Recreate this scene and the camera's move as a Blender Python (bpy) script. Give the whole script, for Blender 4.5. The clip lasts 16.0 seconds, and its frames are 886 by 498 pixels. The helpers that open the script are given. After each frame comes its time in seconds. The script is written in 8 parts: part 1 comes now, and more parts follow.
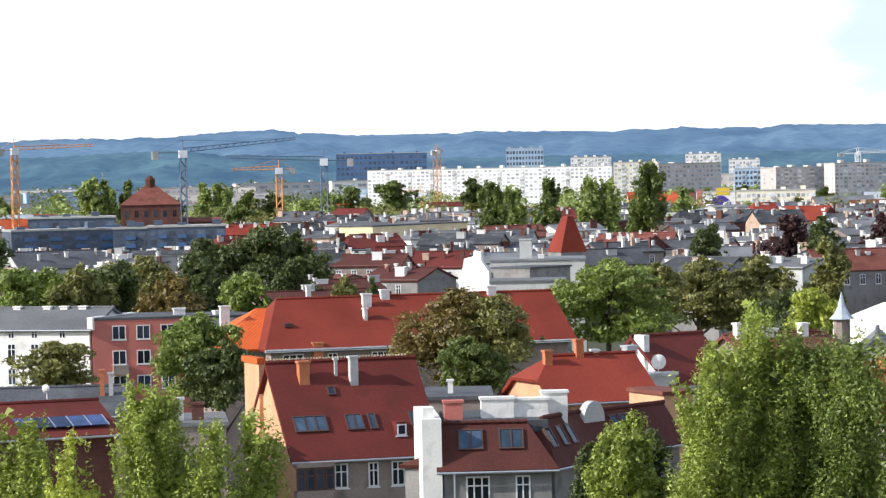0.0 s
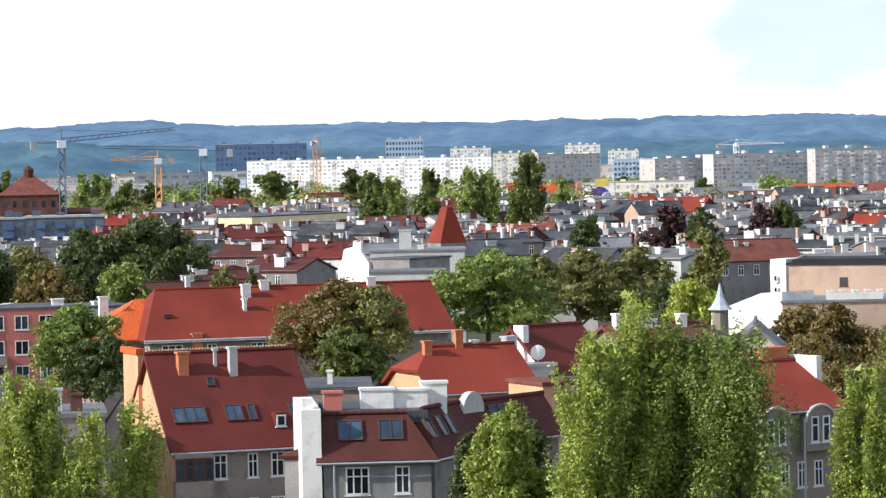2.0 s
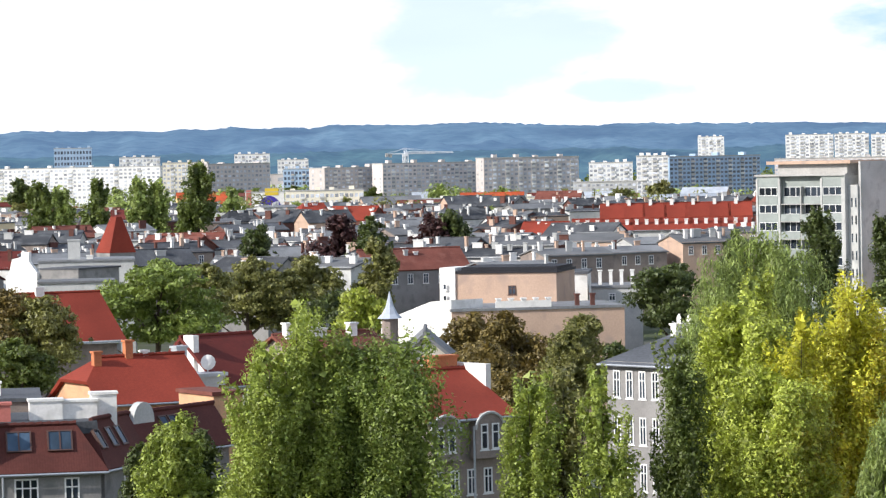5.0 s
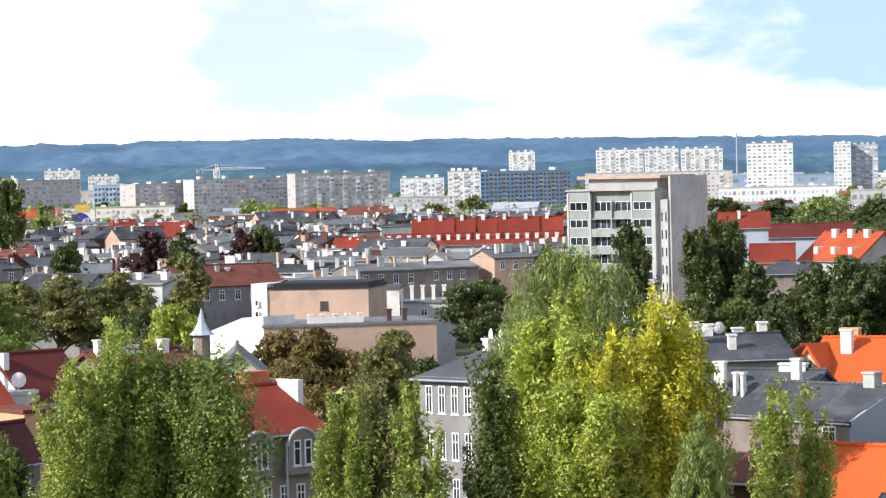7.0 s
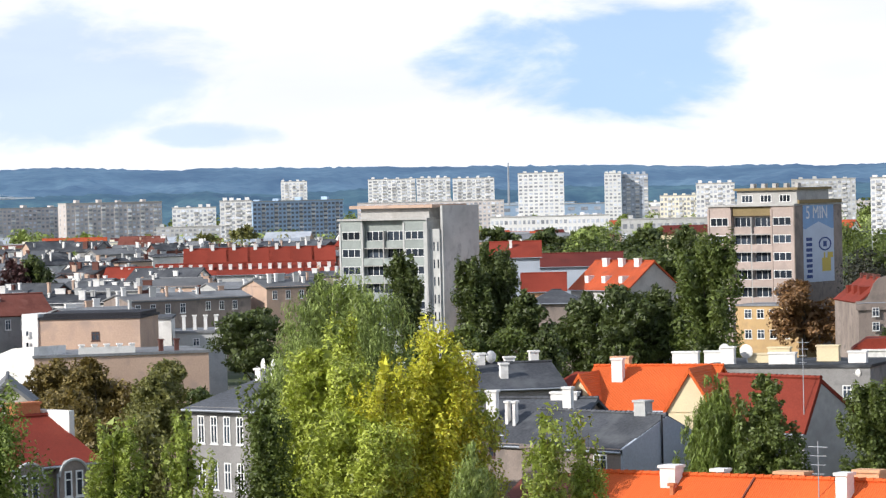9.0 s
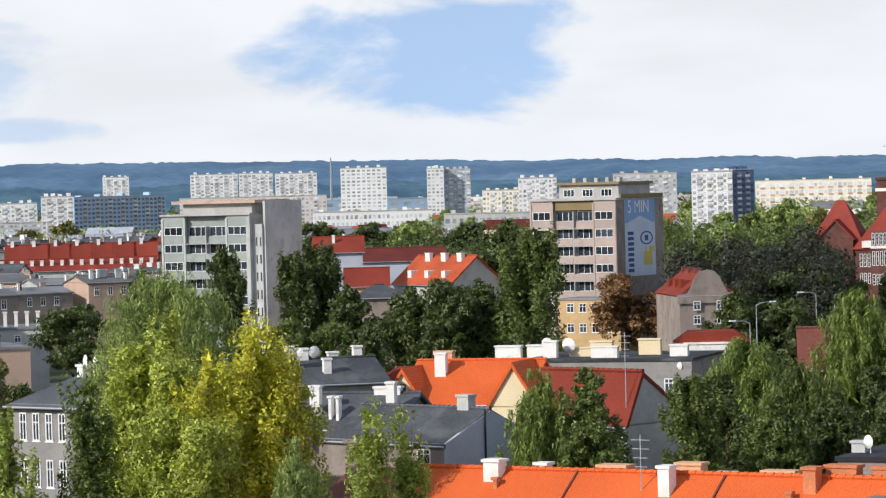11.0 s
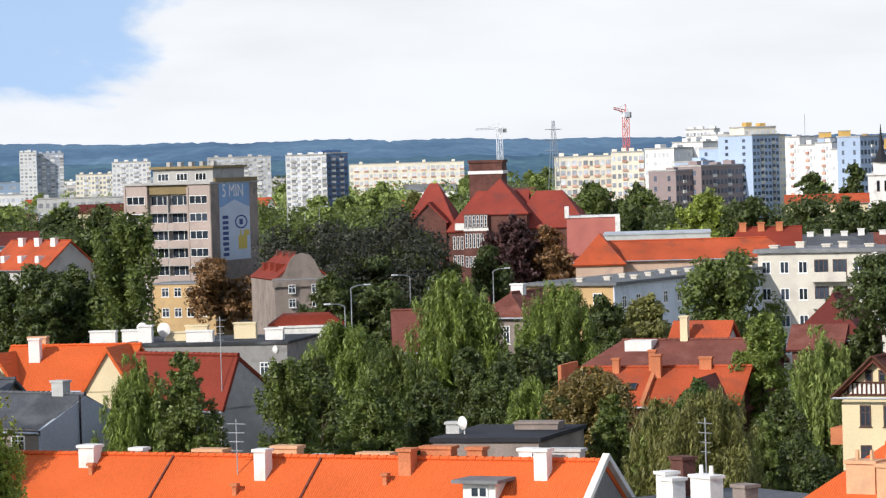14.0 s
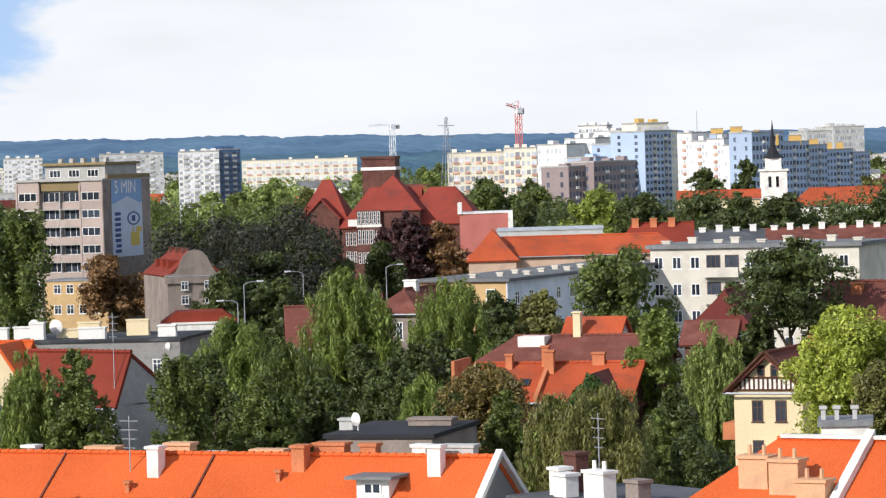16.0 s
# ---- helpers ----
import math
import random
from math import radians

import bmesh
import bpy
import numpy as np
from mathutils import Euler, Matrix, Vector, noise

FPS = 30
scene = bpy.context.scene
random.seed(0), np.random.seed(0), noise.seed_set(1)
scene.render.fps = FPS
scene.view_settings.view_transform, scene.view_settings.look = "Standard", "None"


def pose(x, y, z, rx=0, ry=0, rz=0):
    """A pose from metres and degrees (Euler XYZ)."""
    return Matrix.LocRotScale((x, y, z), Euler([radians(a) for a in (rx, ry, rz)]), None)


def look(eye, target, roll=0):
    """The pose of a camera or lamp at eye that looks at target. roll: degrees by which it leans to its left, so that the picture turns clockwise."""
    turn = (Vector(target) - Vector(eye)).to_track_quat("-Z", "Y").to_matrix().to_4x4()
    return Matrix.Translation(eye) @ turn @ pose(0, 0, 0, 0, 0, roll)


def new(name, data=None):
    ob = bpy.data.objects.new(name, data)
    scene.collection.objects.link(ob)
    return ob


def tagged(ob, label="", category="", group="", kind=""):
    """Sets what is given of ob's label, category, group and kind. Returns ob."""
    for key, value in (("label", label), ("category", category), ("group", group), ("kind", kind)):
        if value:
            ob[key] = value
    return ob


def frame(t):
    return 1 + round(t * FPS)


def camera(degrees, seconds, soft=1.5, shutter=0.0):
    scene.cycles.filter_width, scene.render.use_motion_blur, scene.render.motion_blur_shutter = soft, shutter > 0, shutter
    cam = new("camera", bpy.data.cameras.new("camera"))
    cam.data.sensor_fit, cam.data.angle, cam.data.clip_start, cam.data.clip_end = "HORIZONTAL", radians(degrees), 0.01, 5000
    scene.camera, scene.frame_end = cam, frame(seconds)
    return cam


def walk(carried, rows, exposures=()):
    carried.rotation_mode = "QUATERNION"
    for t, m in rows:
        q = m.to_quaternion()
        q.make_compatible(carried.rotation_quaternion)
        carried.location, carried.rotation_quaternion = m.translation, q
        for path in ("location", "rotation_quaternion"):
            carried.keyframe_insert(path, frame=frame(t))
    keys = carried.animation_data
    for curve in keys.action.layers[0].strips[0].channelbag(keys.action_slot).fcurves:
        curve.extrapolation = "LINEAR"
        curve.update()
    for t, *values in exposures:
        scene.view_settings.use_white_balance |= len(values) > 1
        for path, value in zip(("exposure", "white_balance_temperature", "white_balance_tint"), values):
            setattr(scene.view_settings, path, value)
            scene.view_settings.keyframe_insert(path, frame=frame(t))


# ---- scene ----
# The camera stands at a window high over the roofs and turns to the right.
EYE = Vector((0, 0, 28))
cam = camera(14.889, 16.0, soft=1.3)
# seconds, bearing, pitch and lean in degrees
ROWS = [
    (0.0, 0.0, -1.39, -1.2),
    (0.5, 0.54, -1.377, -1.275),
    (1.0, 1.082, -1.473, -1.213),
    (1.5, 1.532, -1.539, -1.176),
    (2.0, 2.031, -1.588, -1.103),
    (2.5, 2.981, -1.611, -1.121),
    (3.0, 3.667, -1.575, -0.935),
    (3.5, 4.452, -1.624, -1.012),
    (4.0, 5.152, -1.781, -1.021),
    (4.5, 6.714, -1.791, -1.238),
    (4.7, 7.09, -1.611, -1.21),
    (6.8, 10.58, -1.458, -1.34),
    (7.0, 10.793, -1.346, -1.333),
    (7.5, 11.563, -1.497, -1.283),
    (8.0, 12.489, -1.41, -1.211),
    (8.5, 13.694, -1.366, -1.341),
    (9.0, 14.651, -0.936, -1.353),
    (9.2, 15.232, -0.929, -1.478),
    (11.3, 18.328, -1.152, -1.372),
    (11.5, 18.916, -1.213, -1.289),
    (12.0, 19.981, -1.578, -1.147),
    (12.5, 20.845, -1.694, -0.917),
    (13.0, 21.96, -1.597, -1.358),
    (13.5, 23.302, -1.533, -1.638),
    (14.0, 24.473, -1.558, -1.688),
    (14.5, 25.367, -1.67, -1.733),
    (15.0, 25.789, -1.667, -1.67),
    (15.5, 25.715, -1.622, -1.603),
    (16.0, 26.278, -1.676, -1.729),
]


def heading(bearing, pitch, lean):
    b, p = radians(bearing), radians(pitch)
    way = Vector((math.sin(b) * math.cos(p), math.cos(b) * math.cos(p), math.sin(p)))
    return look(EYE, EYE + way, lean)


walk(cam, [(t, heading(b, p, r)) for t, b, p, r in ROWS], exposures=[(0.0, 0.12), (4.5, 0.11), (7.0, 0.1), (7.6, -0.04), (9.0, -0.1), (11.5, -0.36), (13.0, -0.28), (16.0, -0.27)])

# ---- light ----
SUN_BEARING, SUN_HEIGHT = -108.0, 29.0
sun = new("sun", bpy.data.lights.new("sun", "SUN"))
sun.data.energy, sun.data.angle, sun.data.color = 5.0, radians(0.6), (1.0, 0.95, 0.89)
_b, _h = radians(SUN_BEARING), radians(SUN_HEIGHT)
sun.matrix_world = look(Vector((math.sin(_b) * math.cos(_h), math.cos(_b) * math.cos(_h), math.sin(_h))) * 300, (0, 0, 0))

world = bpy.data.worlds.new("sky")
scene.world = world
world.use_nodes = True
wn, wl = world.node_tree.nodes, world.node_tree.links
wn.clear()


def wnode(kind, **values):
    n = wn.new(kind)
    for k, v in values.items():
        n.inputs[k].default_value = v
    return n


sky = wn.new("ShaderNodeTexSky")
sky.sky_type, sky.sun_disc = "NISHITA", False
sky.sun_elevation, sky.sun_rotation = radians(SUN_HEIGHT), radians(SUN_BEARING)
blue = wnode("ShaderNodeBackground", Strength=0.29)
wl.new(sky.outputs[0], blue.inputs[0])
cloud = wnode("ShaderNodeBackground", Color=(0.95, 0.98, 1.03, 1), Strength=1.02)
coord = wn.new("ShaderNodeTexCoord")
lift = wn.new("ShaderNodeVectorMath")
lift.inputs[1].default_value = (0, 0, 0.3)
wl.new(coord.outputs["Generated"], lift.inputs[0])
wl.new(lift.outputs[0], sky.inputs["Vector"])
split = wn.new("ShaderNodeSeparateXYZ")
wl.new(coord.outputs["Generated"], split.inputs[0])


def wmath(op, a, b=None, c=None):
    n = wn.new("ShaderNodeMath")
    n.operation = op
    for k, v in enumerate((a, b, c)):
        if v is None:
            continue
        if isinstance(v, (int, float)):
            n.inputs[k].default_value = v
        else:
            wl.new(v, n.inputs[k])
    return n.outputs[0]


def wrange(value, lo, hi, to_lo=0.0, to_hi=1.0, smooth=True):
    n = wn.new("ShaderNodeMapRange")
    n.interpolation_type = "SMOOTHSTEP" if smooth else "LINEAR"
    for k, v in zip(("From Min", "From Max", "To Min", "To Max"), (lo, hi, to_lo, to_hi)):
        n.inputs[k].default_value = v
    wl.new(value, n.inputs[0])
    return n.outputs[0]


def wnoise(scale, detail, rough, place):
    m = wn.new("ShaderNodeMapping")
    m.inputs["Scale"].default_value, m.inputs["Location"].default_value = scale, place
    wl.new(coord.outputs["Generated"], m.inputs[0])
    t = wnode("ShaderNodeTexNoise", Scale=1.0, Detail=detail, Roughness=rough, Distortion=0.2)
    wl.new(m.outputs[0], t.inputs[0])
    return t.outputs[0]


bearing = wmath("MULTIPLY", wmath("ARCTAN2", split.outputs[0], split.outputs[1]), 57.2958)
elevation = wmath("MULTIPLY", split.outputs[2], 57.2958)
billow = wnoise((22.0, 22.0, 55.0), 6.0, 0.55, (1.3, 4.2, 0.35))
# the two breaks in the cloud, ragged at their edges: bearing, height, half width, half height, depth of blue
gap = None
for b0, e0, sb, se, deep in ((17.5, 2.25, 2.6, 1.35, 0.85), (8.1, 2.1, 2.9, 1.25, 0.5), (10.7, 1.05, 1.3, 0.28, 0.5), (1.0, 2.4, 5.5, 1.3, 0.16)):
    u = wmath("MULTIPLY", wmath("SUBTRACT", bearing, b0), 1 / sb)
    v = wmath("MULTIPLY", wmath("SUBTRACT", elevation, e0), 1 / se)
    far_out = wmath("ADD", wmath("MULTIPLY", u, u), wmath("MULTIPLY", v, v))
    inside = wmath("ADD", wmath("SUBTRACT", 1.0, far_out), wmath("MULTIPLY", wmath("SUBTRACT", billow, 0.5), 3.2))
    hole = wmath("MULTIPLY", wrange(inside, 0.0, 0.75), deep)
    gap = hole if gap is None else wmath("MAXIMUM", gap, hole)
# higher up the cloud breaks and the sky is blue
broken = wmath("MULTIPLY", wrange(wnoise((7.0, 7.0, 17.0), 5.0, 0.5, (1.3, 4.2, 0.35)), 0.37, 0.46), wrange(split.outputs[2], 0.12, 0.45, 1.0, 0.3))
low = wrange(split.outputs[2], 0.07, 0.13, 1.0, 0.0)
cover = wmath("SUBTRACT", wmath("MAXIMUM", broken, low), gap)
# soft grey bellies in the cloud
grey = wrange(wnoise((9.0, 9.0, 40.0), 4.0, 0.5, (3.1, 0.4, 2.2)), 0.35, 0.7, 1.2, 1.08)
wl.new(grey, cloud.inputs["Strength"])
both = wn.new("ShaderNodeMixShader")
wl.new(cover, both.inputs[0])
wl.new(blue.outputs[0], both.inputs[1])
wl.new(cloud.outputs[0], both.inputs[2])
out = wn.new("ShaderNodeOutputWorld")
wl.new(both.outputs[0], out.inputs[0])

# ---- materials ----


def surface(name, base, rough=0.8, vary=0.25, coarse=0.25, fine=6.0, bump=0.0, metal=0.0, spread=0.0, island=0.0, stain=None, ribs=None, airlight=None):
    """A worn surface: two scales of noise over a base colour, with relief; ribs: (axis, spacing) of tiles or seams;
    airlight: haze as emission.
    """
    m = bpy.data.materials.new(name)
    m.use_nodes = True
    n, l = m.node_tree.nodes, m.node_tree.links
    b = n["Principled BSDF"]
    b.inputs["Roughness"].default_value, b.inputs["Metallic"].default_value = rough, metal
    b.inputs["Specular IOR Level"].default_value = 0.15 if rough > 0.6 else 0.5
    tc = n.new("ShaderNodeTexCoord")

    def noise_of(scale, detail):
        t = n.new("ShaderNodeTexNoise")
        t.inputs["Scale"].default_value, t.inputs["Detail"].default_value = scale, detail
        l.new(tc.outputs["Object"], t.inputs["Vector"])
        return t

    def ranged(socket, low, high):
        r = n.new("ShaderNodeMapRange")
        r.inputs["From Min"].default_value, r.inputs["From Max"].default_value = 0.3, 0.7
        r.inputs["To Min"].default_value, r.inputs["To Max"].default_value = low, high
        l.new(socket, r.inputs[0])
        return r.outputs[0]

    def times(a, c):
        k = n.new("ShaderNodeMath")
        k.operation = "MULTIPLY"
        l.new(a, k.inputs[0])
        l.new(c, k.inputs[1])
        return k.outputs[0]

    big, small = noise_of(coarse, 4), noise_of(fine, 3)
    value = times(ranged(big.outputs[0], 1 - vary, 1 + vary), ranged(small.outputs[0], 1 - vary * 0.6, 1 + vary * 0.6))
    if spread:
        info = n.new("ShaderNodeObjectInfo")
        r = n.new("ShaderNodeMapRange")
        r.inputs["To Min"].default_value, r.inputs["To Max"].default_value = 1 - spread, 1 + spread
        l.new(info.outputs["Random"], r.inputs[0])
        value = times(value, r.outputs[0])
    if island:
        geo = n.new("ShaderNodeNewGeometry")
        r = n.new("ShaderNodeMapRange")
        r.inputs["To Min"].default_value, r.inputs["To Max"].default_value = 1 - island, 1 + island
        l.new(geo.outputs["Random Per Island"], r.inputs[0])
        value = times(value, r.outputs[0])
    tint = n.new("ShaderNodeVectorMath")
    tint.operation = "SCALE"
    tint.inputs[0].default_value = base
    l.new(value, tint.inputs["Scale"])
    colour = tint.outputs[0]
    if stain:
        patch = noise_of(coarse * 2.7, 6)
        r = n.new("ShaderNodeMapRange")
        r.inputs["From Min"].default_value, r.inputs["From Max"].default_value = 0.52, 0.68
        l.new(patch.outputs[0], r.inputs[0])
        mix = n.new("ShaderNodeMix")
        mix.data_type = "RGBA"
        l.new(r.outputs[0], mix.inputs["Factor"])
        l.new(colour, mix.inputs["A"])
        mix.inputs["B"].default_value = (*stain, 1)
        colour = mix.outputs["Result"]
    l.new(colour, b.inputs["Base Color"])
    height = small.outputs[0]
    if ribs:
        w = n.new("ShaderNodeTexWave")
        w.bands_direction = ribs[0]
        w.inputs["Scale"].default_value = 0.628 / ribs[1]
        w.inputs["Distortion"].default_value = 0.6
        w.inputs["Detail Scale"].default_value = 2.0
        l.new(tc.outputs["Object"], w.inputs["Vector"])
        height = w.outputs["Fac"]
    if bump:
        k = n.new("ShaderNodeBump")
        k.inputs["Strength"].default_value, k.inputs["Distance"].default_value = min(1, bump), 0.06
        l.new(height, k.inputs["Height"])
        l.new(k.outputs[0], b.inputs["Normal"])
    # distance haze is put into the surface as an even glow
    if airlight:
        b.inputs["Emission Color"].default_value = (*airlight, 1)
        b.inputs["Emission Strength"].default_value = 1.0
    return m


def leaf_material(name, base, warm):
    m = surface(name, base, 0.55, 0.18, 0.35, 2.0, island=0.6)
    n, l = m.node_tree.nodes, m.node_tree.links
    b = n["Principled BSDF"]
    glow = n.new("ShaderNodeBsdfTranslucent")
    glow.inputs[0].default_value = (*warm, 1)
    mix = n.new("ShaderNodeMixShader")
    mix.inputs[0].default_value = 0.26
    l.new(b.outputs[0], mix.inputs[1])
    l.new(glow.outputs[0], mix.inputs[2])
    l.new(mix.outputs[0], n["Material Output"].inputs[0])
    return m


def glass_material(name, base, rough=0.06):
    m = surface(name, base, rough, 0.35, 0.6, 1.5, spread=0.7)
    m.node_tree.nodes["Principled BSDF"].inputs["Specular IOR Level"].default_value = 0.3
    return m


TILE_DARK = surface("dark_red_tiles", (0.135, 0.03, 0.024), 0.75, 0.16, 0.2, 7, 0.08, ribs=("X", 0.28), stain=(0.11, 0.028, 0.022))
TILE_BROWN = surface("brown_red_tiles", (0.1, 0.034, 0.028), 0.78, 0.2, 0.3, 7, 0.1, ribs=("X", 0.28), stain=(0.085, 0.032, 0.027))
TILE_RED = surface("red_tiles", (0.225, 0.04, 0.024), 0.75, 0.18, 0.2, 7, 0.08, ribs=("X", 0.28), spread=0.15)
TILE_ORANGE = surface("orange_tiles", (0.68, 0.13, 0.034), 0.7, 0.14, 0.15, 8, 0.55, ribs=("X", 0.24))
TILE_MID = surface("dull_orange_tiles", (0.43, 0.085, 0.033), 0.75, 0.2, 0.2, 7, 0.2, ribs=("X", 0.26), stain=(0.3, 0.075, 0.04))
TILE_OLD = surface("old_brown_tiles", (0.17, 0.06, 0.045), 0.85, 0.25, 0.3, 6, 0.15, ribs=("X", 0.28), stain=(0.21, 0.085, 0.065))
TILE_SCHOOL = surface("school_tiles", (0.25, 0.048, 0.033), 0.8, 0.2, 0.15, 5, 0.3, stain=(0.2, 0.05, 0.04))
FELT = surface("roofing_felt", (0.078, 0.082, 0.09), 0.8, 0.35, 0.15, 5, 0.3, spread=0.4, stain=(0.12, 0.125, 0.13))
FELT_PALE = surface("pale_roofing_felt", (0.2, 0.205, 0.21), 0.75, 0.25, 0.12, 4, 0.2, spread=0.25, stain=(0.15, 0.154, 0.158))
METAL_ROOF = surface("zinc_sheet", (0.5, 0.53, 0.56), 0.45, 0.15, 0.4, 5, 0.1, metal=0.3)
WHITE = surface("white_plaster", (0.8, 0.78, 0.74), 0.85, 0.1, 0.3, 8, 0.1, stain=(0.62, 0.6, 0.56))
WHITE_FAR = surface("white_panels", (0.78, 0.77, 0.74), 0.8, 0.08, 0.05, 1, spread=0.06)
CREAM = surface("cream_plaster", (0.74, 0.62, 0.40), 0.85, 0.1, 0.3, 8, 0.1)
YELLOW = surface("yellow_plaster", (0.72, 0.5, 0.22), 0.85, 0.12, 0.3, 8, 0.1)
PEACH = surface("peach_plaster", (0.66, 0.38, 0.22), 0.85, 0.12, 0.3, 8, 0.15, stain=(0.5, 0.32, 0.2))
TAN = surface("tan_render", (0.52, 0.37, 0.28), 0.85, 0.12, 0.2, 6, 0.15, stain=(0.42, 0.31, 0.25))
GREY = surface("grey_render", (0.27, 0.26, 0.25), 0.88, 0.18, 0.3, 8, 0.2, stain=(0.2, 0.195, 0.19))
GREY_WARM = surface("brown_grey_render", (0.28, 0.23, 0.2), 0.88, 0.2, 0.3, 8, 0.2, stain=(0.2, 0.17, 0.15))
GREY_PALE = surface("pale_grey_render", (0.5, 0.5, 0.48), 0.85, 0.14, 0.2, 6, 0.15, stain=(0.4, 0.4, 0.39))
GREY_BLUE = surface("blue_grey_render", (0.42, 0.46, 0.52), 0.85, 0.12, 0.2, 6, 0.15)
OCHRE_WALL = surface("ochre_render", (0.56, 0.38, 0.19), 0.85, 0.12, 0.3, 7, 0.1, stain=(0.48, 0.33, 0.18))
# pale render with the blue of skylit shade mixed into its colour
SIDE_SHADE = surface("pale_blue_white_render", (0.66, 0.7, 0.76), 0.85, 0.1, 0.25, 7, 0.1, stain=(0.56, 0.6, 0.66))
PINK = surface("salmon_red_render", (0.5, 0.17, 0.14), 0.85, 0.12, 0.3, 8, 0.1)
BRICK = surface("dark_brick", (0.135, 0.062, 0.05), 0.9, 0.3, 0.4, 9, 0.4, stain=(0.1, 0.05, 0.042))
BRICK_ORANGE = surface("orange_brick", (0.52, 0.19, 0.09), 0.85, 0.2, 0.6, 10, 0.3)
CONCRETE = surface("concrete_panels", (0.42, 0.41, 0.39), 0.9, 0.15, 0.15, 3, 0.2, stain=(0.33, 0.32, 0.3))
PANEL_PINK = surface("washed_pink_panels", (0.42, 0.34, 0.3), 0.9, 0.12, 0.15, 3, stain=(0.36, 0.3, 0.27))
PANEL_GREEN = surface("washed_green_panels", (0.31, 0.34, 0.32), 0.9, 0.12, 0.15, 3, stain=(0.26, 0.285, 0.27))
OFFWHITE = surface("off_white_render", (0.62, 0.58, 0.5), 0.85, 0.1, 0.25, 7, 0.1, stain=(0.52, 0.48, 0.42))
OCHRE = surface("ochre_panels", (0.25, 0.19, 0.1), 0.9, 0.12, 0.2, 3)
# navy with distance haze mixed in as a brighter blue
NAVY = surface("hazed_navy_cladding", (0.06, 0.13, 0.27), 0.4, 0.2, 0.02, 0.3)
BLUE_PANEL = surface("pale_blue_panels", (0.36, 0.48, 0.62), 0.7, 0.1, 0.05, 1, spread=0.08)
BEIGE_FAR = surface("beige_panels", (0.56, 0.51, 0.48), 0.85, 0.1, 0.03, 0.5, spread=0.1)
CREAM_FAR = surface("pale_cream_panels", (0.8, 0.74, 0.6), 0.85, 0.08, 0.05, 0.6, spread=0.1)
PINKISH_FAR = surface("faded_rose_panels", (0.3, 0.24, 0.235), 0.85, 0.1, 0.05, 0.6)
# whitish panels with the blue of skylit shade put into the base colour
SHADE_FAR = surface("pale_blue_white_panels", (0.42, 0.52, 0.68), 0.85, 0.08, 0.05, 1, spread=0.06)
OCHRE_FAR = surface("golden_panels", (0.62, 0.40, 0.13), 0.8, 0.1, 0.05, 0.6)
FRAME = surface("white_window_paint", (0.78, 0.78, 0.76), 0.5, 0.05, 1, 8)
FRAME_DARK = surface("brown_window_paint", (0.08, 0.04, 0.03), 0.5, 0.1, 1, 8)
GLASS = glass_material("window_glass", (0.035, 0.045, 0.06))
GLASS_SKY = glass_material("skylight_glass", (0.05, 0.08, 0.12), 0.04)
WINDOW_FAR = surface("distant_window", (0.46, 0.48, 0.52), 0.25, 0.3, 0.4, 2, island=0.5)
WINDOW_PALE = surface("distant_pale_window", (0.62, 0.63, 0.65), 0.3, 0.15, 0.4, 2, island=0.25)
ROSE_FAR = surface("rose_balcony_fronts", (0.62, 0.36, 0.27), 0.8, 0.1, 0.3, 2, island=0.3)
WINDOW_DARK = surface("distant_dark_window", (0.09, 0.11, 0.15), 0.25, 0.3, 0.4, 2, island=0.5)
BALCONY_FAR = surface("balcony_fronts", (0.6, 0.58, 0.54), 0.8, 0.1, 0.3, 2, island=0.35)
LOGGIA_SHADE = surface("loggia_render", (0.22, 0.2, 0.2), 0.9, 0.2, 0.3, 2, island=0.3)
STEEL_BLUE = surface("blue_painted_steel", (0.09, 0.13, 0.2), 0.5, 0.1)
STEEL_ORANGE = surface("orange_painted_steel", (0.6, 0.25, 0.07), 0.5, 0.1)
STEEL_RED = surface("red_painted_steel", (0.6, 0.12, 0.1), 0.5, 0.1)
STEEL_WHITE = surface("white_painted_steel", (0.75, 0.77, 0.8), 0.5, 0.1)
STEEL_GREY = surface("galvanised_steel", (0.4, 0.42, 0.45), 0.45, 0.1, metal=0.5)
BLACK = surface("black_bitumen", (0.03, 0.03, 0.035), 0.7, 0.2)
TIMBER = surface("dark_timber", (0.09, 0.04, 0.025), 0.7, 0.25, 2, 12)
BARK = surface("bark", (0.09, 0.07, 0.05), 0.95, 0.3, 1.0, 8, 0.6)
BARK_PALE = surface("pale_bark", (0.3, 0.28, 0.24), 0.9, 0.3, 1.0, 6, 0.4)
GROUND = surface("grass_and_yards", (0.07, 0.085, 0.04), 0.95, 0.3, 0.02, 0.4, stain=(0.11, 0.105, 0.095))
ASPHALT = surface("asphalt", (0.06, 0.06, 0.062), 0.9, 0.2, 0.2, 4)
# the hills' blue haze is painted in as emission
HILL_BACK = surface("hazed_forest_back", (0.05, 0.075, 0.08), 1.0, 0.6, 0.006, 0.05, airlight=(0.068, 0.145, 0.29))
HILL_FRONT = surface("hazed_forest_front", (0.045, 0.08, 0.065), 1.0, 0.5, 0.008, 0.06, airlight=(0.035, 0.088, 0.2))
WOODS = leaf_material("distant_leaves", (0.06, 0.10, 0.05), (0.07, 0.1, 0.03))
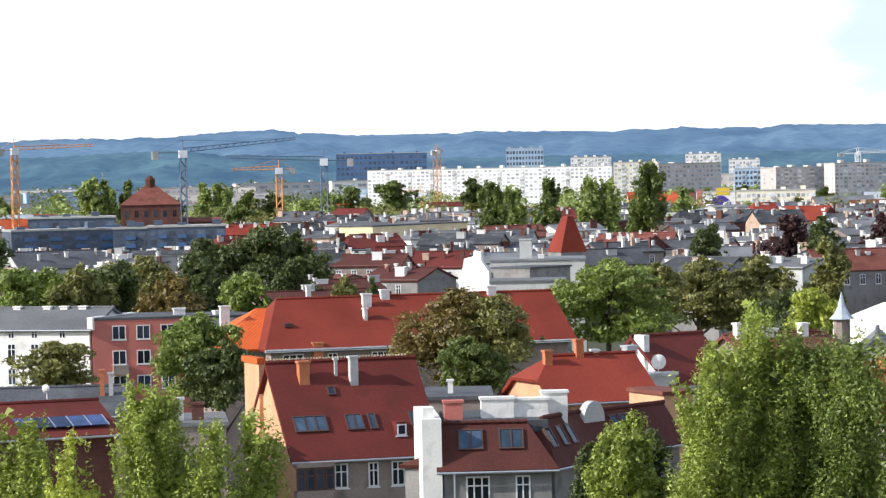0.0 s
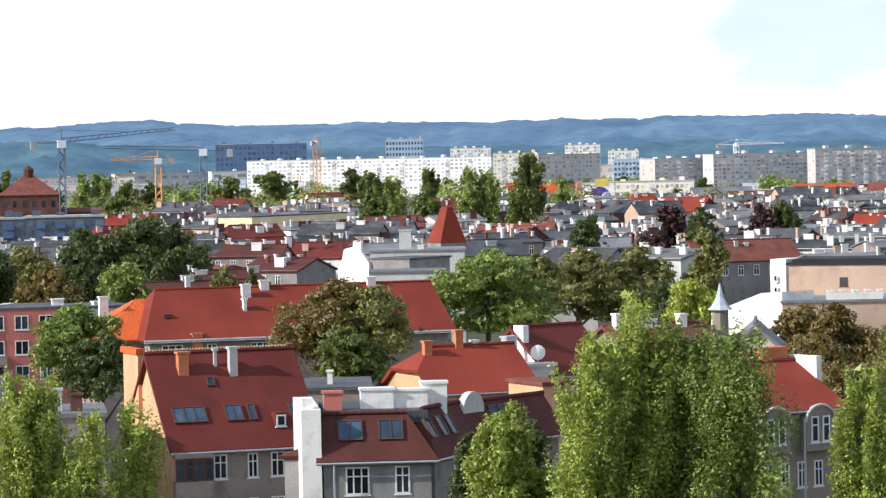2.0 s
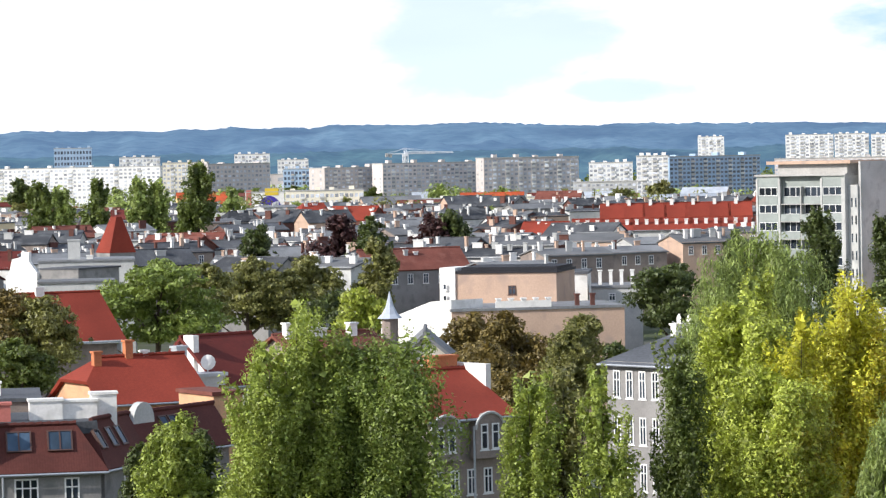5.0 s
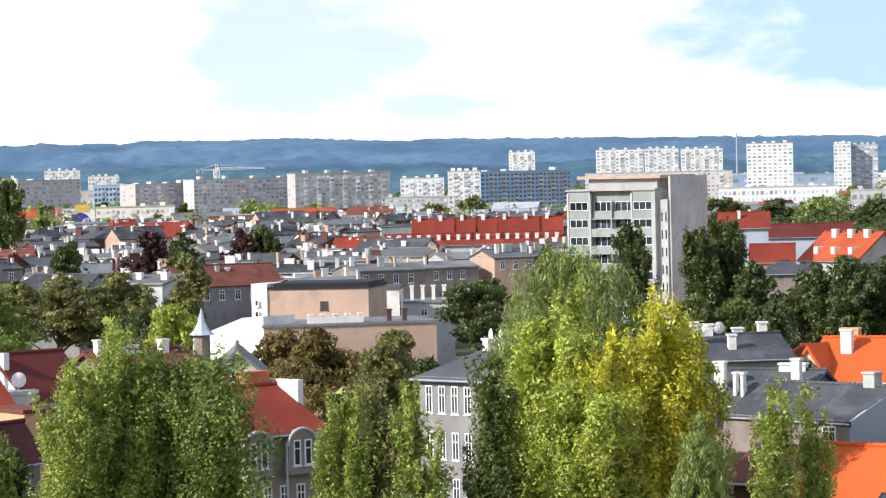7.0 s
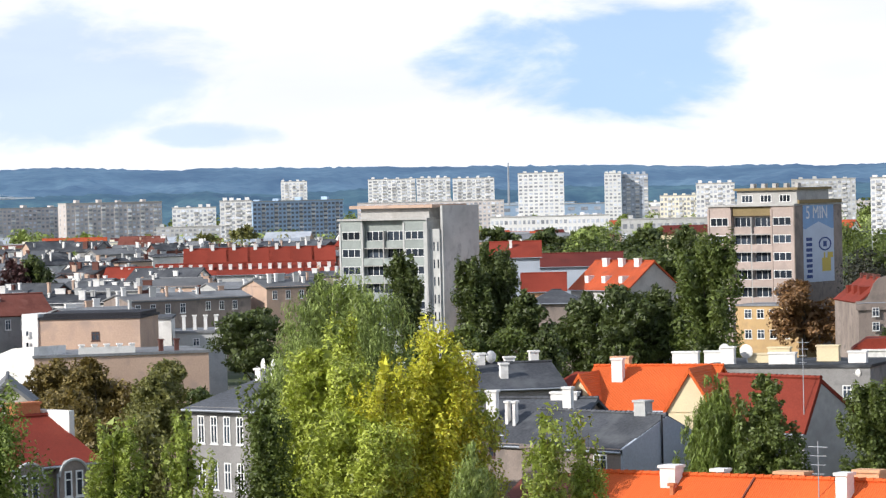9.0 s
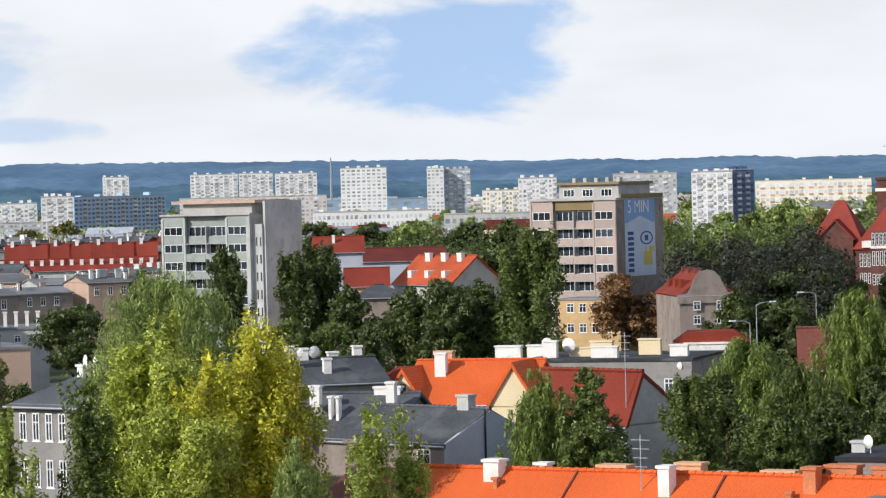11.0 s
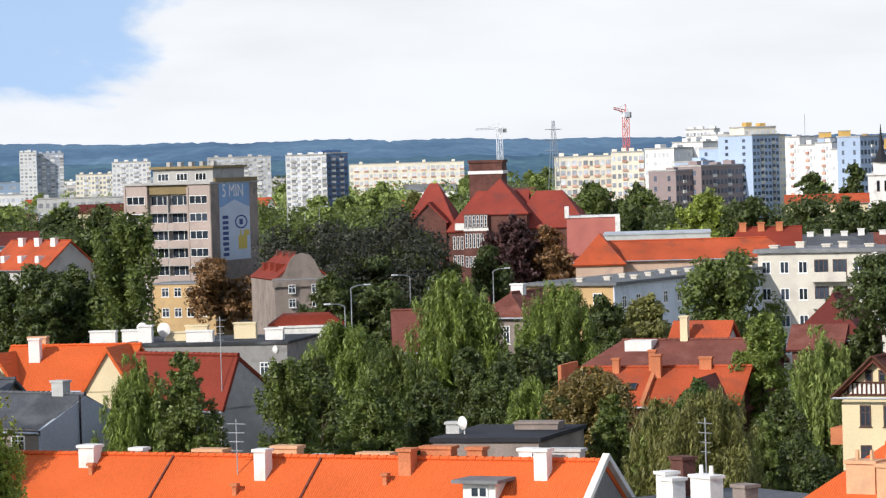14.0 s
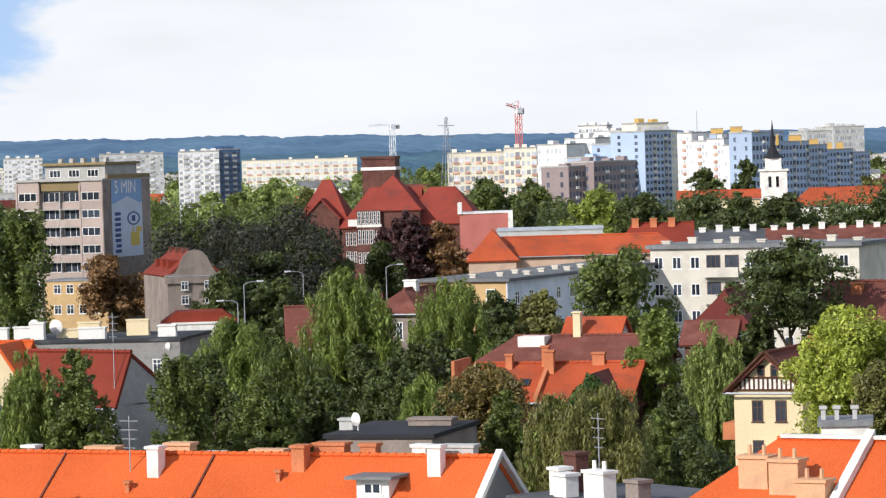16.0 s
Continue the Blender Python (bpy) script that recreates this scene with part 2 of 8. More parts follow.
LEAF = {
    "green": leaf_material("green_leaves", (0.115, 0.15, 0.035), (0.19, 0.235, 0.03)),
    "deep": leaf_material("deep_green_leaves", (0.075, 0.1, 0.026), (0.12, 0.15, 0.025)),
    "bright": leaf_material("fresh_green_leaves", (0.26, 0.315, 0.06), (0.42, 0.48, 0.065)),
    "leafy": leaf_material("mid_green_leaves", (0.18, 0.235, 0.05), (0.29, 0.36, 0.055)),
    "lime": leaf_material("yellow_green_leaves", (0.36, 0.41, 0.065), (0.5, 0.54, 0.07)),
    "yellow": leaf_material("turning_yellow_leaves", (0.5, 0.49, 0.045), (0.64, 0.6, 0.05)),
    "olive": leaf_material("olive_leaves", (0.19, 0.19, 0.055), (0.27, 0.26, 0.06)),
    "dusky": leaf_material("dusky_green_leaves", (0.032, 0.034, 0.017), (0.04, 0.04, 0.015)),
    "brown": leaf_material("browning_leaves", (0.185, 0.14, 0.04), (0.26, 0.18, 0.04)),
    "maroon": leaf_material("maroon_leaves", (0.07, 0.03, 0.028), (0.07, 0.025, 0.02)),
    "rust": leaf_material("rust_leaves", (0.23, 0.125, 0.05), (0.26, 0.13, 0.04)),
    # own colour of the near willows; on far trees it stands in for haze
    "pale": leaf_material("pale_green_leaves", (0.24, 0.3, 0.08), (0.32, 0.38, 0.08)),
}

# ---- building blocks ----


def box(bm, x0, y0, z0, x1, y1, z1):
    v = [bm.verts.new(p) for p in ((x0, y0, z0), (x1, y0, z0), (x1, y1, z0), (x0, y1, z0), (x0, y0, z1), (x1, y0, z1), (x1, y1, z1), (x0, y1, z1))]
    for f in ((3, 2, 1, 0), (4, 5, 6, 7), (0, 1, 5, 4), (1, 2, 6, 5), (2, 3, 7, 6), (3, 0, 4, 7)):
        bm.faces.new([v[i] for i in f])


def boxes(*rows):
    bm = bmesh.new()
    for r in rows:
        box(bm, *r)
    return bm


def prism(bm, outline, axis, lo, hi):
    """An outline of (s, z) points drawn out along x or y."""
    def at(s, z, k):
        return (k, s, z) if axis == "x" else (s, k, z)
    a = [bm.verts.new(at(s, z, lo)) for s, z in outline]
    b = [bm.verts.new(at(s, z, hi)) for s, z in outline]
    bm.faces.new(a)
    bm.faces.new(b[::-1])
    for i in range(len(a)):
        j = (i + 1) % len(a)
        bm.faces.new((a[j], a[i], b[i], b[j]))


def tube(bm, a, b, r0, r1, sides=7):
    a, b = Vector(a), Vector(b)
    q = (b - a).to_track_quat("Z", "Y")
    rings = []
    for p, r in ((a, r0), (b, r1)):
        rings.append([bm.verts.new(p + q @ Vector((r * math.cos(k * math.tau / sides), r * math.sin(k * math.tau / sides), 0))) for k in range(sides)])
    for k in range(sides):
        j = (k + 1) % sides
        bm.faces.new((rings[0][k], rings[0][j], rings[1][j], rings[1][k]))
    bm.faces.new(rings[1])
    bm.faces.new(rings[0][::-1])


def mesh_of(bm, material, name):
    bmesh.ops.recalc_face_normals(bm, faces=bm.faces)
    me = bpy.data.meshes.new(name)
    bm.to_mesh(me)
    bm.free()
    me.materials.append(material)
    return me


def part(name, bm, material, parent, label="", at=None):
    me = bm if isinstance(bm, bpy.types.Mesh) else mesh_of(bm, material, name)
    ob = new(name, me)
    ob.parent = parent
    if at is not None:
        ob.matrix_basis = at
    if label:
        tagged(ob, label)
    return ob


def stand(name, left, right, label, category, group=""):
    """An empty at the front left foot of a building whose front runs from left to right; its x runs along the front, its y to the back."""
    a, b = Vector(left[:2]), Vector(right[:2])
    u = (b - a).normalized()
    ob = new(name)
    ob.matrix_basis = Matrix(((u.x, -u.y, 0, a.x), (u.y, u.x, 0, a.y), (0, 0, 1, 0), (0, 0, 0, 1)))
    ob.empty_display_size = 1
    tagged(ob, label, category, group)
    return ob, (b - a).length


MESHES = {}


def shared(key, make):
    if key not in MESHES:
        MESHES[key] = make()
    return MESHES[key]


def lattice(bars, y0, y1):
    """Crossing flat bars (x0, z0, x1, z1) as one closed mesh between the depths y0 and y1."""
    xs = sorted({round(v, 4) for b in bars for v in (b[0], b[2])})
    zs = sorted({round(v, 4) for b in bars for v in (b[1], b[3])})
    full = set()
    for i in range(len(xs) - 1):
        for j in range(len(zs) - 1):
            cx, cz = (xs[i] + xs[i + 1]) / 2, (zs[j] + zs[j + 1]) / 2
            if any(b[0] < cx < b[2] and b[1] < cz < b[3] for b in bars):
                full.add((i, j))
    bm, known = bmesh.new(), {}

    def v(i, j, k):
        if (i, j, k) not in known:
            known[i, j, k] = bm.verts.new((xs[i], (y0, y1)[k], zs[j]))
        return known[i, j, k]
    for i, j in sorted(full):
        bm.faces.new((v(i, j, 0), v(i + 1, j, 0), v(i + 1, j + 1, 0), v(i, j + 1, 0)))
        bm.faces.new((v(i, j + 1, 1), v(i + 1, j + 1, 1), v(i + 1, j, 1), v(i, j, 1)))
        for di, dj, (a, b), (c, d) in ((-1, 0, (0, 0), (0, 1)), (1, 0, (1, 1), (1, 0)), (0, -1, (1, 0), (0, 0)), (0, 1, (0, 1), (1, 1))):
            if (i + di, j + dj) not in full:
                bm.faces.new((v(i + a, j + b, 0), v(i + c, j + d, 0), v(i + c, j + d, 1), v(i + a, j + b, 1)))
    return bm


TURN = {"f": 0, "l": -90, "r": 90, "b": 180}


def window(parent, side, a, z, w, h, W=0, D=0, cols=2, rows=2, frame_mat=None, name="window", sill=True):
    """A casement window whose middle is a along the wall and whose sill is at z."""
    fm = frame_mat or FRAME

    def make_frame():
        e, p = 0.09, 0.05
        ups = [(-w / 2, -w / 2 + e)] + [(-w / 2 + w * i / cols - 0.04, -w / 2 + w * i / cols + 0.04) for i in range(1, cols)] + [(w / 2 - e, w / 2)]
        heights = [h * 0.66] if rows == 2 else [h * i / rows for i in range(1, rows)]
        rails = [(0, e)] + [(k - 0.035, k + 0.035) for k in heights] + [(h - e, h)]
        bars = [(x0, 0, x1, h) for x0, x1 in ups] + [(-w / 2, z0, w / 2, z1) for z0, z1 in rails]
        if sill:
            bars.append((-w / 2 - 0.08, -0.08, w / 2 + 0.08, 0))
        return mesh_of(lattice(bars, -p, 0.02), fm, "window")
    key = (round(w, 2), round(h, 2), cols, rows, fm.name, sill)
    at = {"f": (a, 0), "b": (a, D), "l": (0, a), "r": (W, a)}[side]
    ob = part(name, shared(("frame", *key), make_frame), fm, parent, at=pose(at[0], at[1], z, 0, 0, TURN[side]))
    pane = shared(("pane", round(w, 2), round(h, 2)), lambda: mesh_of(boxes((-w / 2 + 0.05, -0.018, 0.05, w / 2 - 0.05, -0.006, h - 0.05)), GLASS, "pane"))
    part("pane", pane, GLASS, ob)
    return ob


def chimney(parent, x, y, z, w=0.9, d=0.6, h=1.6, material=None, pots=0, name="chimney"):
    m = material or WHITE

    def make():
        bm = bmesh.new()
        box(bm, -w / 2, -d / 2, -1.4, w / 2, d / 2, h - 0.14)
        box(bm, -w / 2 - 0.08, -d / 2 - 0.08, h - 0.14, w / 2 + 0.08, d / 2 + 0.08, h)
        for i in range(pots):
            px = -w / 2 + w * (i + 0.5) / pots
            tube(bm, (px, 0, h - 0.02), (px, 0, h + 0.4), 0.1, 0.09, 6)
        return mesh_of(bm, m, "chimney")
    return part(name, shared(("chimney", round(w, 1), round(d, 1), round(h, 1), m.name, pots), make), m, parent, at=pose(x, y, z))


def dish(parent, x, y, z, r=0.45, turn=-30):
    """A satellite dish on a short mast."""
    def make():
        bm = bmesh.new()
        tube(bm, (0, 0, -0.6), (0, 0, 0.25), 0.04, 0.04, 5)
        rings, n = [], 12
        for k, (q, dep) in enumerate(((0.08, 0.16), (0.6, 0.1), (1.0, 0.0))):
            rings.append([bm.verts.new((q * r * math.cos(i * math.tau / n), -0.15 - 0.16 + dep * -1 + 0.16, 0.4 + q * r * math.sin(i * math.tau / n))) for i in range(n)])
        for a, b in zip(rings, rings[1:]):
            for i in range(n):
                bm.faces.new((a[i], a[(i + 1) % n], b[(i + 1) % n], b[i]))
        bm.faces.new(rings[0])
        tube(bm, (0, -0.1, 0.4 - r * 0.8), (0, -0.62, 0.35), 0.02, 0.02, 4)
        return mesh_of(bm, WHITE, "satellite_dish")
    return part("satellite_dish", shared(("dish", round(r, 2)), make), WHITE, parent, at=pose(x, y, z, 0, 0, turn))


def aerial(parent, x, y, z, h=3.0):
    def make():
        bm = bmesh.new()
        tube(bm, (0, 0, -0.5), (0, 0, h), 0.035, 0.025, 5)
        for k in range(4):
            zz = h - 0.25 - 0.42 * k
            box(bm, -0.5 + 0.06 * k, -0.015, zz - 0.015, 0.5 - 0.06 * k, 0.015, zz + 0.015)
        return mesh_of(bm, STEEL_GREY, "aerial")
    return part("aerial", shared(("aerial", h), make), STEEL_GREY, parent, at=pose(x, y, z))


def roof_shape(W, D, eave, rise, axis="u", over=0.4, left=(1.0, 0.0), right=(1.0, 0.0), ridge=0.5, thick=0.22):
    """A pitched roof. Each end is (k, inset): k 1 is a gable, 0 a hip, between them a half hip whose slope begins at that share of the height."""
    L, S = (W, D) if axis == "u" else (D, W)
    low = eave - 0.12
    mid, top = S * ridge, eave + rise
    bm = bmesh.new()

    def put(a, b, z):
        return bm.verts.new((a, b, z) if axis == "u" else (b, a, z))

    def end(a, k, inset, sign):
        front, back = put(a, -over, low), put(a, S + over, low)
        if k >= 1:
            r = put(a, mid, top)
            return [front], [back], r, None
        r = put(a + sign * (over + inset), mid, top)
        if k <= 0:
            return [front], [back], r, (front, r, back)
        z = low + (top - low) * k
        rf, rb = put(a, -over + (mid + over) * k, z), put(a, S + over - (S - mid + over) * k, z)
        return [front, rf], [back, rb], r, (rf, r, rb)
    lf, lb, lr, lh = end(-over, *left, 1)
    rf, rb, rr, rh = end(L + over, *right, -1)
    faces = [lf[::-1] + rf + [rr, lr], rb[::-1] + lb + [lr, rr]]
    for f in faces:
        bm.faces.new(f)
    for f in (lh, rh):
        if f:
            bm.faces.new(f)
    bmesh.ops.recalc_face_normals(bm, faces=bm.faces)
    if sum(f.normal.z for f in bm.faces) < 0:
        bmesh.ops.reverse_faces(bm, faces=bm.faces)
    bmesh.ops.solidify(bm, geom=bm.faces[:], thickness=thick)
    return bm


def body_shape(W, D, eave, rise, axis="u", left=(1.0, 0.0), right=(1.0, 0.0), ridge=0.5):
    bm = boxes((0, 0, -0.5, W, D, eave))
    L, S = (W, D) if axis == "u" else (D, W)
    for (k, _), lo, hi in ((left, 0.0, 0.32), (right, L - 0.32, L)):
        if k > 0:
            top, m = eave + rise * k - 0.16, S * ridge
            outline = [(0.02, eave - 0.1), (S - 0.02, eave - 0.1), (S - (S - m) * k * 0.99, top), (m * k * 0.99, top)]
            if k >= 1:
                outline = outline[:2] + [(m, eave + rise - 0.2)]
            prism(bm, outline, "x" if axis == "u" else "y", lo, hi)
    return bm


def ridge_line(W, D, eave, rise, axis, left, right, ridge, over=0.4):
    """Half-round ridge tiles."""
    L, S = (W, D) if axis == "u" else (D, W)
    a = -over if left[0] >= 1 else left[1]
    b = L + over if right[0] >= 1 else L - right[1]
    bm = bmesh.new()
    n = max(2, int((b - a) / 0.45))
    for i in range(n):
        p, q = a + (b - a) * i / n, a + (b - a) * (i + 1.06) / n
        ends = ((p, S * ridge, eave + rise), (q, S * ridge, eave + rise + 0.03))
        if axis == "v":
            ends = tuple((y, x, z) for x, y, z in ends)
        tube(bm, *ends, 0.13, 0.15, 6)
    return bm


def house(name, label, left, right, depth, eave, rise, wall, tiles, axis="u", ends=((1.0, 0.0), (1.0, 0.0)), ridge=0.5, over=0.4, category="house", gutter=True, ridge_mat=None, by_ridge=False, group=""):
    """A pitched-roof house; with by_ridge, left and right are the ends of the ridge."""
    if by_ridge:
        a, b = Vector(left[:2]), Vector(right[:2])
        u = (b - a).normalized()
        back = Vector((-u.y, u.x)) * depth * ridge
        left, right = a - back, b - back
    ob, W = stand(name, left, right, label, category, group)
    part("wall", body_shape(W, depth, eave, rise, axis, *ends, ridge), wall, ob)
    part("roof", roof_shape(W, depth, eave, rise, axis, over, *ends, ridge), tiles, ob)
    if rise > 1:
        part("ridge_tiles", ridge_line(W, depth, eave, rise, axis, *ends, ridge, over), ridge_mat or tiles, ob)
    if gutter:
        bm = bmesh.new()
        tube(bm, (-over, -over - 0.06, eave - 0.22), (W + over, -over - 0.06, eave - 0.22), 0.08, 0.08, 6)
        part("gutter", bm, STEEL_GREY, ob)
    return ob, W


def wing(parent, x, y, W, D, eave, rise, wall, tiles, axis="u", ends=((1.0, 0.0), (1.0, 0.0)), ridge=0.5, over=0.4, turn=0):
    """One more volume with a roof of its own on a building."""
    at = pose(x, y, 0, 0, 0, turn)
    part("wall", body_shape(W, D, eave, rise, axis, *ends, ridge), wall, parent, at=at)
    part("roof", roof_shape(W, D, eave, rise, axis, over, *ends, ridge), tiles, parent, at=at)


def flat_house(name, label, left, right, depth, height, wall, top=None, category="building", parapet=0.25, lip=0.15):
    ob, W = stand(name, left, right, label, category)
    part("wall", boxes((0, 0, -0.5, W, depth, height)), wall, ob)
    part("roof", boxes((-lip, -lip, height, W + lip, depth + lip, height + parapet)), top or FELT, ob)
    return ob, W


def on_slope(D, eave, rise, y, ridge=0.5, over=0.4):
    """Height of the front slope at y, for a ridge along the front."""
    low = eave - 0.12
    return low + (y + over) / (D * ridge + over) * (eave + rise - low)


def skylight(parent, x, y, D, eave, rise, w=0.8, h=1.2, ridge=0.5, panes=1, over=0.4):
    z = on_slope(D, eave, rise, y, ridge, over)
    tilt = math.degrees(math.atan2(rise + 0.12, D * ridge + over))

    def make():
        e = 0.08
        rails = [(-w / 2, 0, w / 2, e), (-w / 2, h - e, w / 2, h)]
        rails += [(-w / 2 + (w - e) * k / panes, 0, -w / 2 + (w - e) * k / panes + e, h) for k in range(panes + 1)]
        bm = lattice(rails, -0.12, 0.05)
        for v in bm.verts:
            v.co = (v.co.x, v.co.z, -v.co.y)
        return mesh_of(bm, FRAME_DARK, "skylight")
    ob = part("skylight", shared(("skylight", w, h, panes), make), FRAME_DARK, parent, at=pose(x, y, z, tilt))
    pane = shared(("skypane", w, h), lambda: mesh_of(boxes((-w / 2 + 0.05, 0.05, 0.0, w / 2 - 0.05, h - 0.05, 0.08)), GLASS_SKY, "pane"))
    part("pane", pane, GLASS_SKY, ob)
    return ob


def slab(name, label, left, right, depth, height, floors, bays, wall, balconies=0, fronts_mat=None, top_mat=None, roof_boxes=4, seed=1, panes=None, group="apartment blocks on the horizon", foot=0.0, bands=None):
    """A distant block of flats: body, roof edge, joined windows and balconies, boxes on the roof."""
    rnd = random.Random(seed)
    ob, W = stand(name, left, right, label, "apartment block", group)
    part("wall", boxes((0, 0, -0.5, W, depth, height)), wall, ob)
    part("roof", boxes((-0.2, -0.2, height, W + 0.2, depth + 0.2, height + 0.5)), CONCRETE, ob)
    step, storey = W / bays, (height - foot - 0.8) / floors
    glass, fronts = bmesh.new(), bmesh.new()
    for f in range(floors):
        z = foot + 0.9 + f * storey
        for i in range(bays):
            x = step * (i + 0.5)
            if balconies and i % balconies == balconies - 1:
                box(fronts, x - step * 0.46, -0.5, z - 0.7, x + step * 0.46, -0.02, z + 0.3)
                box(glass, x - step * 0.4, -0.06, z + 0.3, x + step * 0.4, -0.01, z + storey * 0.58)
            else:
                w = step * rnd.choice((0.26, 0.3, 0.34))
                box(glass, x - w, -0.06, z, x + w, -0.01, z + storey * 0.52)
        for k in range(max(1, int(depth / 6))):
            y = depth * (k + 0.5) / max(1, int(depth / 6))
            box(glass, -0.06, y - 0.6, z, -0.01, y + 0.6, z + storey * 0.5)
            box(glass, W + 0.01, y - 0.6, z, W + 0.06, y + 0.6, z + storey * 0.5)
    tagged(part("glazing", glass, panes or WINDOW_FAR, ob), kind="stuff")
    if balconies:
        tagged(part("balcony_bank", fronts, fronts_mat or BALCONY_FAR, ob), kind="stuff")
    else:
        fronts.free()
    for i in range(roof_boxes):
        x = W * (i + rnd.uniform(0.3, 0.7)) / roof_boxes
        part("roof_housing", boxes((x - 1.1, depth * 0.3, height + 0.4, x + 1.1, depth * 0.6, height + rnd.uniform(1.1, 2.2))), top_mat or wall, ob)
    return ob, W


# ---- trees ----


def leaf_mesh(name, centres, radii, leaves, size, rnd, material, droop=0.0, core=0.0):
    """Leaves as small blades on the shells of many clumps, with a few larger ones in the heart of the crown."""
    n = len(centres)
    share = radii.prod(1) ** (2 / 3)
    span = np.ptp(centres[:, 2]) + 1e-6
    share *= 0.45 + 0.75 * (centres[:, 2] - centres[:, 2].min()) / span
    owner = rnd.choice(n, leaves, p=share / share.sum())
    d = rnd.normal(size=(leaves, 3))
    d /= np.linalg.norm(d, axis=1)[:, None]
    c = centres[owner] + d * radii[owner] * (0.35 + 0.75 * rnd.random((leaves, 1)) ** 0.6)
    k = size * (0.55 + 0.9 * rnd.random((leaves, 1)))
    heart = int(leaves * core)
    if heart:
        axis = np.stack((np.zeros(heart), np.zeros(heart), c[:heart, 2]), 1)
        c[:heart] = axis + (centres[owner[:heart]] - axis) * rnd.uniform(0.1, 0.8, (heart, 1))
        k[:heart] *= 2.2
    normal = d + rnd.normal(size=(leaves, 3)) * 0.45 + np.array((0, 0, 0.25))
    normal /= np.linalg.norm(normal, axis=1)[:, None]
    s = np.cross(normal, rnd.normal(size=(leaves, 3)))
    if droop:
        s = s * (1 - droop) + np.array((0, 0, -1.0)) * droop * 1.3
        s -= normal * (s * normal).sum(1)[:, None]
    s /= np.linalg.norm(s, axis=1)[:, None] + 1e-9
    t = np.cross(normal, s)
    long = 1.0 + 1.2 * droop
    a, b = s * k * 0.62 * long, t * k * 0.42 * (1 - 0.4 * droop)
    v = np.stack((c - a - b * 0.7, c + b * 1.2 - a * 0.3, c + a * 1.15), 1).reshape(-1, 3)
    me = bpy.data.meshes.new(name)
    me.vertices.add(len(v))
    me.vertices.foreach_set("co", v.astype(np.float32).ravel())
    me.loops.add(leaves * 3)
    me.loops.foreach_set("vertex_index", np.arange(leaves * 3, dtype=np.int32))
    me.polygons.add(leaves)
    me.polygons.foreach_set("loop_start", np.arange(0, leaves * 3, 3, dtype=np.int32))
    me.update(calc_edges=True)
    me.materials.append(material)
    return me


def crown_clumps(shape, rnd, count):
    """Clump centres and radii in a crown 1 high and 1 wide, standing on 0."""
    if shape == "poplar":
        # steep branches that sweep up to a ragged outline, with several leaders
        many = max(14, count // 9)
        a = rnd.random(many) * math.tau
        foot = rnd.random(many) ** 0.85 * 0.74
        tip = np.clip(foot + rnd.uniform(0.16, 0.36, many), 0, 0.985)
        round_top = np.clip(1 - (np.clip(tip - 0.42, 0, 1) / 0.6) ** 2, 0.02, 1) ** 0.36
        reach = 0.5 * np.minimum(1, 0.6 + 0.95 * tip) * round_top * rnd.uniform(0.62, 1.06, many)
        pick = rnd.integers(0, many, count)
        q = 0.25 + 0.75 * rnd.random(count) ** 0.7
        r = reach[pick] * q ** 0.75
        z = foot[pick] + (tip[pick] - foot[pick]) * q ** 1.15
        turn = a[pick] + rnd.normal(size=count) * 0.16
        c = np.stack((r * np.cos(turn), r * np.sin(turn), 0.02 + 0.95 * z), 1)
        k = (0.055 + 0.055 * rnd.random(count)) * (1.15 - 0.45 * z) * (1.2 - 0.4 * q)
        rad = np.stack((k, k, k * 1.7), 1)
    elif shape == "willow":
        # curtains of hanging twigs under a domed top
        d = rnd.normal(size=(count, 3))
        d[:, 2] = np.abs(d[:, 2]) * 1.1 - 0.25
        d /= np.linalg.norm(d, axis=1)[:, None]
        lump = 1 + 0.22 * np.sin(np.arctan2(d[:, 1], d[:, 0]) * 5 + rnd.random() * 6) * (1 - np.abs(d[:, 2]))
        hang = 0.06 + 0.24 * rnd.random(count) ** 1.3
        c = d * np.array((0.43, 0.43, 0.4)) * (0.55 + 0.45 * rnd.random((count, 1)) ** 0.4) * lump[:, None]
        c[:, 2] += 0.58 - hang * 0.8
        k = 0.022 + 0.035 * rnd.random(count)
        rad = np.stack((k, k, hang * 0.75), 1)
    else:
        # full lobes round a domed heart, each with its own tufts
        lobes = rnd.normal(size=(24, 3))
        lobes[:, 2] = lobes[:, 2] * 0.9 + 0.25
        lobes /= np.linalg.norm(lobes, axis=1)[:, None]
        lobes = lobes * np.array((0.31, 0.31, 0.29)) * rnd.uniform(0.72, 1.08, (24, 1)) + np.array((0, 0, 0.48))
        big = rnd.uniform(0.11, 0.2, 24)
        pick = rnd.integers(0, 24, count)
        d = rnd.normal(size=(count, 3))
        d += (lobes[pick] - np.array((0, 0, 0.45))) * 3.0
        d /= np.linalg.norm(d, axis=1)[:, None]
        c = lobes[pick] + d * big[pick][:, None] * (0.45 + 0.55 * rnd.random((count, 1)) ** 0.5)
        c[:, 2] = np.where(c[:, 2] < 0.16, 0.16 - (0.16 - c[:, 2]) * 0.5, c[:, 2])
        k = 0.028 + 0.055 * rnd.random(count) ** 1.4
        rad = np.stack((k * 1.15, k * 1.15, k * 0.8), 1)
    return c, rad


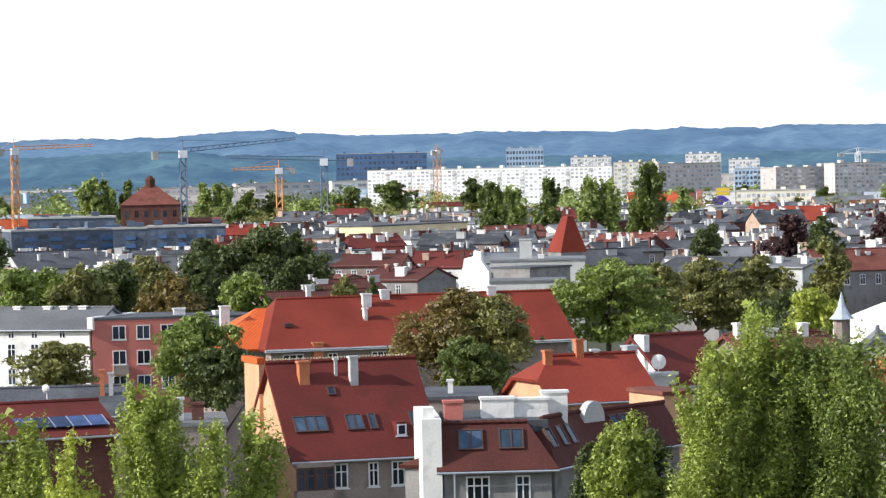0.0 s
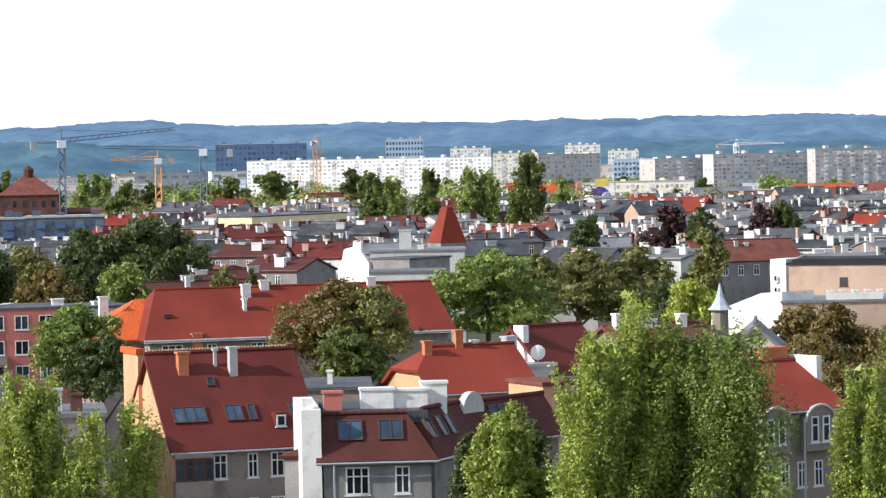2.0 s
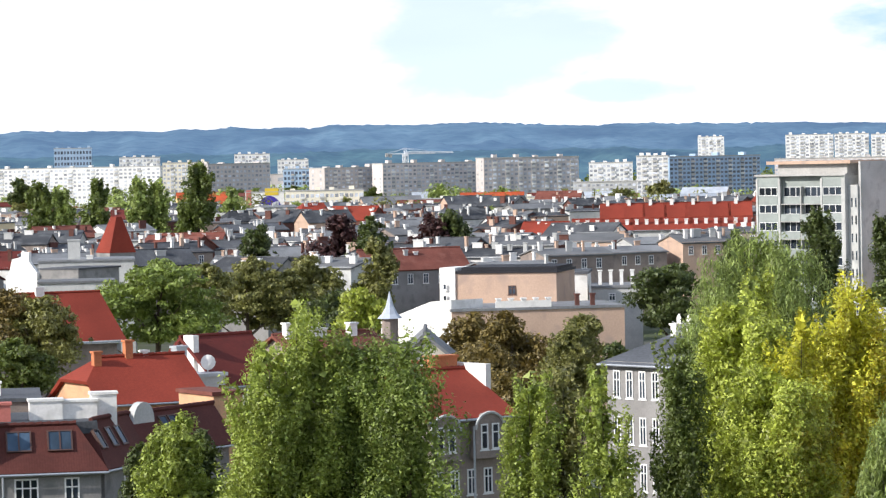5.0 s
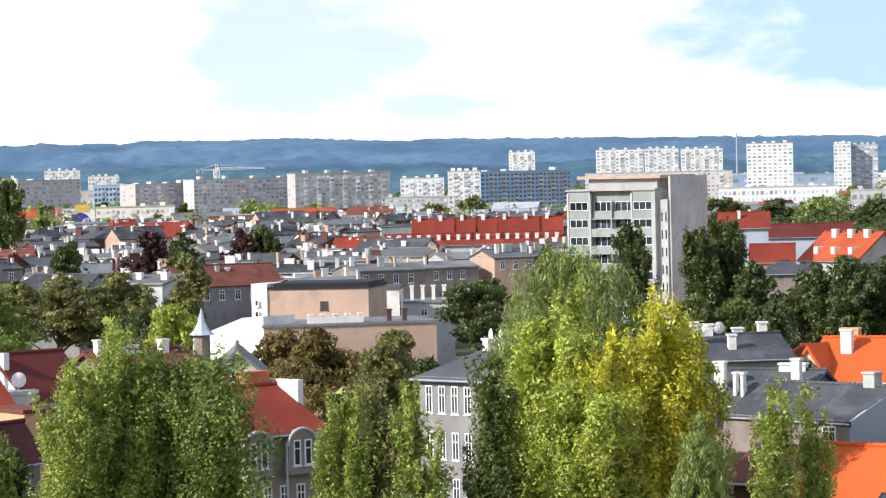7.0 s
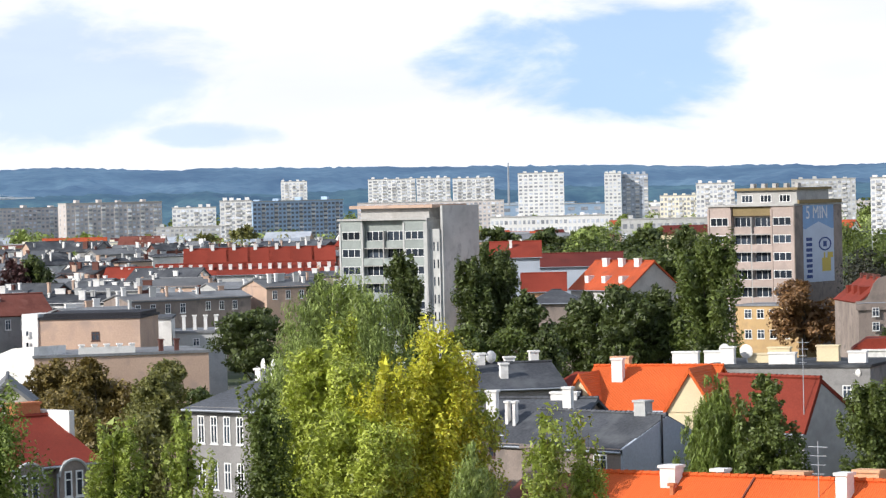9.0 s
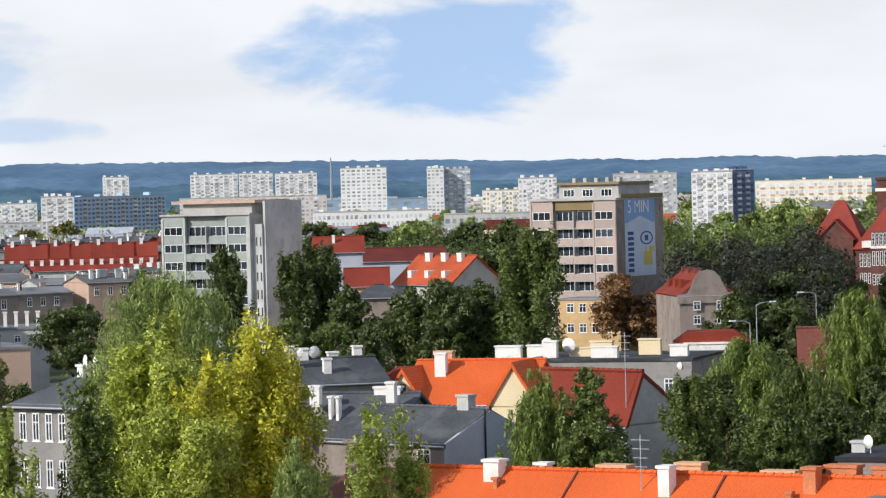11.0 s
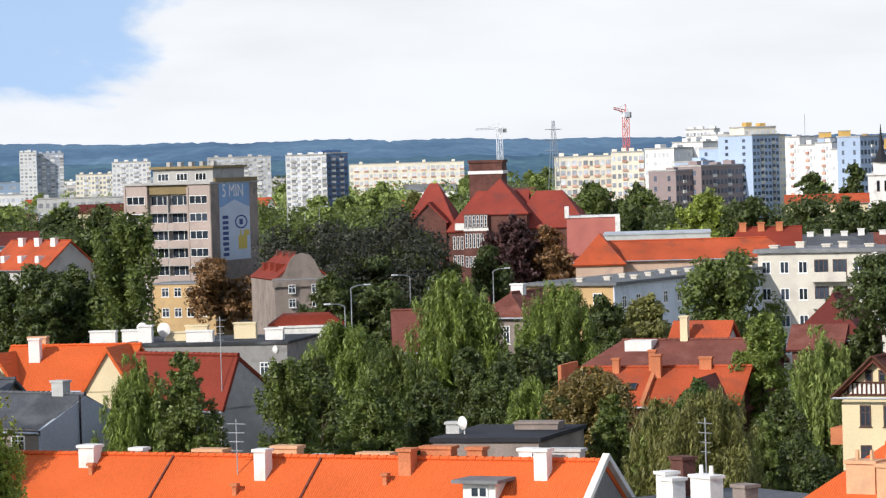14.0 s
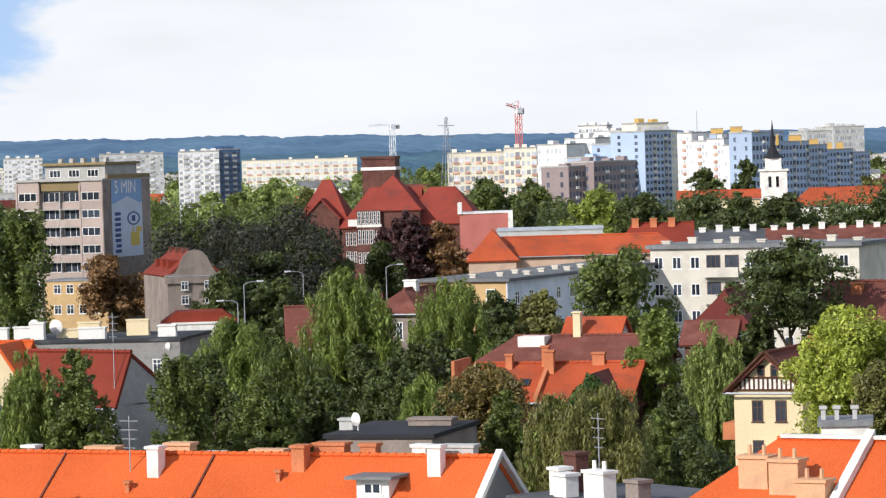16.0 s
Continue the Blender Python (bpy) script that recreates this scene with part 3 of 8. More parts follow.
def tree(shape, x, y, top, width, colour="green", bottom=None, detail="near", variant=0, label="", name=None, trunk=None):
    """A tree with its foot on the ground: trunk and limbs as one mesh, and a crown of leaves between bottom and top."""
    names = {"poplar": "poplar_tree", "willow": "willow_tree", "broad": "broadleaf_tree"}
    count, thick = {"close": (620, 8.0), "near": (400, 10.0), "mid": (300, 10.0), "far": (90, 8.0)}[detail]
    # leaves grow finer on the trees that stand nearer to the window
    size = round(0.00088 * min(1500, max(140, math.hypot(x, y))), 2 if detail in ("near", "close") else 1)
    bottom = top * (0.06 if shape == "poplar" else 0.12) if bottom is None else bottom
    round_to = 0.1 if detail in ("near", "close") else 1.0 if detail == "mid" else 2.0
    wide, tall = (max(2.0, round(v / round_to) * round_to) for v in (width, top - bottom))
    kind = {"poplar": 1, "willow": 2, "broad": 3}[shape]

    def crown():
        rnd = np.random.default_rng(100 + variant * 17 + kind)
        c, r = crown_clumps(shape, rnd, count)
        c[:, 2] /= np.percentile(c[:, 2] + r[:, 2] * 0.5, 99)
        c[:, :2] *= 0.5 / np.percentile(np.hypot(c[:, 0], c[:, 1]) + r[:, 0] * 0.6, 96)
        even = min(tall, wide * 1.6)
        rad = np.concatenate((r[:, :2] * wide, r[:, 2:] * even), 1)
        leaves = int(min(46000, max(1000, thick * wide * min(tall, 3.2 * wide) / size ** 2)))
        fine = 0.72 if shape == "willow" else 1.0
        return leaf_mesh("crown", c * np.array((wide, wide, tall)), rad, int(leaves / fine ** 1.5), size * fine, rnd, LEAF[colour], 0.75 if shape == "willow" else 0.0, 0.16)
    me = shared(("crown", shape, variant, colour, size, wide, tall), crown)
    ob = new(name or names[shape])
    ob.matrix_basis = pose(x, y, 0, 0, 0, (variant * 67 + x * 13) % 360)
    tagged(ob, label or f"{LEAF[colour].name.replace('_leaves', '').replace('_', ' ')} leafed tree rising between the houses", "tree", f"{names[shape]}s among the houses")
    part("crown", me, None, ob, at=Matrix.Translation((0, 0, bottom)) @ Matrix.Diagonal((width / wide, width / wide, (top - bottom) / tall, 1)))

    def stem():
        rnd = random.Random(variant + 5)
        bm = bmesh.new()
        r = 0.03
        tube(bm, (0, 0, 0), (0.01, 0.0, 0.45), r, r * 0.7, 8)
        tube(bm, (0.01, 0, 0.45), (0, 0.01, 0.86), r * 0.7, r * 0.15, 7)
        for i in range(9):
            z = 0.3 + 0.055 * i
            a = i * 2.4 + rnd.random()
            reach = (0.14 if shape == "poplar" else 0.33) * (1.1 - 0.08 * i)
            tip = (reach * math.cos(a), reach * math.sin(a), z + (0.2 if shape == "poplar" else 0.14))
            tube(bm, (0, 0, z), tip, r * 0.4, r * 0.08, 5)
        return mesh_of(bm, trunk or BARK, "trunk")
    part("trunk", shared(("stem", shape, variant % 3, (trunk or BARK).name), stem), None, ob, at=Matrix.Diagonal((width, width, top, 1)))
    return ob


def belt(name, label, b0, b1, d0, d1, low, high, clump, leaves, size, colour, seed, many):
    """A far stretch of trees grown together: one crowd of leaf clumps between two bearings and distances."""
    rnd = np.random.default_rng(seed)
    b, d = np.radians(rnd.uniform(b0, b1, many)), rnd.uniform(d0, d1, many)
    z = rnd.uniform(0.15, 1.0, many) * rnd.uniform(low, high, many)
    c = np.stack((d * np.sin(b), d * np.cos(b), z), 1)
    r = clump * rnd.uniform(0.6, 1.3, (many, 1)) * np.array((1.0, 1.0, 0.7))
    return tagged(new(name, leaf_mesh(name, c, r, leaves, size, rnd, LEAF[colour])), label, "trees", kind="stuff")


# ---- ground and distance ----


def ground_sheet():
    bm = bmesh.new()
    n = 36
    rings = [[bm.verts.new((r * math.sin(k * math.tau / n), r * math.cos(k * math.tau / n), -0.02 if r else 0)) for k in range(n)] for r in (40, 150, 400, 900, 2000, 4900)]
    bm.faces.new(rings[0])
    for a, b in zip(rings, rings[1:]):
        for k in range(n):
            bm.faces.new((a[k], a[(k + 1) % n], b[(k + 1) % n], b[k]))
    me = mesh_of(bm, GROUND, "ground")
    if me.polygons[0].normal.z < 0:
        me.flip_normals()
    return tagged(new("ground", me), "grass, yards and streets between the houses", "ground", kind="structure")


ground_sheet()


def hills(name, material, near, crest, profile, seed, label):
    """A wooded ridge beyond the city. profile(bearing): the crest's height."""
    cols, rows = 700, 26
    verts, faces = [], []
    for i in range(cols + 1):
        bearing = -14 + 58 * i / cols
        b = radians(bearing)
        top = profile(bearing) + 5 * noise.noise((bearing * 0.55, seed, 0)) + 2.6 * noise.noise((bearing * 2.3, seed, 3)) + 0.8 * noise.noise((bearing * 14, seed, 7))
        for j in range(rows + 1):
            s = j / rows
            d = near + (crest - near) * s
            wobble = 9 * noise.noise((bearing * 0.9, s * 4, seed + 2)) * math.sin(math.pi * s) + 4 * noise.noise((bearing * 3.5, s * 9, seed)) * math.sin(math.pi * s) + 2.4 * noise.noise((bearing * 9, s * 40, seed)) * min(1, 2 * s)
            verts.append((d * math.sin(b), d * math.cos(b), top * s ** 0.8 + wobble - (2 if j == 0 else 0)))
    for i in range(cols):
        for j in range(rows):
            k = i * (rows + 1) + j
            faces.append((k, k + rows + 1, k + rows + 2, k + 1))
    me = bpy.data.meshes.new(name)
    me.from_pydata(verts, [], faces)
    me.materials.append(material)
    me.update()
    for p in me.polygons:
        p.use_smooth = True
    return tagged(new(name, me), label, "hills", kind="structure")


def crest_back(b):
    return 28 + 47 - max(0.0, b - 8) * 1.38 + 8 * math.exp(-((b + 3.6) / 1.4) ** 2)


def crest_front(b):
    return 38 + 14 * math.exp(-((b + 5.5) / 3.0) ** 2) - max(0.0, b - 5) * 0.5


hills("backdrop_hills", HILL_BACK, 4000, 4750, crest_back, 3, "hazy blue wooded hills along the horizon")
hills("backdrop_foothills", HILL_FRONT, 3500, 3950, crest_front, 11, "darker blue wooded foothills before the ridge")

# ---- blocks of flats on the horizon ----
slab("apartment_block", "long white panel block with rows of windows and balconies", (-50.2, 2299.5), (112.2, 2237.2), 13, 26.11, 10, 54, WHITE_FAR, 5, roof_boxes=12, seed=2)
slab("apartment_block", "cream and white block with red brown trim", (111.7, 2197.2), (140.9, 2195.5), 13, 28.12, 10, 12, CREAM_FAR, 3, seed=3)
slab("apartment_block", "beige grey panel block in shade", (128.0, 1995.9), (169.3, 2053.0), 13, 26.75, 10, 16, BEIGE_FAR, 0, seed=4)
slab("office_building", "dark navy office building with pale stripes", (-83.6, 2698.7), (-11.3, 2700.0), 30, 39.49, 9, 20, NAVY, 0, panes=WINDOW_DARK, seed=5)
slab("office_building", "pale blue glass office with slanted fins", (52.7, 2749.5), (83.0, 2748.7), 20, 41.42, 9, 12, BLUE_PANEL, 0, panes=WINDOW_DARK, seed=6)
slab("apartment_block", "white stepped flats behind the long block", (95.4, 2498.2), (125.3, 2496.9), 14, 32.58, 10, 12, WHITE_FAR, 3, seed=7)
slab("apartment_block", "white stepped flats before the hills", (186.8, 2593.3), (213.8, 2591.2), 14, 33.54, 11, 10, WHITE_FAR, 3, seed=8)
slab("apartment_block", "white flats before the hills", (211.2, 2491.1), (233.8, 2489.0), 14, 28.56, 9, 9, WHITE_FAR, 3, seed=9)
slab("apartment_block", "white flats with blue bands", (198.0, 2291.5), (220.7, 2289.4), 14, 22.26, 6, 9, BLUE_PANEL, 3, panes=WINDOW_DARK, seed=10)
slab("apartment_block", "faded grey panel block with loggias", (186.5, 1890.8), (222.4, 1917.1), 13, 23.29, 10, 14, BEIGE_FAR, 3, seed=11)
slab("apartment_block", "faded grey panel block with coloured loggias", (218.9, 1887.3), (279.5, 1909.7), 13, 25.13, 11, 24, BEIGE_FAR, 3, seed=12)
slab("apartment_block", "faded grey and rose panel block with loggias", (272.2, 1860.2), (327.6, 1871.5), 13, 27.09, 11, 22, BEIGE_FAR, 3, seed=13)
slab("apartment_block", "low cream block with yellow stair towers", (125.5, 1444.6), (158.8, 1441.3), 12, 14.88, 5, 16, CREAM_FAR, 4, seed=14)
slab("apartment_block", "low cream terrace before the panel blocks", (183.1, 1589.5), (260.4, 1578.7), 12, 8.53, 4, 30, CREAM_FAR, 4, seed=15)
slab("apartment_block", "white and grey flats with stepped roof", (333.2, 1870.6), (357.2, 1866.1), 14, 23.24, 9, 10, WHITE_FAR, 3, seed=16)
slab("apartment_block", "grey green flats with a long low wing", (298.7, 1724.3), (335.4, 1717.6), 14, 13.71, 6, 16, GREY_PALE, 0, seed=17)
slab("apartment_block", "white end of a tall panel block", (331.0, 1718.4), (347.0, 1715.3), 14, 26.59, 11, 6, WHITE_FAR, 2, seed=18)
slab("apartment_block", "tall blue grey panel block in shade", (353.5, 1744.5), (415.6, 1802.7), 13, 25.81, 11, 22, BLUE_PANEL, 3, panes=WINDOW_DARK, seed=19)
slab("tower_block", "white tower block with a step on its roof", (558.6, 2641.6), (578.9, 2637.2), 16, 40.11, 15, 7, WHITE_FAR, 2, seed=20)
slab("tower_block", "white and grey tower block", (579.8, 2431.8), (613.7, 2423.5), 18, 39.28, 15, 10, WHITE_FAR, 2, seed=21)
slab("tower_block", "white and grey tower block", (614.5, 2423.3), (638.6, 2417.1), 18, 39.36, 15, 8, WHITE_FAR, 2, seed=22)
slab("tower_block", "white and grey tower block", (640.3, 2416.6), (669.9, 2408.6), 18, 38.70, 15, 9, WHITE_FAR, 2, seed=23)
slab("tower_block", "tall white tower block with narrow window bays", (590.6, 2067.3), (618.5, 2059.1), 20, 39.44, 17, 9, WHITE_FAR, 0, seed=24)
slab("tower_block", "white tower block with a dark grey side", (672.9, 2147.0), (683.5, 2143.7), 20, 38.49, 16, 4, WHITE_FAR, 0, seed=25)
slab("tower_block", "dark grey tower block with balconies", (686.9, 2153.1), (703.5, 2147.7), 18, 37.49, 16, 6, GREY_BLUE, 2, seed=26)
slab("office_building", "low white building with strip windows", (453.1, 1638.5), (510.2, 1621.6), 20, 15.20, 4, 26, WHITE_FAR, 0, roof_boxes=6, seed=27)
slab("office_building", "low pale hall with a flat roof", (485.7, 1524.5), (529.5, 1509.8), 20, 13.49, 3, 14, GREY_PALE, 0, seed=28)
slab("apartment_block", "grey brown panel block behind the towers", (480.3, 2044.3), (568.2, 2021.7), 13, 22.96, 9, 34, BEIGE_FAR, 4, seed=29)
slab("apartment_block", "white stepped flats before the hills", (629.0, 1898.5), (650.1, 1891.4), 14, 23.45, 8, 10, CREAM_FAR, 3, seed=30)
slab("apartment_block", "tall white stepped flats", (616.7, 1797.1), (637.0, 1790.0), 14, 30.01, 11, 9, WHITE_FAR, 3, seed=31)
slab("apartment_block", "white and dark grey flats with rooftop units", (666.7, 1779.2), (699.8, 1766.4), 16, 30.95, 12, 14, GREY_PALE, 3, seed=32)
slab("tower_block", "white flats with dark balcony strips", (558.5, 1392.1), (575.2, 1385.3), 20, 30.35, 12, 8, WHITE_FAR, 2, seed=33)
slab("tower_block", "dark grey side of the white flats", (577.3, 1389.9), (587.8, 1390.9), 18, 30.87, 12, 5, NAVY, 2, panes=WINDOW_DARK, seed=34)
slab("apartment_block", "pale orange terraced flats on a slope", (896.1, 2118.3), (967.3, 2086.7), 14, 24.38, 5, 24, CREAM_FAR, 2, fronts_mat=ROSE_FAR, panes=WINDOW_PALE, seed=35)
slab("apartment_block", "cream flats with orange balconies", (666.9, 1343.6), (689.2, 1332.3), 14, 26.17, 6, 10, CREAM_FAR, 2, fronts_mat=ROSE_FAR, seed=36)
slab("apartment_block", "cream flats with orange balconies and pale end", (680.0, 1314.5), (692.7, 1307.9), 14, 27.57, 7, 6, CREAM_FAR, 3, fronts_mat=ROSE_FAR, seed=37)
slab("apartment_block", "white flats with faint windows and a low flat roof", (564.7, 1065.6), (571.0, 1055.4), 14, 28.40, 9, 7, WHITE_FAR, 0, panes=WINDOW_PALE, roof_boxes=2, seed=71)
slab("apartment_block", "white flats one step higher in the row", (578.3, 1069.7), (584.8, 1059.3), 14, 30.33, 10, 7, WHITE_FAR, 0, panes=WINDOW_PALE, roof_boxes=3, seed=72)
slab("apartment_block", "white flats near the top of the steps", (592.2, 1073.5), (598.5, 1063.1), 14, 32.71, 12, 7, WHITE_FAR, 0, panes=WINDOW_PALE, roof_boxes=3, seed=73)
slab("apartment_block", "white flats beside the tall end block", (605.9, 1077.3), (611.1, 1067.5), 14, 33.30, 12, 6, WHITE_FAR, 0, panes=WINDOW_PALE, roof_boxes=2, seed=74)
slab("apartment_block", "white stepped flats with glazed top floors", (665.8, 1220.1), (675.0, 1212.8), 14, 35.84, 13, 8, WHITE_FAR, 2, roof_boxes=3, seed=75)
slab("apartment_block", "brown rendered flats turned into the shade", (533.3, 984.9), (545.8, 989.5), 12, 20.99, 6, 8, PINKISH_FAR, 3, panes=WINDOW_DARK, roof_boxes=2, seed=40)
slab("apartment_block", "brown rendered flats with small balconies", (542.6, 984.4), (568.4, 995.1), 12, 22.27, 7, 14, PINKISH_FAR, 4, panes=WINDOW_DARK, roof_boxes=3, seed=76)
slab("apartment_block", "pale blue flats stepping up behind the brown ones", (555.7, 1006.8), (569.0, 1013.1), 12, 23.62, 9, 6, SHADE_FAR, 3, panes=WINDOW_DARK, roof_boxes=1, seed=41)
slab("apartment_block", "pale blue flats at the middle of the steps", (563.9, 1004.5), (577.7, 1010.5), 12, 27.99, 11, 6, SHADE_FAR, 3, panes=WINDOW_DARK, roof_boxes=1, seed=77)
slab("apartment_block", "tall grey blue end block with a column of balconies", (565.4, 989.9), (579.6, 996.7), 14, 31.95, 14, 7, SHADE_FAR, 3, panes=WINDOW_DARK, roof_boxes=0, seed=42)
slab("apartment_block", "tall cream end face of the stepped flats", (579.6, 996.7), (583.4, 999.1), 3, 31.82, 14, 2, CREAM_FAR, 0, panes=WINDOW_PALE, roof_boxes=0, seed=78)
slab("apartment_block", "penthouse with a golden cornice on the end block", (571.0, 1005.1), (583.3, 1005.0), 10, 34.73, 15, 6, CREAM_FAR, 0, panes=WINDOW_PALE, roof_boxes=2, top_mat=OCHRE_FAR, seed=79)
slab("apartment_block", "white flats with rose trimmed windows", (656.3, 1124.5), (659.3, 1118.1), 12, 31.33, 10, 5, WHITE_FAR, 3, panes=WINDOW_PALE, fronts_mat=ROSE_FAR, roof_boxes=1, seed=80)
slab("apartment_block", "white flats with rose trimmed windows", (658.9, 1118.3), (662.6, 1111.5), 12, 28.14, 10, 5, WHITE_FAR, 3, panes=WINDOW_PALE, fronts_mat=ROSE_FAR, roof_boxes=1, seed=81)
slab("apartment_block", "white flats with rose trimmed windows", (662.2, 1111.7), (665.6, 1105.0), 12, 28.83, 10, 5, WHITE_FAR, 3, panes=WINDOW_PALE, fronts_mat=ROSE_FAR, roof_boxes=1, seed=82)
slab("apartment_block", "white flats with rose trimmed windows", (665.2, 1105.2), (672.2, 1096.3), 12, 26.25, 10, 5, WHITE_FAR, 3, panes=WINDOW_PALE, fronts_mat=ROSE_FAR, roof_boxes=1, seed=83)
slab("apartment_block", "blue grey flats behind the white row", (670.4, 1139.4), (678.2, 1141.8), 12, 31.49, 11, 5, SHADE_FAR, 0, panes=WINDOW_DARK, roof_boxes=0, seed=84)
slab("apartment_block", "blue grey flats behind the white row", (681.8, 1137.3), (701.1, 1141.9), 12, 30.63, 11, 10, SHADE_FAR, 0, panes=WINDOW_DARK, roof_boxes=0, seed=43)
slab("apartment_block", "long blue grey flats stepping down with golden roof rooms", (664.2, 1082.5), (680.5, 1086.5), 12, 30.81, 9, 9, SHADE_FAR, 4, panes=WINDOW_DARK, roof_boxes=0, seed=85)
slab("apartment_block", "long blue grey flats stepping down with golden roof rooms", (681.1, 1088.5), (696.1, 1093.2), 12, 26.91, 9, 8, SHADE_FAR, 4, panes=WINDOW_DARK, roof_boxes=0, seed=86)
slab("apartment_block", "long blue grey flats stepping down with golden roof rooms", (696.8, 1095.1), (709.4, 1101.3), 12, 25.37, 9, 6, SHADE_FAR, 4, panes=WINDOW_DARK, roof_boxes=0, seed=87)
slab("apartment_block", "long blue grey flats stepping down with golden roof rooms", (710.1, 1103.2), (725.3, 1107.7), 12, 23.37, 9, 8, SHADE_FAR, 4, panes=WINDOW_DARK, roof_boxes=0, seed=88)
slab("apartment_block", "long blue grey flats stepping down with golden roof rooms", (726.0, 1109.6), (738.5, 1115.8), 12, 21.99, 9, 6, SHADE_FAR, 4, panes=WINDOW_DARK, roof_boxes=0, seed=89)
slab("office_building", "far pale grey tower complex with strip windows", (912.3, 1434.5), (928.4, 1430.1), 30, 31.53, 9, 14, GREY_PALE, 0, roof_boxes=4, seed=90)
slab("office_building", "far pale grey tower complex with strip windows", (923.4, 1427.4), (938.9, 1423.2), 30, 33.41, 10, 14, GREY_PALE, 0, roof_boxes=3, seed=91)
roof_rooms = new("roof_room_row")
tagged(roof_rooms, "golden rendered roof rooms along the stepped flats", "roof rooms")
for a_spot, b_spot, low_z, top_z in (((683.0, 1143.6), (687.2, 1141.1), 29.45, 33.03), ((690.5, 1141.4), (694.6, 1138.9), 30.13, 33.49), ((667.5, 1086.3), (669.2, 1085.2), 28.47, 31.76), ((675.6, 1086.0), (677.4, 1084.9), 25.94, 29.88), ((687.5, 1093.9), (691.4, 1091.4), 25.55, 29.48), ((700.4, 1099.9), (703.3, 1098.1), 24.03, 27.78), ((713.7, 1108.0), (715.3, 1107.0), 22.28, 26.30), ((717.7, 1107.8), (720.0, 1106.3), 22.18, 26.19)):
    run = math.hypot(b_spot[0] - a_spot[0], b_spot[1] - a_spot[1])
    swing = math.degrees(math.atan2(b_spot[1] - a_spot[1], b_spot[0] - a_spot[0]))
    room = part("roof_room", boxes((0, 0, 0, run, 6, top_z - low_z)), OCHRE_FAR, roof_rooms, at=pose(a_spot[0], a_spot[1], low_z, 0, 0, swing))
    part("cornice", boxes((-0.2, -0.2, top_z - low_z, run + 0.2, 6.2, top_z - low_z + 0.25)), CONCRETE, room)

# ---- the two panel towers ----


def panel_tower(name, label, left, right, depth, height, rows, wall, band, side_wall, pier, storey=2.8):
    """A panel tower: two proud window bays, loggias between them, a blind end wall and a penthouse."""
    ob, W = stand(name, left, right, label, "apartment tower")
    b1, b2 = W * 0.26, W * 0.74
    part("wall", boxes((0, 0, -0.5, b1, depth, height), (b1, 1.0, -0.5, b2, depth, height), (b2, 0, -0.5, W, depth, height)), wall, ob)
    part("end_wall", boxes((W, -0.12, -0.5, W + 0.16, depth + 0.1, height + 0.1)), side_wall, ob, "blind concrete end wall")
    for x0, x1 in ((-0.12, 0.2), (b1 - 0.18, b1 + 0.14), (b2 - 0.14, b2 + 0.18), (W - 0.5, W - 0.01)):
        part("pier", boxes((x0, -0.14, -0.5, x1, 0.3, height - 0.4)), pier, ob)
    part("roof", boxes((-0.3, -0.3, height, W + 0.3, depth + 0.3, height + 0.3)), CONCRETE, ob)
    for k in range(rows):
        z = height - 1.75 - (k + 1) * storey + 1.45
        for x in (b1 / 2, (b2 + W) / 2 - 0.1):
            window(ob, "f", x, z, b1 - 0.75, 1.35, cols=3, rows=1, sill=False)
            part("spandrel", boxes((x - b1 / 2 + 0.3, -0.05, z - 1.3, x + b1 / 2 - 0.35, 0.1, z - 0.1)), band, ob)
        mid = (b1 + b2) / 2
        for x in ((b1 + mid) / 2, (mid + b2) / 2):
            w = window(ob, "f", x, z - 0.2, (b2 - b1) / 2 - 0.5, 1.6, cols=3, rows=1, sill=False)
            w.matrix_basis = Matrix.Translation((0, 1.0, 0)) @ w.matrix_basis
            part("loggia_front", boxes((x - (b2 - b1) / 4 + 0.12, -0.02 if k else 0.5, z - 1.3, x + (b2 - b1) / 4 - 0.12, 0.08 if k else 0.6, z - 0.15)), band, ob)
        part("loggia_floor", boxes((b1 + 0.05, 0.0, z - 1.45, b2 - 0.05, 1.0, z - 1.32)), CONCRETE, ob)
        part("partition", boxes((mid - 0.08, 0.02, z - 1.3, mid + 0.08, 1.0, z + 1.4)), CONCRETE, ob)
    return ob, W


pink_tower, LW = panel_tower("apartment_tower", "tall panel tower with faded pink bands and a banner", (179.0, 515.8), (189.2, 504.2), 16, 24.79, 8, PANEL_PINK, PANEL_PINK, GREY_WARM, PANEL_PINK)
LH = 24.79
part("penthouse", boxes((LW * 0.3, 1.2, LH + 0.3, LW, 12, LH + 2.5)), CONCRETE, pink_tower)
part("penthouse_roof", boxes((LW * 0.28, 0.6, LH + 2.5, LW + 0.4, 12.4, LH + 2.9)), OCHRE, pink_tower, "ochre roof edge")
part("penthouse_roof", boxes((LW + 0.2, 1.0, LH + 0.3, LW + 0.5, 15.6, LH + 0.9)), OCHRE, pink_tower, "ochre panel over the end wall")
part("ochre_panel", boxes((LW * 0.28, 0.3, LH - 1.5, LW * 0.72, 0.5, LH - 0.1)), OCHRE, pink_tower, "ochre panel under the roof")
for k in range(3):
    w = window(pink_tower, "f", LW * (0.42 + 0.22 * k), LH + 0.6, 2.0, 1.2, cols=3, rows=1, sill=False)
    w.matrix_basis = Matrix.Translation((0, 1.19, 0)) @ w.matrix_basis
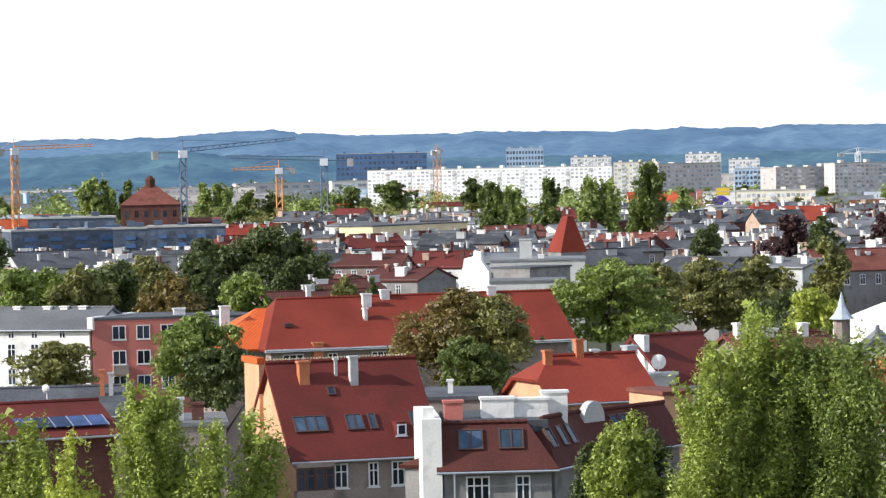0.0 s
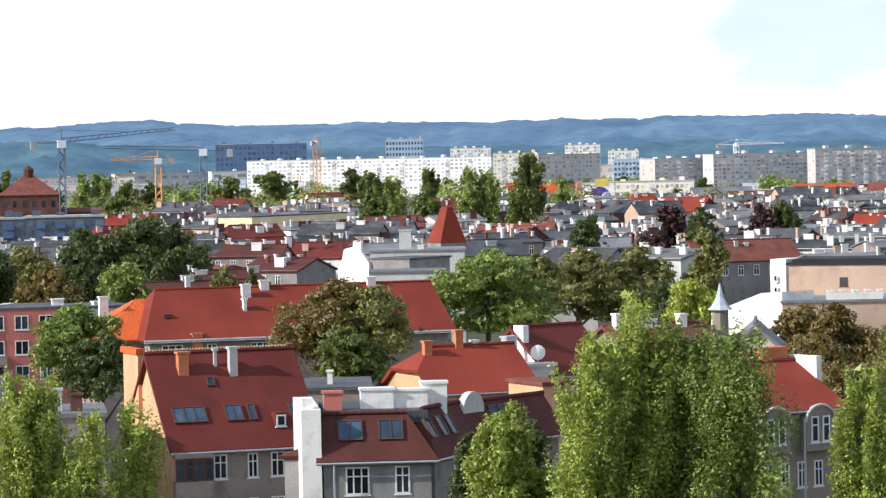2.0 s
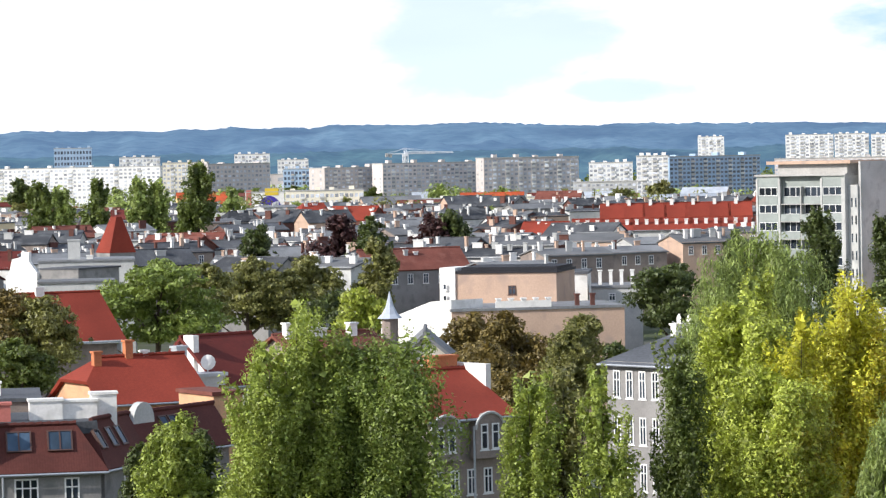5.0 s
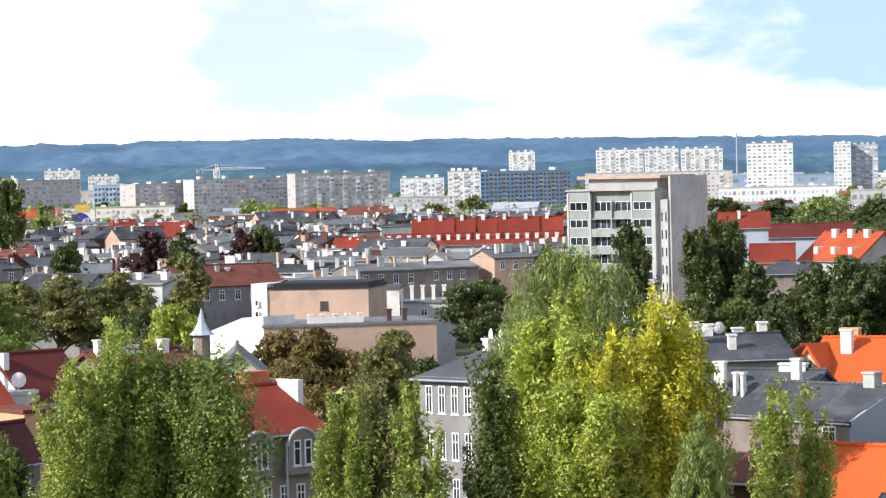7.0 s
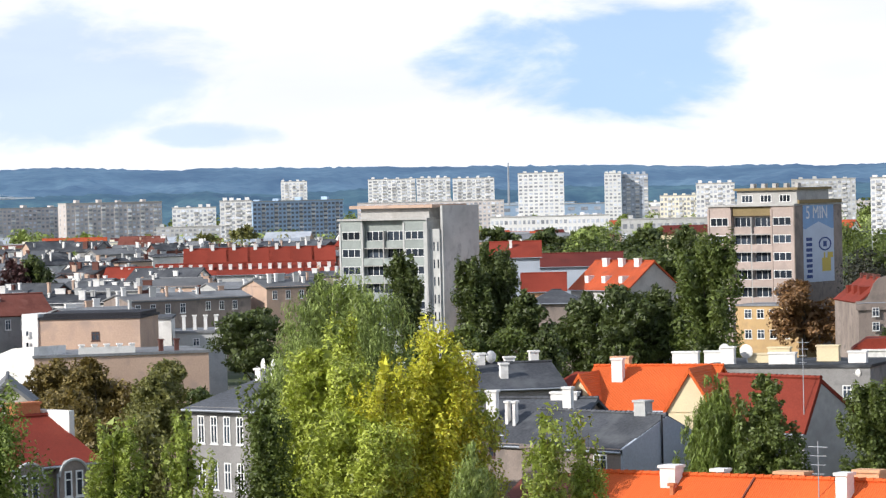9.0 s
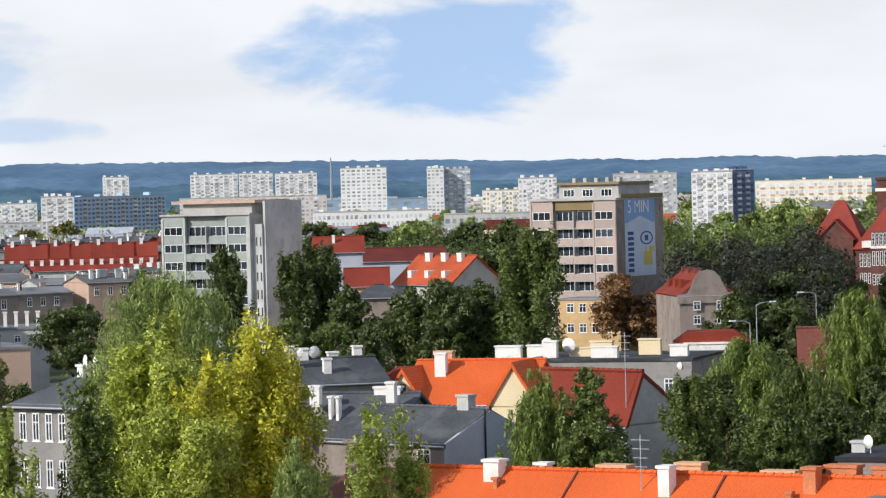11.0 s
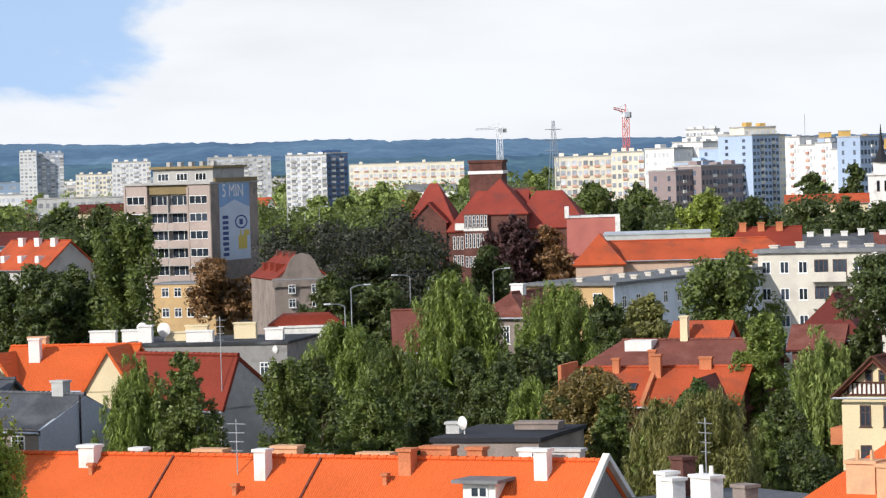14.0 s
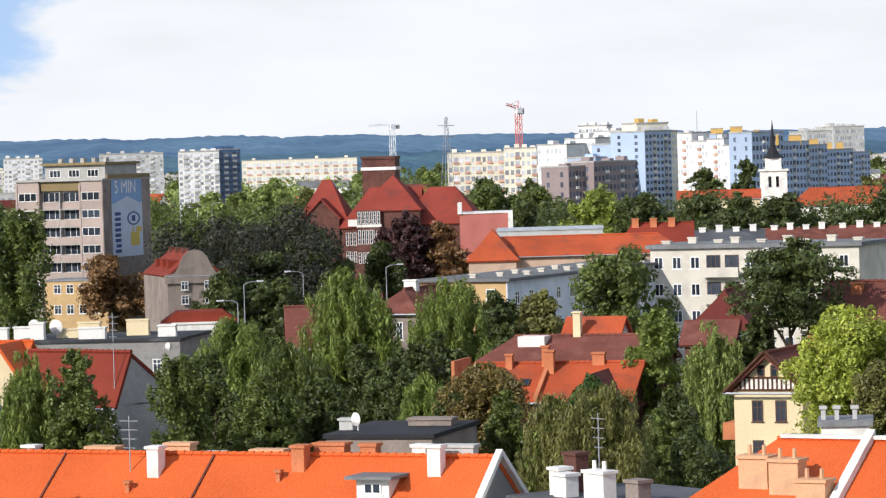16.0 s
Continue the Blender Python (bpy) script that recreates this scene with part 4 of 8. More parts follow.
for k in range(5):
    part("roof_vent", boxes((LW * (0.36 + 0.13 * k), 4, LH + 2.9, LW * (0.4 + 0.13 * k), 5, LH + 3.6)), CONCRETE, pink_tower)

# the banner hangs on the blind end wall
BANNER_BLUE = surface("banner_blue", (0.2, 0.34, 0.56), 0.6, 0.08, 0.4, 3)
BANNER_PALE = surface("banner_pale", (0.5, 0.56, 0.66), 0.6, 0.06, 0.4, 3)
BANNER_INK = surface("banner_ink", (0.02, 0.05, 0.2), 0.6, 0.05)
BANNER_YELLOW = surface("banner_yellow", (0.6, 0.45, 0.08), 0.6, 0.05)
bx, bz0, bz1, by0, by1 = LW + 0.2, 12.51, 25.18, 2.6, 13.0
banner = part("banner", boxes((bx, by0, bz0, bx + 0.05, by1, bz1)), BANNER_PALE, pink_tower, "pale advertising banner with a blue top")
tall = bz1 - bz0
part("banner_top", boxes((bx + 0.06, by0, bz1 - tall * 0.33, bx + 0.07, by1, bz1)), BANNER_BLUE, banner)
roof_bm = bmesh.new()
prism(roof_bm, [(by0 + 0.8, bz1 - tall * 0.38), (by1 - 0.8, bz1 - tall * 0.38), (by1 - 0.8, bz1 - tall * 0.33), ((by0 + by1) / 2, bz1 - tall * 0.24), (by0 + 0.8, bz1 - tall * 0.33)], "x", bx + 0.075, bx + 0.085)
part("banner_gable", roof_bm, BANNER_PALE, banner)
for k in range(8):
    z = bz0 + tall * (0.05 + 0.067 * k)
    part("banner_bar", boxes((bx + 0.06, by0 + 0.9 + (0.3 if k == 1 else 0), z, bx + 0.07, by0 + 2.9, z + tall * 0.042)), BANNER_INK, banner, "dark blue bar")
ring = bmesh.new()
for k in range(28):
    a, b = k * math.tau / 28, (k + 1) * math.tau / 28
    vs = [ring.verts.new((bx + 0.07, by0 + 7.3 + r * math.cos(q), bz0 + tall * 0.475 + 0.5 * r * math.sin(q))) for r, q in ((2.2, a), (2.2, b), (1.75, b), (1.75, a))]
    ring.faces.new(vs)
part("banner_ring", ring, BANNER_INK, banner, "dark blue ring")
part("banner_mark", boxes((bx + 0.06, by0 + 6.7, bz0 + tall * 0.44, bx + 0.07, by0 + 7.9, bz0 + tall * 0.51)), BANNER_INK, banner)
part("banner_block", boxes((bx + 0.06, by0 + 6.2, bz0 + tall * 0.13, bx + 0.07, by0 + 9.2, bz0 + tall * 0.3), (bx + 0.06, by0 + 6.8, bz0 + tall * 0.3, bx + 0.07, by0 + 7.3, bz0 + tall * 0.37), (bx + 0.06, by0 + 8.1, bz0 + tall * 0.3, bx + 0.07, by0 + 10, bz0 + tall * 0.37)), BANNER_YELLOW, banner, "yellow padlock shape")
words = bpy.data.curves.new("lettering", "FONT")
words.body, words.size, words.extrude = "5 MIN", 2.9, 0.01
words.materials.append(WHITE)
lettering = new("lettering", words)
lettering.parent = banner
lettering.matrix_basis = pose(bx + 0.09, by0 + 0.9, bz1 - tall * 0.2, 90, 0, 90)

grey_tower, GW = panel_tower("apartment_tower", "grey green panel tower with a wide flat penthouse", (122.5, 534.1), (134.1, 523.1), 13, 23.92, 8, PANEL_GREEN, PANEL_GREEN, GREY_PALE, GREY_PALE)
GH = 23.92
part("stair_bay", boxes((GW + 0.18, 0.8, -0.5, GW + 1.9, 12.4, GH - 1.5)), GREY_PALE, grey_tower)
part("penthouse", boxes((GW * 0.2, 1.4, GH + 0.3, GW - 0.2, 11, GH + 1.9)), CONCRETE, grey_tower)
part("penthouse_roof", boxes((GW * 0.1, 0.4, GH + 1.9, GW + 0.9, 12, GH + 2.4)), TAN, grey_tower, "wide flat concrete slab")
part("end_block", boxes((GW + 1.92, 1.2, -0.5, GW + 2.3, 13.4, GH + 2.2)), GREY_PALE, grey_tower, "plain concrete end panel")
for k in range(8):
    for q in (0.8, 1.5):
        part("window", boxes((GW + 0.18 + q - 0.2, 0.74, GH - 5 - 2.8 * k, GW + 0.18 + q, 0.8, GH - 3.6 - 2.8 * k)), GLASS, grey_tower)

base_wing, BW = flat_house("shop_wing", "low ochre wing at the foot of the pink tower", (174.1, 490.0), (181.6, 483.0), 8, 9.73, OCHRE_WALL, FELT_PALE)
for k in range(4):
    window(base_wing, "f", BW * (0.2 + 0.2 * k), 7.84, 1.2, 1.4)
    window(base_wing, "f", BW * (0.2 + 0.2 * k), 4.75, 1.2, 1.4)

# ---- the grey house with the steep roof ----
E0, R0 = 11.76, 14.11
h_mansard, MW = house("town_house", "grey rendered house with a steep dark tiled mansard", (-0.2, 182.0), (5.6, 182.3), 10, E0, R0 - E0, GREY, TILE_BROWN, ridge=0.12, ends=((1.0, 0.0), (0.0, 1.2)))
part("party_wall", boxes((-1.15, -0.25, -0.5, -0.1, 10, R0 + 0.35), (-1.05, 0.6, R0 + 0.35, -0.45, 1.6, R0 + 0.9)), WHITE, h_mansard, "white plastered fire wall")
part("roof_deck", boxes((0.3, 1.5, R0 - 0.6, MW, 10, R0 + 0.05)), FELT, h_mansard, "flat dark felt deck")
for x in (1.15, 3.35):
    skylight(h_mansard, x + 0.35, 0.28, 10, E0, R0 - E0, 1.35, 1.25, ridge=0.12, panes=2)
window(h_mansard, "f", 1.82, E0 - 1.95, 1.28, 1.5, cols=3)
window(h_mansard, "f", 4.25, E0 - 1.95, 0.8, 1.5, cols=2)
chimney(h_mansard, 0.75, 3.5, R0, 1.0, 0.8, 1.1, PINK)
for x, y, w, h in ((3.2, 4.0, 1.8, 1.0), (5.0, 4.2, 2.0, 0.9), (6.4, 4.5, 1.4, 1.25)):
    chimney(h_mansard, x, y, R0 + 0.2, w, 0.9, h, WHITE)
pipe = bmesh.new()
tube(pipe, (0.55, -0.5, -0.4), (0.55, -0.5, E0 - 0.3), 0.06, 0.06, 6)
part("downpipe", pipe, STEEL_GREY, h_mansard)

# the corner part of the same row, turned away along the side street
s_mansard, SW = house("town_house", "corner house of the row with a steep tiled roof", (5.8, 182.7), (8.2, 187.8), 9, E0, R0 - E0 + 0.1, GREY, TILE_BROWN, ridge=0.13, ends=((0.0, 1.0), (1.0, 0.0)), over=0.3)
for x in (0.9, 2.6, 4.0):
    skylight(s_mansard, x * 0.9, 0.3, 9, E0, R0 - E0, 0.75, 1.2, ridge=0.13, over=0.3)
window(s_mansard, "f", SW * 0.55, E0 - 1.95, 0.9, 1.5)
row_b, RW = house("town_house", "house of the row with a round white dormer wall", (8.3, 191.8), (13.6, 198.5), 9, 11.64, 13.84-11.64, GREY, TILE_BROWN, ridge=0.15)
round_wall = bmesh.new()
prism(round_wall, [(-1.0, -1.5)] + [(-1.0 * math.cos(k * math.pi / 10), 0.15 + 1.05 * math.sin(k * math.pi / 10)) for k in range(11)] + [(1.0, -1.5)], "y", -0.2, 0.25)
part("round_gable", round_wall, GREY_PALE, row_b, "rounded pale gable wall", at=pose(1.4, 1.1, 13.25))
for x in (3.2, 4.1):
    skylight(row_b, x, 0.35, 9, 11.64, 13.84-11.64, 0.75, 1.2, ridge=0.15)
chimney(row_b, 0.3, 5.0, 13.80, 3.0, 0.8, 0.5, PEACH)

# ---- the tall house with the broad dark red roof ----
E1, R1 = 10.66, 16.20
h_red, TW = house("town_house", "tall house under a broad dark red tiled roof", (-10.7, 207.7), (-2.3, 210.6), 10, E1, R1 - E1, GREY_WARM, TILE_DARK, by_ridge=True)
part("verge", boxes((-0.5, -0.1, E1 - 0.1, -0.42, 0, E1)), METAL_ROOF, h_red)
side_bm = bmesh.new()
prism(side_bm, [(0, -0.5), (10, -0.5), (10, E1), (5.0, R1 - 0.15), (0, E1)], "x", -0.07, -0.005)
part("side_plaster", side_bm, PEACH, h_red, "peach plastered gable wall")
part("side_pier", boxes((-0.32, 6.6, -0.5, 0, 9.9, 16.07)), PEACH, h_red, "peach stair tower")
part("side_pier_roof", boxes((-0.45, 6.5, 16.07, 0.05, 10.1, 16.43)), TILE_ORANGE, h_red)
for x, w, n in ((1.4, 2.1, 3), (4.2, 1.1, 2), (5.35, 0.5, 1)):
    skylight(h_red, x, 1.1, 10, E1, R1 - E1, w, 1.25, panes=n)
skylight(h_red, 8.0, 1.15, 10, E1, R1 - E1, 0.5, 1.2)
skylight(h_red, 3.3, 3.05, 10, E1, R1 - E1, 0.5, 0.7)
dz = on_slope(10, E1, R1 - E1, 1.0)
part("dormer", boxes((6.55, 0.6, dz - 0.4, 7.25, 2.4, dz + 0.55)), TILE_DARK, h_red, "small roof dormer")
w = window(h_red, "f", 6.9, dz - 0.28, 0.6, 0.7, cols=1, rows=1)
w.matrix_basis = Matrix.Translation((0, 0.59, 0)) @ w.matrix_basis
chimney(h_red, 1.75, 4.0, R1 - 1.1, 0.65, 0.6, 1.2, BRICK_ORANGE)
chimney(h_red, 4.9, 3.8, R1 - 1.3, 0.5, 0.5, 1.6, GREY_PALE)
chimney(h_red, 3.9, 4.2, R1 - 0.5, 0.18, 0.18, 0.7, GREY_PALE)
for k in range(46):
    part("ridge_tile", shared("cresting", lambda: mesh_of(boxes((-0.05, -0.04, 0, 0.05, 0.04, 0.14)), CREAM, "ridge_tile")), CREAM, h_red, at=pose(-0.2 + TW * k / 45, 5.0, R1 + 0.1))
for row, z in ((0, E1 - 1.9), (1, E1 - 4.6)):
    for x, wd in ((2.8, 0.85), (4.85, 0.65), (6.6, 1.2), (8.2, 0.8)):
        window(h_red, "f", x, z, wd, 1.5, cols=2 if wd < 1 else 3)
part("oriel", boxes((-0.2, -0.7, -0.5, 2.2, 0.0, E1 - 1.9), (-0.2, -0.7, E1 - 0.5, 2.2, 0.0, E1 - 0.2)), GREY_WARM, h_red, "glazed oriel under the eave")
for k in range(4):
    w = window(h_red, "f", 0.1 + 0.6 * k, E1 - 1.9, 0.56, 1.35, cols=1, rows=2, frame_mat=FRAME_DARK)
    w.matrix_basis = Matrix.Translation((0, -0.64, 0)) @ w.matrix_basis

link, _ = flat_house("rear_house", "low dark felt roofed house between the gables", (-1.3, 225.0), (3.0, 225.0), 10, 12.49, GREY_WARM, FELT)
chimney(link, 1.6, 3, 12.49, 0.35, 0.35, 1.2, WHITE)

# ---- the long hipped house ----
E2, R2 = 12.36, 16.41
h_big, HW = house("large_house", "long house under a hipped red tiled roof", (-15.3, 297.6), (11.1, 305.8), 13, E2, R2 - E2, GREY_WARM, TILE_RED, ends=((0.0, 2.2), (1.0, 0.0)), over=0.7)
# orange tiles stand in for sunlight on the red roof's left hip
wing(h_big, -3.9, 2.4, 6.0, 10.5, E2, (R2 - E2) * 0.8, GREY_WARM, TILE_ORANGE, ends=((0.0, 4.5), (1.0, 0.0)), over=0.5)
part("fascia", boxes((-0.7, -0.78, E2 - 0.36, HW + 0.7, -0.66, E2 - 0.1)), WHITE, h_big, "white eaves board")
for x, wd, hh in ((2.0, 1.9, 1.3), (5.6, 0.9, 1.3), (10, 1.6, 1.3), (11.6, 0.8, 1.3), (14, 0.9, 1.3)):
    window(h_big, "f", x, E2 - 1.9, wd, hh, cols=3 if wd > 1 else 2)
for x, y, m, hh in ((10.3, 5.2, WHITE, 1.7), (12.3, 6.2, WHITE, 1.2), (9.6, 3.3, WHITE, 1.6), (22.5, 6.3, WHITE, 1.1), (-2.6, 6.3, WHITE, 1.6)):
    chimney(h_big, x, y, on_slope(13, E2, R2 - E2, min(y, 6.4)) if x > 0 else E2 + 2.6, 0.8 if y > 4 else 0.3, 0.6, hh * 0.65, m)
chimney(h_big, 4.2, -0.2, E2 - 0.6, 0.9, 0.6, 1.0, BRICK_ORANGE)
part("skylight", boxes((1.9, 2.2, on_slope(13, E2, R2 - E2, 2.6), 2.6, 3.0, on_slope(13, E2, R2 - E2, 2.6) + 0.35)), FRAME_DARK, h_big)

# ---- house with the half hip ----
E3, R3 = 12.10, 14.92
h_half, FW = house("town_house", "house under a half-hipped red tiled roof", (5.7, 230.9), (12.7, 233.7), 8.5, E3, R3 - E3, PEACH, TILE_RED, ends=((0.5, 1.5), (1.0, 0.0)), by_ridge=True)
for x, y, w, hh, m in ((1.1, 3.6, 0.55, 1.7, BRICK_ORANGE), (3.7, 4.2, 0.55, 1.9, BRICK_ORANGE), (2.9, 5.0, 0.7, 1.0, BRICK_ORANGE), (5.0, 4.4, 0.4, 1.0, WHITE), (6.3, 4.6, 0.45, 0.9, WHITE)):
    chimney(h_half, x, y, R3 - abs(y - 4.25) * 0.8 - 0.3, w, 0.5, hh * 0.75, m)
part("verge", boxes((FW + 0.36, -0.4, E3 - 0.2, FW + 0.6, 8.8, E3 + 0.1)), METAL_ROOF, h_half)
back_a, _ = house("town_house", "red tiled house behind with a white fire wall", (16.1, 241.5), (20.9, 245.1), 8, 12.14, 15.47-12.14, WHITE, TILE_DARK)
part("fire_wall", boxes((-0.3, 2.6, 12.97, 0.2, 3.7, 15.6)), WHITE, back_a, "white chimney wall")
dish(back_a, -0.7, 0.6, 13.38, 0.55)
back_b, _ = flat_house("rear_house", "low zinc roofed house between red roofs", (13.6, 239.6), (16.4, 241.4), 6, 12.80, GREY_PALE, METAL_ROOF)
chimney(back_b, 0.4, 1.5, 13.53, 0.9, 0.7, 1.5, METAL_ROOF)
back_c, _ = house("town_house", "small red tiled house behind the half hip", (14.9, 261.6), (18.2, 261.4), 7, 12.19, 13.47-12.19, WHITE, TILE_RED)
for x, hh in ((0.4, 1.4), (2.6, 1.0)):
    chimney(back_c, x, 2.5, 13.00, 0.5, 0.5, hh, WHITE)
part_d, _ = flat_house("rear_house", "low house with pale pink chimney walls", (13.8, 214.6), (15.7, 215.4), 5, 13.21, PEACH, TILE_OLD)

# ---- white flats and salmon flats on the left ----
h_white, WW = house("apartment_house", "white rendered flats with a grey roof", (-49.8, 348.5), (-36.1, 344.1), 11, 12.36, 1.9, WHITE, FELT_PALE, category="building")
for row, z in ((0, 11.32), (1, 9.11), (2, 6.56)):
    for px in (5.7, 8.3, 11.4):
        window(h_white, "f", px, z, 0.75 if row == 0 else 0.95, 0.85 if row == 0 else 1.7)
part("fire_wall", boxes((WW - 0.1, -0.3, 12.14, WW + 0.5, 11, 13.47)), WHITE, h_white)
for x in (4.1, 7.5, 9.4, 11.5):
    chimney(h_white, x, 5.2, 13.23, 0.8, 0.6, 1.2, WHITE)
h_pink, PW = flat_house("apartment_house", "salmon red rendered flats with white windows", (-35.8, 344.1), (-25.5, 346.1), 11, 13.10, PINK, FELT, lip=0.05)
for row, z in ((0, 11.09), (1, 8.55), (2, 6.00)):
    for px in (210, 253, 296, 340):
        window(h_pink, "f", PW * (px - 163) / 182, z, 1.4, 1.45, cols=2, rows=1)
for z in (7.59, 5.10):
    balcony = part("balcony", boxes((PW * 0.19, -1.1, z, PW * 0.34, 0, z + 0.12), (PW * 0.19, -1.1, z + 0.12, PW * 0.34, -1.04, z + 0.95), (PW * 0.19, -1.04, z + 0.12, PW * 0.2, 0, z + 0.95), (PW * 0.33, -1.04, z + 0.12, PW * 0.34, 0, z + 0.95)), GREY_WARM, h_pink)
chimney(h_pink, PW * 0.88, 3, 13.35, 1.2, 0.7, 0.7, WHITE)
h_pinkb, _ = flat_house("apartment_house", "pale grey flats behind the trees", (-27.9, 370.9), (-19.8, 375.5), 10, 11.91, GREY_PALE, FELT)
for k in range(4):
    window(h_pinkb, "f", 2 + 2.2 * k, 10.17, 1.1, 1.3)
chimney(h_pinkb, 5, 3, 11.91, 1.2, 0.7, 0.7, WHITE)

low_a, AW = house("low_house", "low house with a dark red sheet roof and solar panels", (-28.8, 203.0), (-20.2, 207.0), 9, 12.24, 1.7, BRICK, TILE_DARK)
low_b, _ = house("low_house", "long low dark felt roof behind the panels", (-33.3, 229.6), (-21.5, 231.0), 9, 11.67, 1.6, GREY_WARM, FELT)
PANEL = glass_material("solar_glass", (0.03, 0.05, 0.12), 0.12)
for k in range(5):
    panel = part("solar_panel", boxes((3.5 + 1.15 * k, 0, 0, 4.55 + 1.15 * k, 1.5, 0.06)), PANEL, low_a, at=pose(0, 0.5, on_slope(9, 12.24, 1.7, 0.5) + 0.18, 20))
    part("panel_rail", boxes((4.56 + 1.15 * k, 0, 0, 4.64 + 1.15 * k, 1.5, 0.07)), STEEL_GREY, panel)
chimney(low_b, 10, 3, 12.72, 0.3, 0.3, 1.8, BRICK_ORANGE)
chimney(low_b, 10.6, 3, 12.70, 0.3, 0.3, 1.6, GREY_PALE)
dish(low_b, 6.2, 2.0, 12.96, 0.3)
low_c, _ = flat_house("low_house", "low brown grey house with a flat roof", (-16.3, 199.3), (-13.0, 199.6), 8, 13.01, GREY_WARM, FELT_PALE)
chimney(low_c, 0.6, 2, 13.03, 0.5, 0.5, 1.6, GREY_PALE)
chimney(low_c, 1.7, 2, 13.01, 0.7, 0.6, 1.3, BRICK)

# ---- red roof with arched dormers, turret and pale gable ----
E4, R4 = 13.06, 15.48
h_arch, ZW = house("tenement", "grey tenement with arched dormers under red tiles", (24.6, 192.4), (29.9, 195.7), 9, E4, R4 - E4, GREY_WARM, TILE_RED)
part("fire_wall", boxes((ZW + 0.3, 2.5, E4, ZW + 0.7, 6, R4 + 0.3)), WHITE, h_arch)
chimney(h_arch, ZW - 0.9, 5.2, R4 - 0.7, 1.9, 0.8, 1.5, BRICK_ORANGE)
chimney(h_arch, ZW - 3.3, 5.0, R4 - 0.4, 0.7, 0.7, 1.0, BRICK_ORANGE)
for x in (0.9, 4.2):
    arch = bmesh.new()
    prism(arch, [(-1.05, -1.7)] + [(-1.05 * math.cos(k * math.pi / 12), 0.9 * math.sin(k * math.pi / 12)) for k in range(13)] + [(1.05, -1.7)], "y", -0.55, 0.3)
    dormer = part("arched_dormer", arch, GREY_WARM, h_arch, at=pose(x, 0, E4 - 0.8))
    rim = bmesh.new()
    for k in range(12):
        a, b = k * math.pi / 12, (k + 1) * math.pi / 12
        tube(rim, (-1.1 * math.cos(a), -0.6, 0.95 * math.sin(a)), (-1.1 * math.cos(b), -0.6, 0.95 * math.sin(b)), 0.09, 0.09, 5)
    part("dormer_rim", rim, GREY_PALE, dormer)
    for q in (-0.42, 0.42):
        w = window(h_arch, "f", x + q, E4 - 2.0, 0.55, 1.5, cols=1)
        w.matrix_basis = Matrix.Translation((0, -0.55, 0)) @ w.matrix_basis
for k in range(4):
    for z in (E4 - 4.6, E4 - 7.4):
        window(h_arch, "f", 0.7 + 1.25 * k, z, 0.65, 1.5)
bm = bmesh.new()
tube(bm, (3.05, -0.5, 0), (3.05, -0.5, E4 - 0.6), 0.07, 0.07, 6)
part("downpipe", bm, STEEL_GREY, h_arch)

turret, _ = stand("turret", (29.2, 256.3), (30.9, 256.1), "small turret with a pointed zinc roof", "turret")
bm = bmesh.new()
tz = 15.82
tube(bm, (0.85, 0.85, 0), (0.85, 0.85, tz + 0.2), 0.62, 0.62, 8)
part("drum", bm, GREY_WARM, turret)
bm = bmesh.new()
for r0, r1, z0, z1 in ((0.98, 0.62, 0, 0.35), (0.62, 0.3, 0.35, 0.95), (0.3, 0.03, 0.95, 2.05)):
    tube(bm, (0.85, 0.85, tz + z0), (0.85, 0.85, tz + z1), r0, r1, 8)
part("roof", bm, GREY_BLUE, turret, "pointed zinc roof with a flared foot")
h_tur, UW = house("tenement", "tenement with white chimneys below the turret", (22.9, 249.0), (30.2, 252.2), 9, 13.1, 1.9, GREY_WARM, TILE_OLD)
for x, w, hh in ((0.7, 0.6, 2.0), (3.0, 1.7, 1.5), (2.2, 0.5, 1.7), (6.2, 0.6, 1.8)):
    chimney(h_tur, x, 4, 13.9, w, 0.7, hh, WHITE, pots=2 if w > 1 else 0)
h_pg, _ = house("house", "pale gabled house below the turret", (28.5, 238.3), (32.2, 237.8), 9, 13.83, 15.65-13.83, OFFWHITE, FELT_PALE, axis="v")

# ---- tan block and wing ----
tz1 = 16.48
h_tan, XW = flat_house("office_block", "tan rendered block with a dark flat roof", (45.7, 332.9), (55.2, 329.4), 10, tz1, TAN, BLACK)
part("roof_edge", boxes((0.5, 0.3, tz1 + 0.26, XW, 9, tz1 + 0.6)), BLACK, h_tan)
part("stair_tower", boxes((-1.7, -0.2, -0.5, -0.01, 4, tz1 + 0.6)), WHITE, h_tan, "white plastered stair tower", at=pose(0, 0, 0, 0, 0, -12))
window(h_tan, "f", XW * 0.56, 14.35, 0.8, 0.9, frame_mat=FRAME_DARK)
for z in (14.89, 13.78, 12.38):
    w = window(h_tan, "f", -1.1, z, 0.4, 0.6, cols=1, rows=1)
    w.matrix_basis = Matrix.Translation((0, -0.21, 0)) @ w.matrix_basis
tz2 = 13.39
h_tanw, YW = flat_house("office_block", "long low tan rendered wing", (43.2, 318.1), (59.9, 318.4), 11, tz2, TAN, FELT_PALE)
west = bmesh.new()
prism(west, [(-10.5, -0.5), (-0.02, -0.5), (-0.02, tz2 + 1.1), (-3.0, tz2 + 0.9), (-10.5, tz2 - 1.2)], "y", 0.0, 4.0)
part("west_wall", west, WHITE, h_tanw, "bright white plastered end", at=pose(0, 0.15, 0, 0, 0, -58))
part("terrace_rail", boxes((4.2, -0.1, tz2 + 0.25, 9.6, 0.0, tz2 + 0.9)), WHITE, h_tanw)
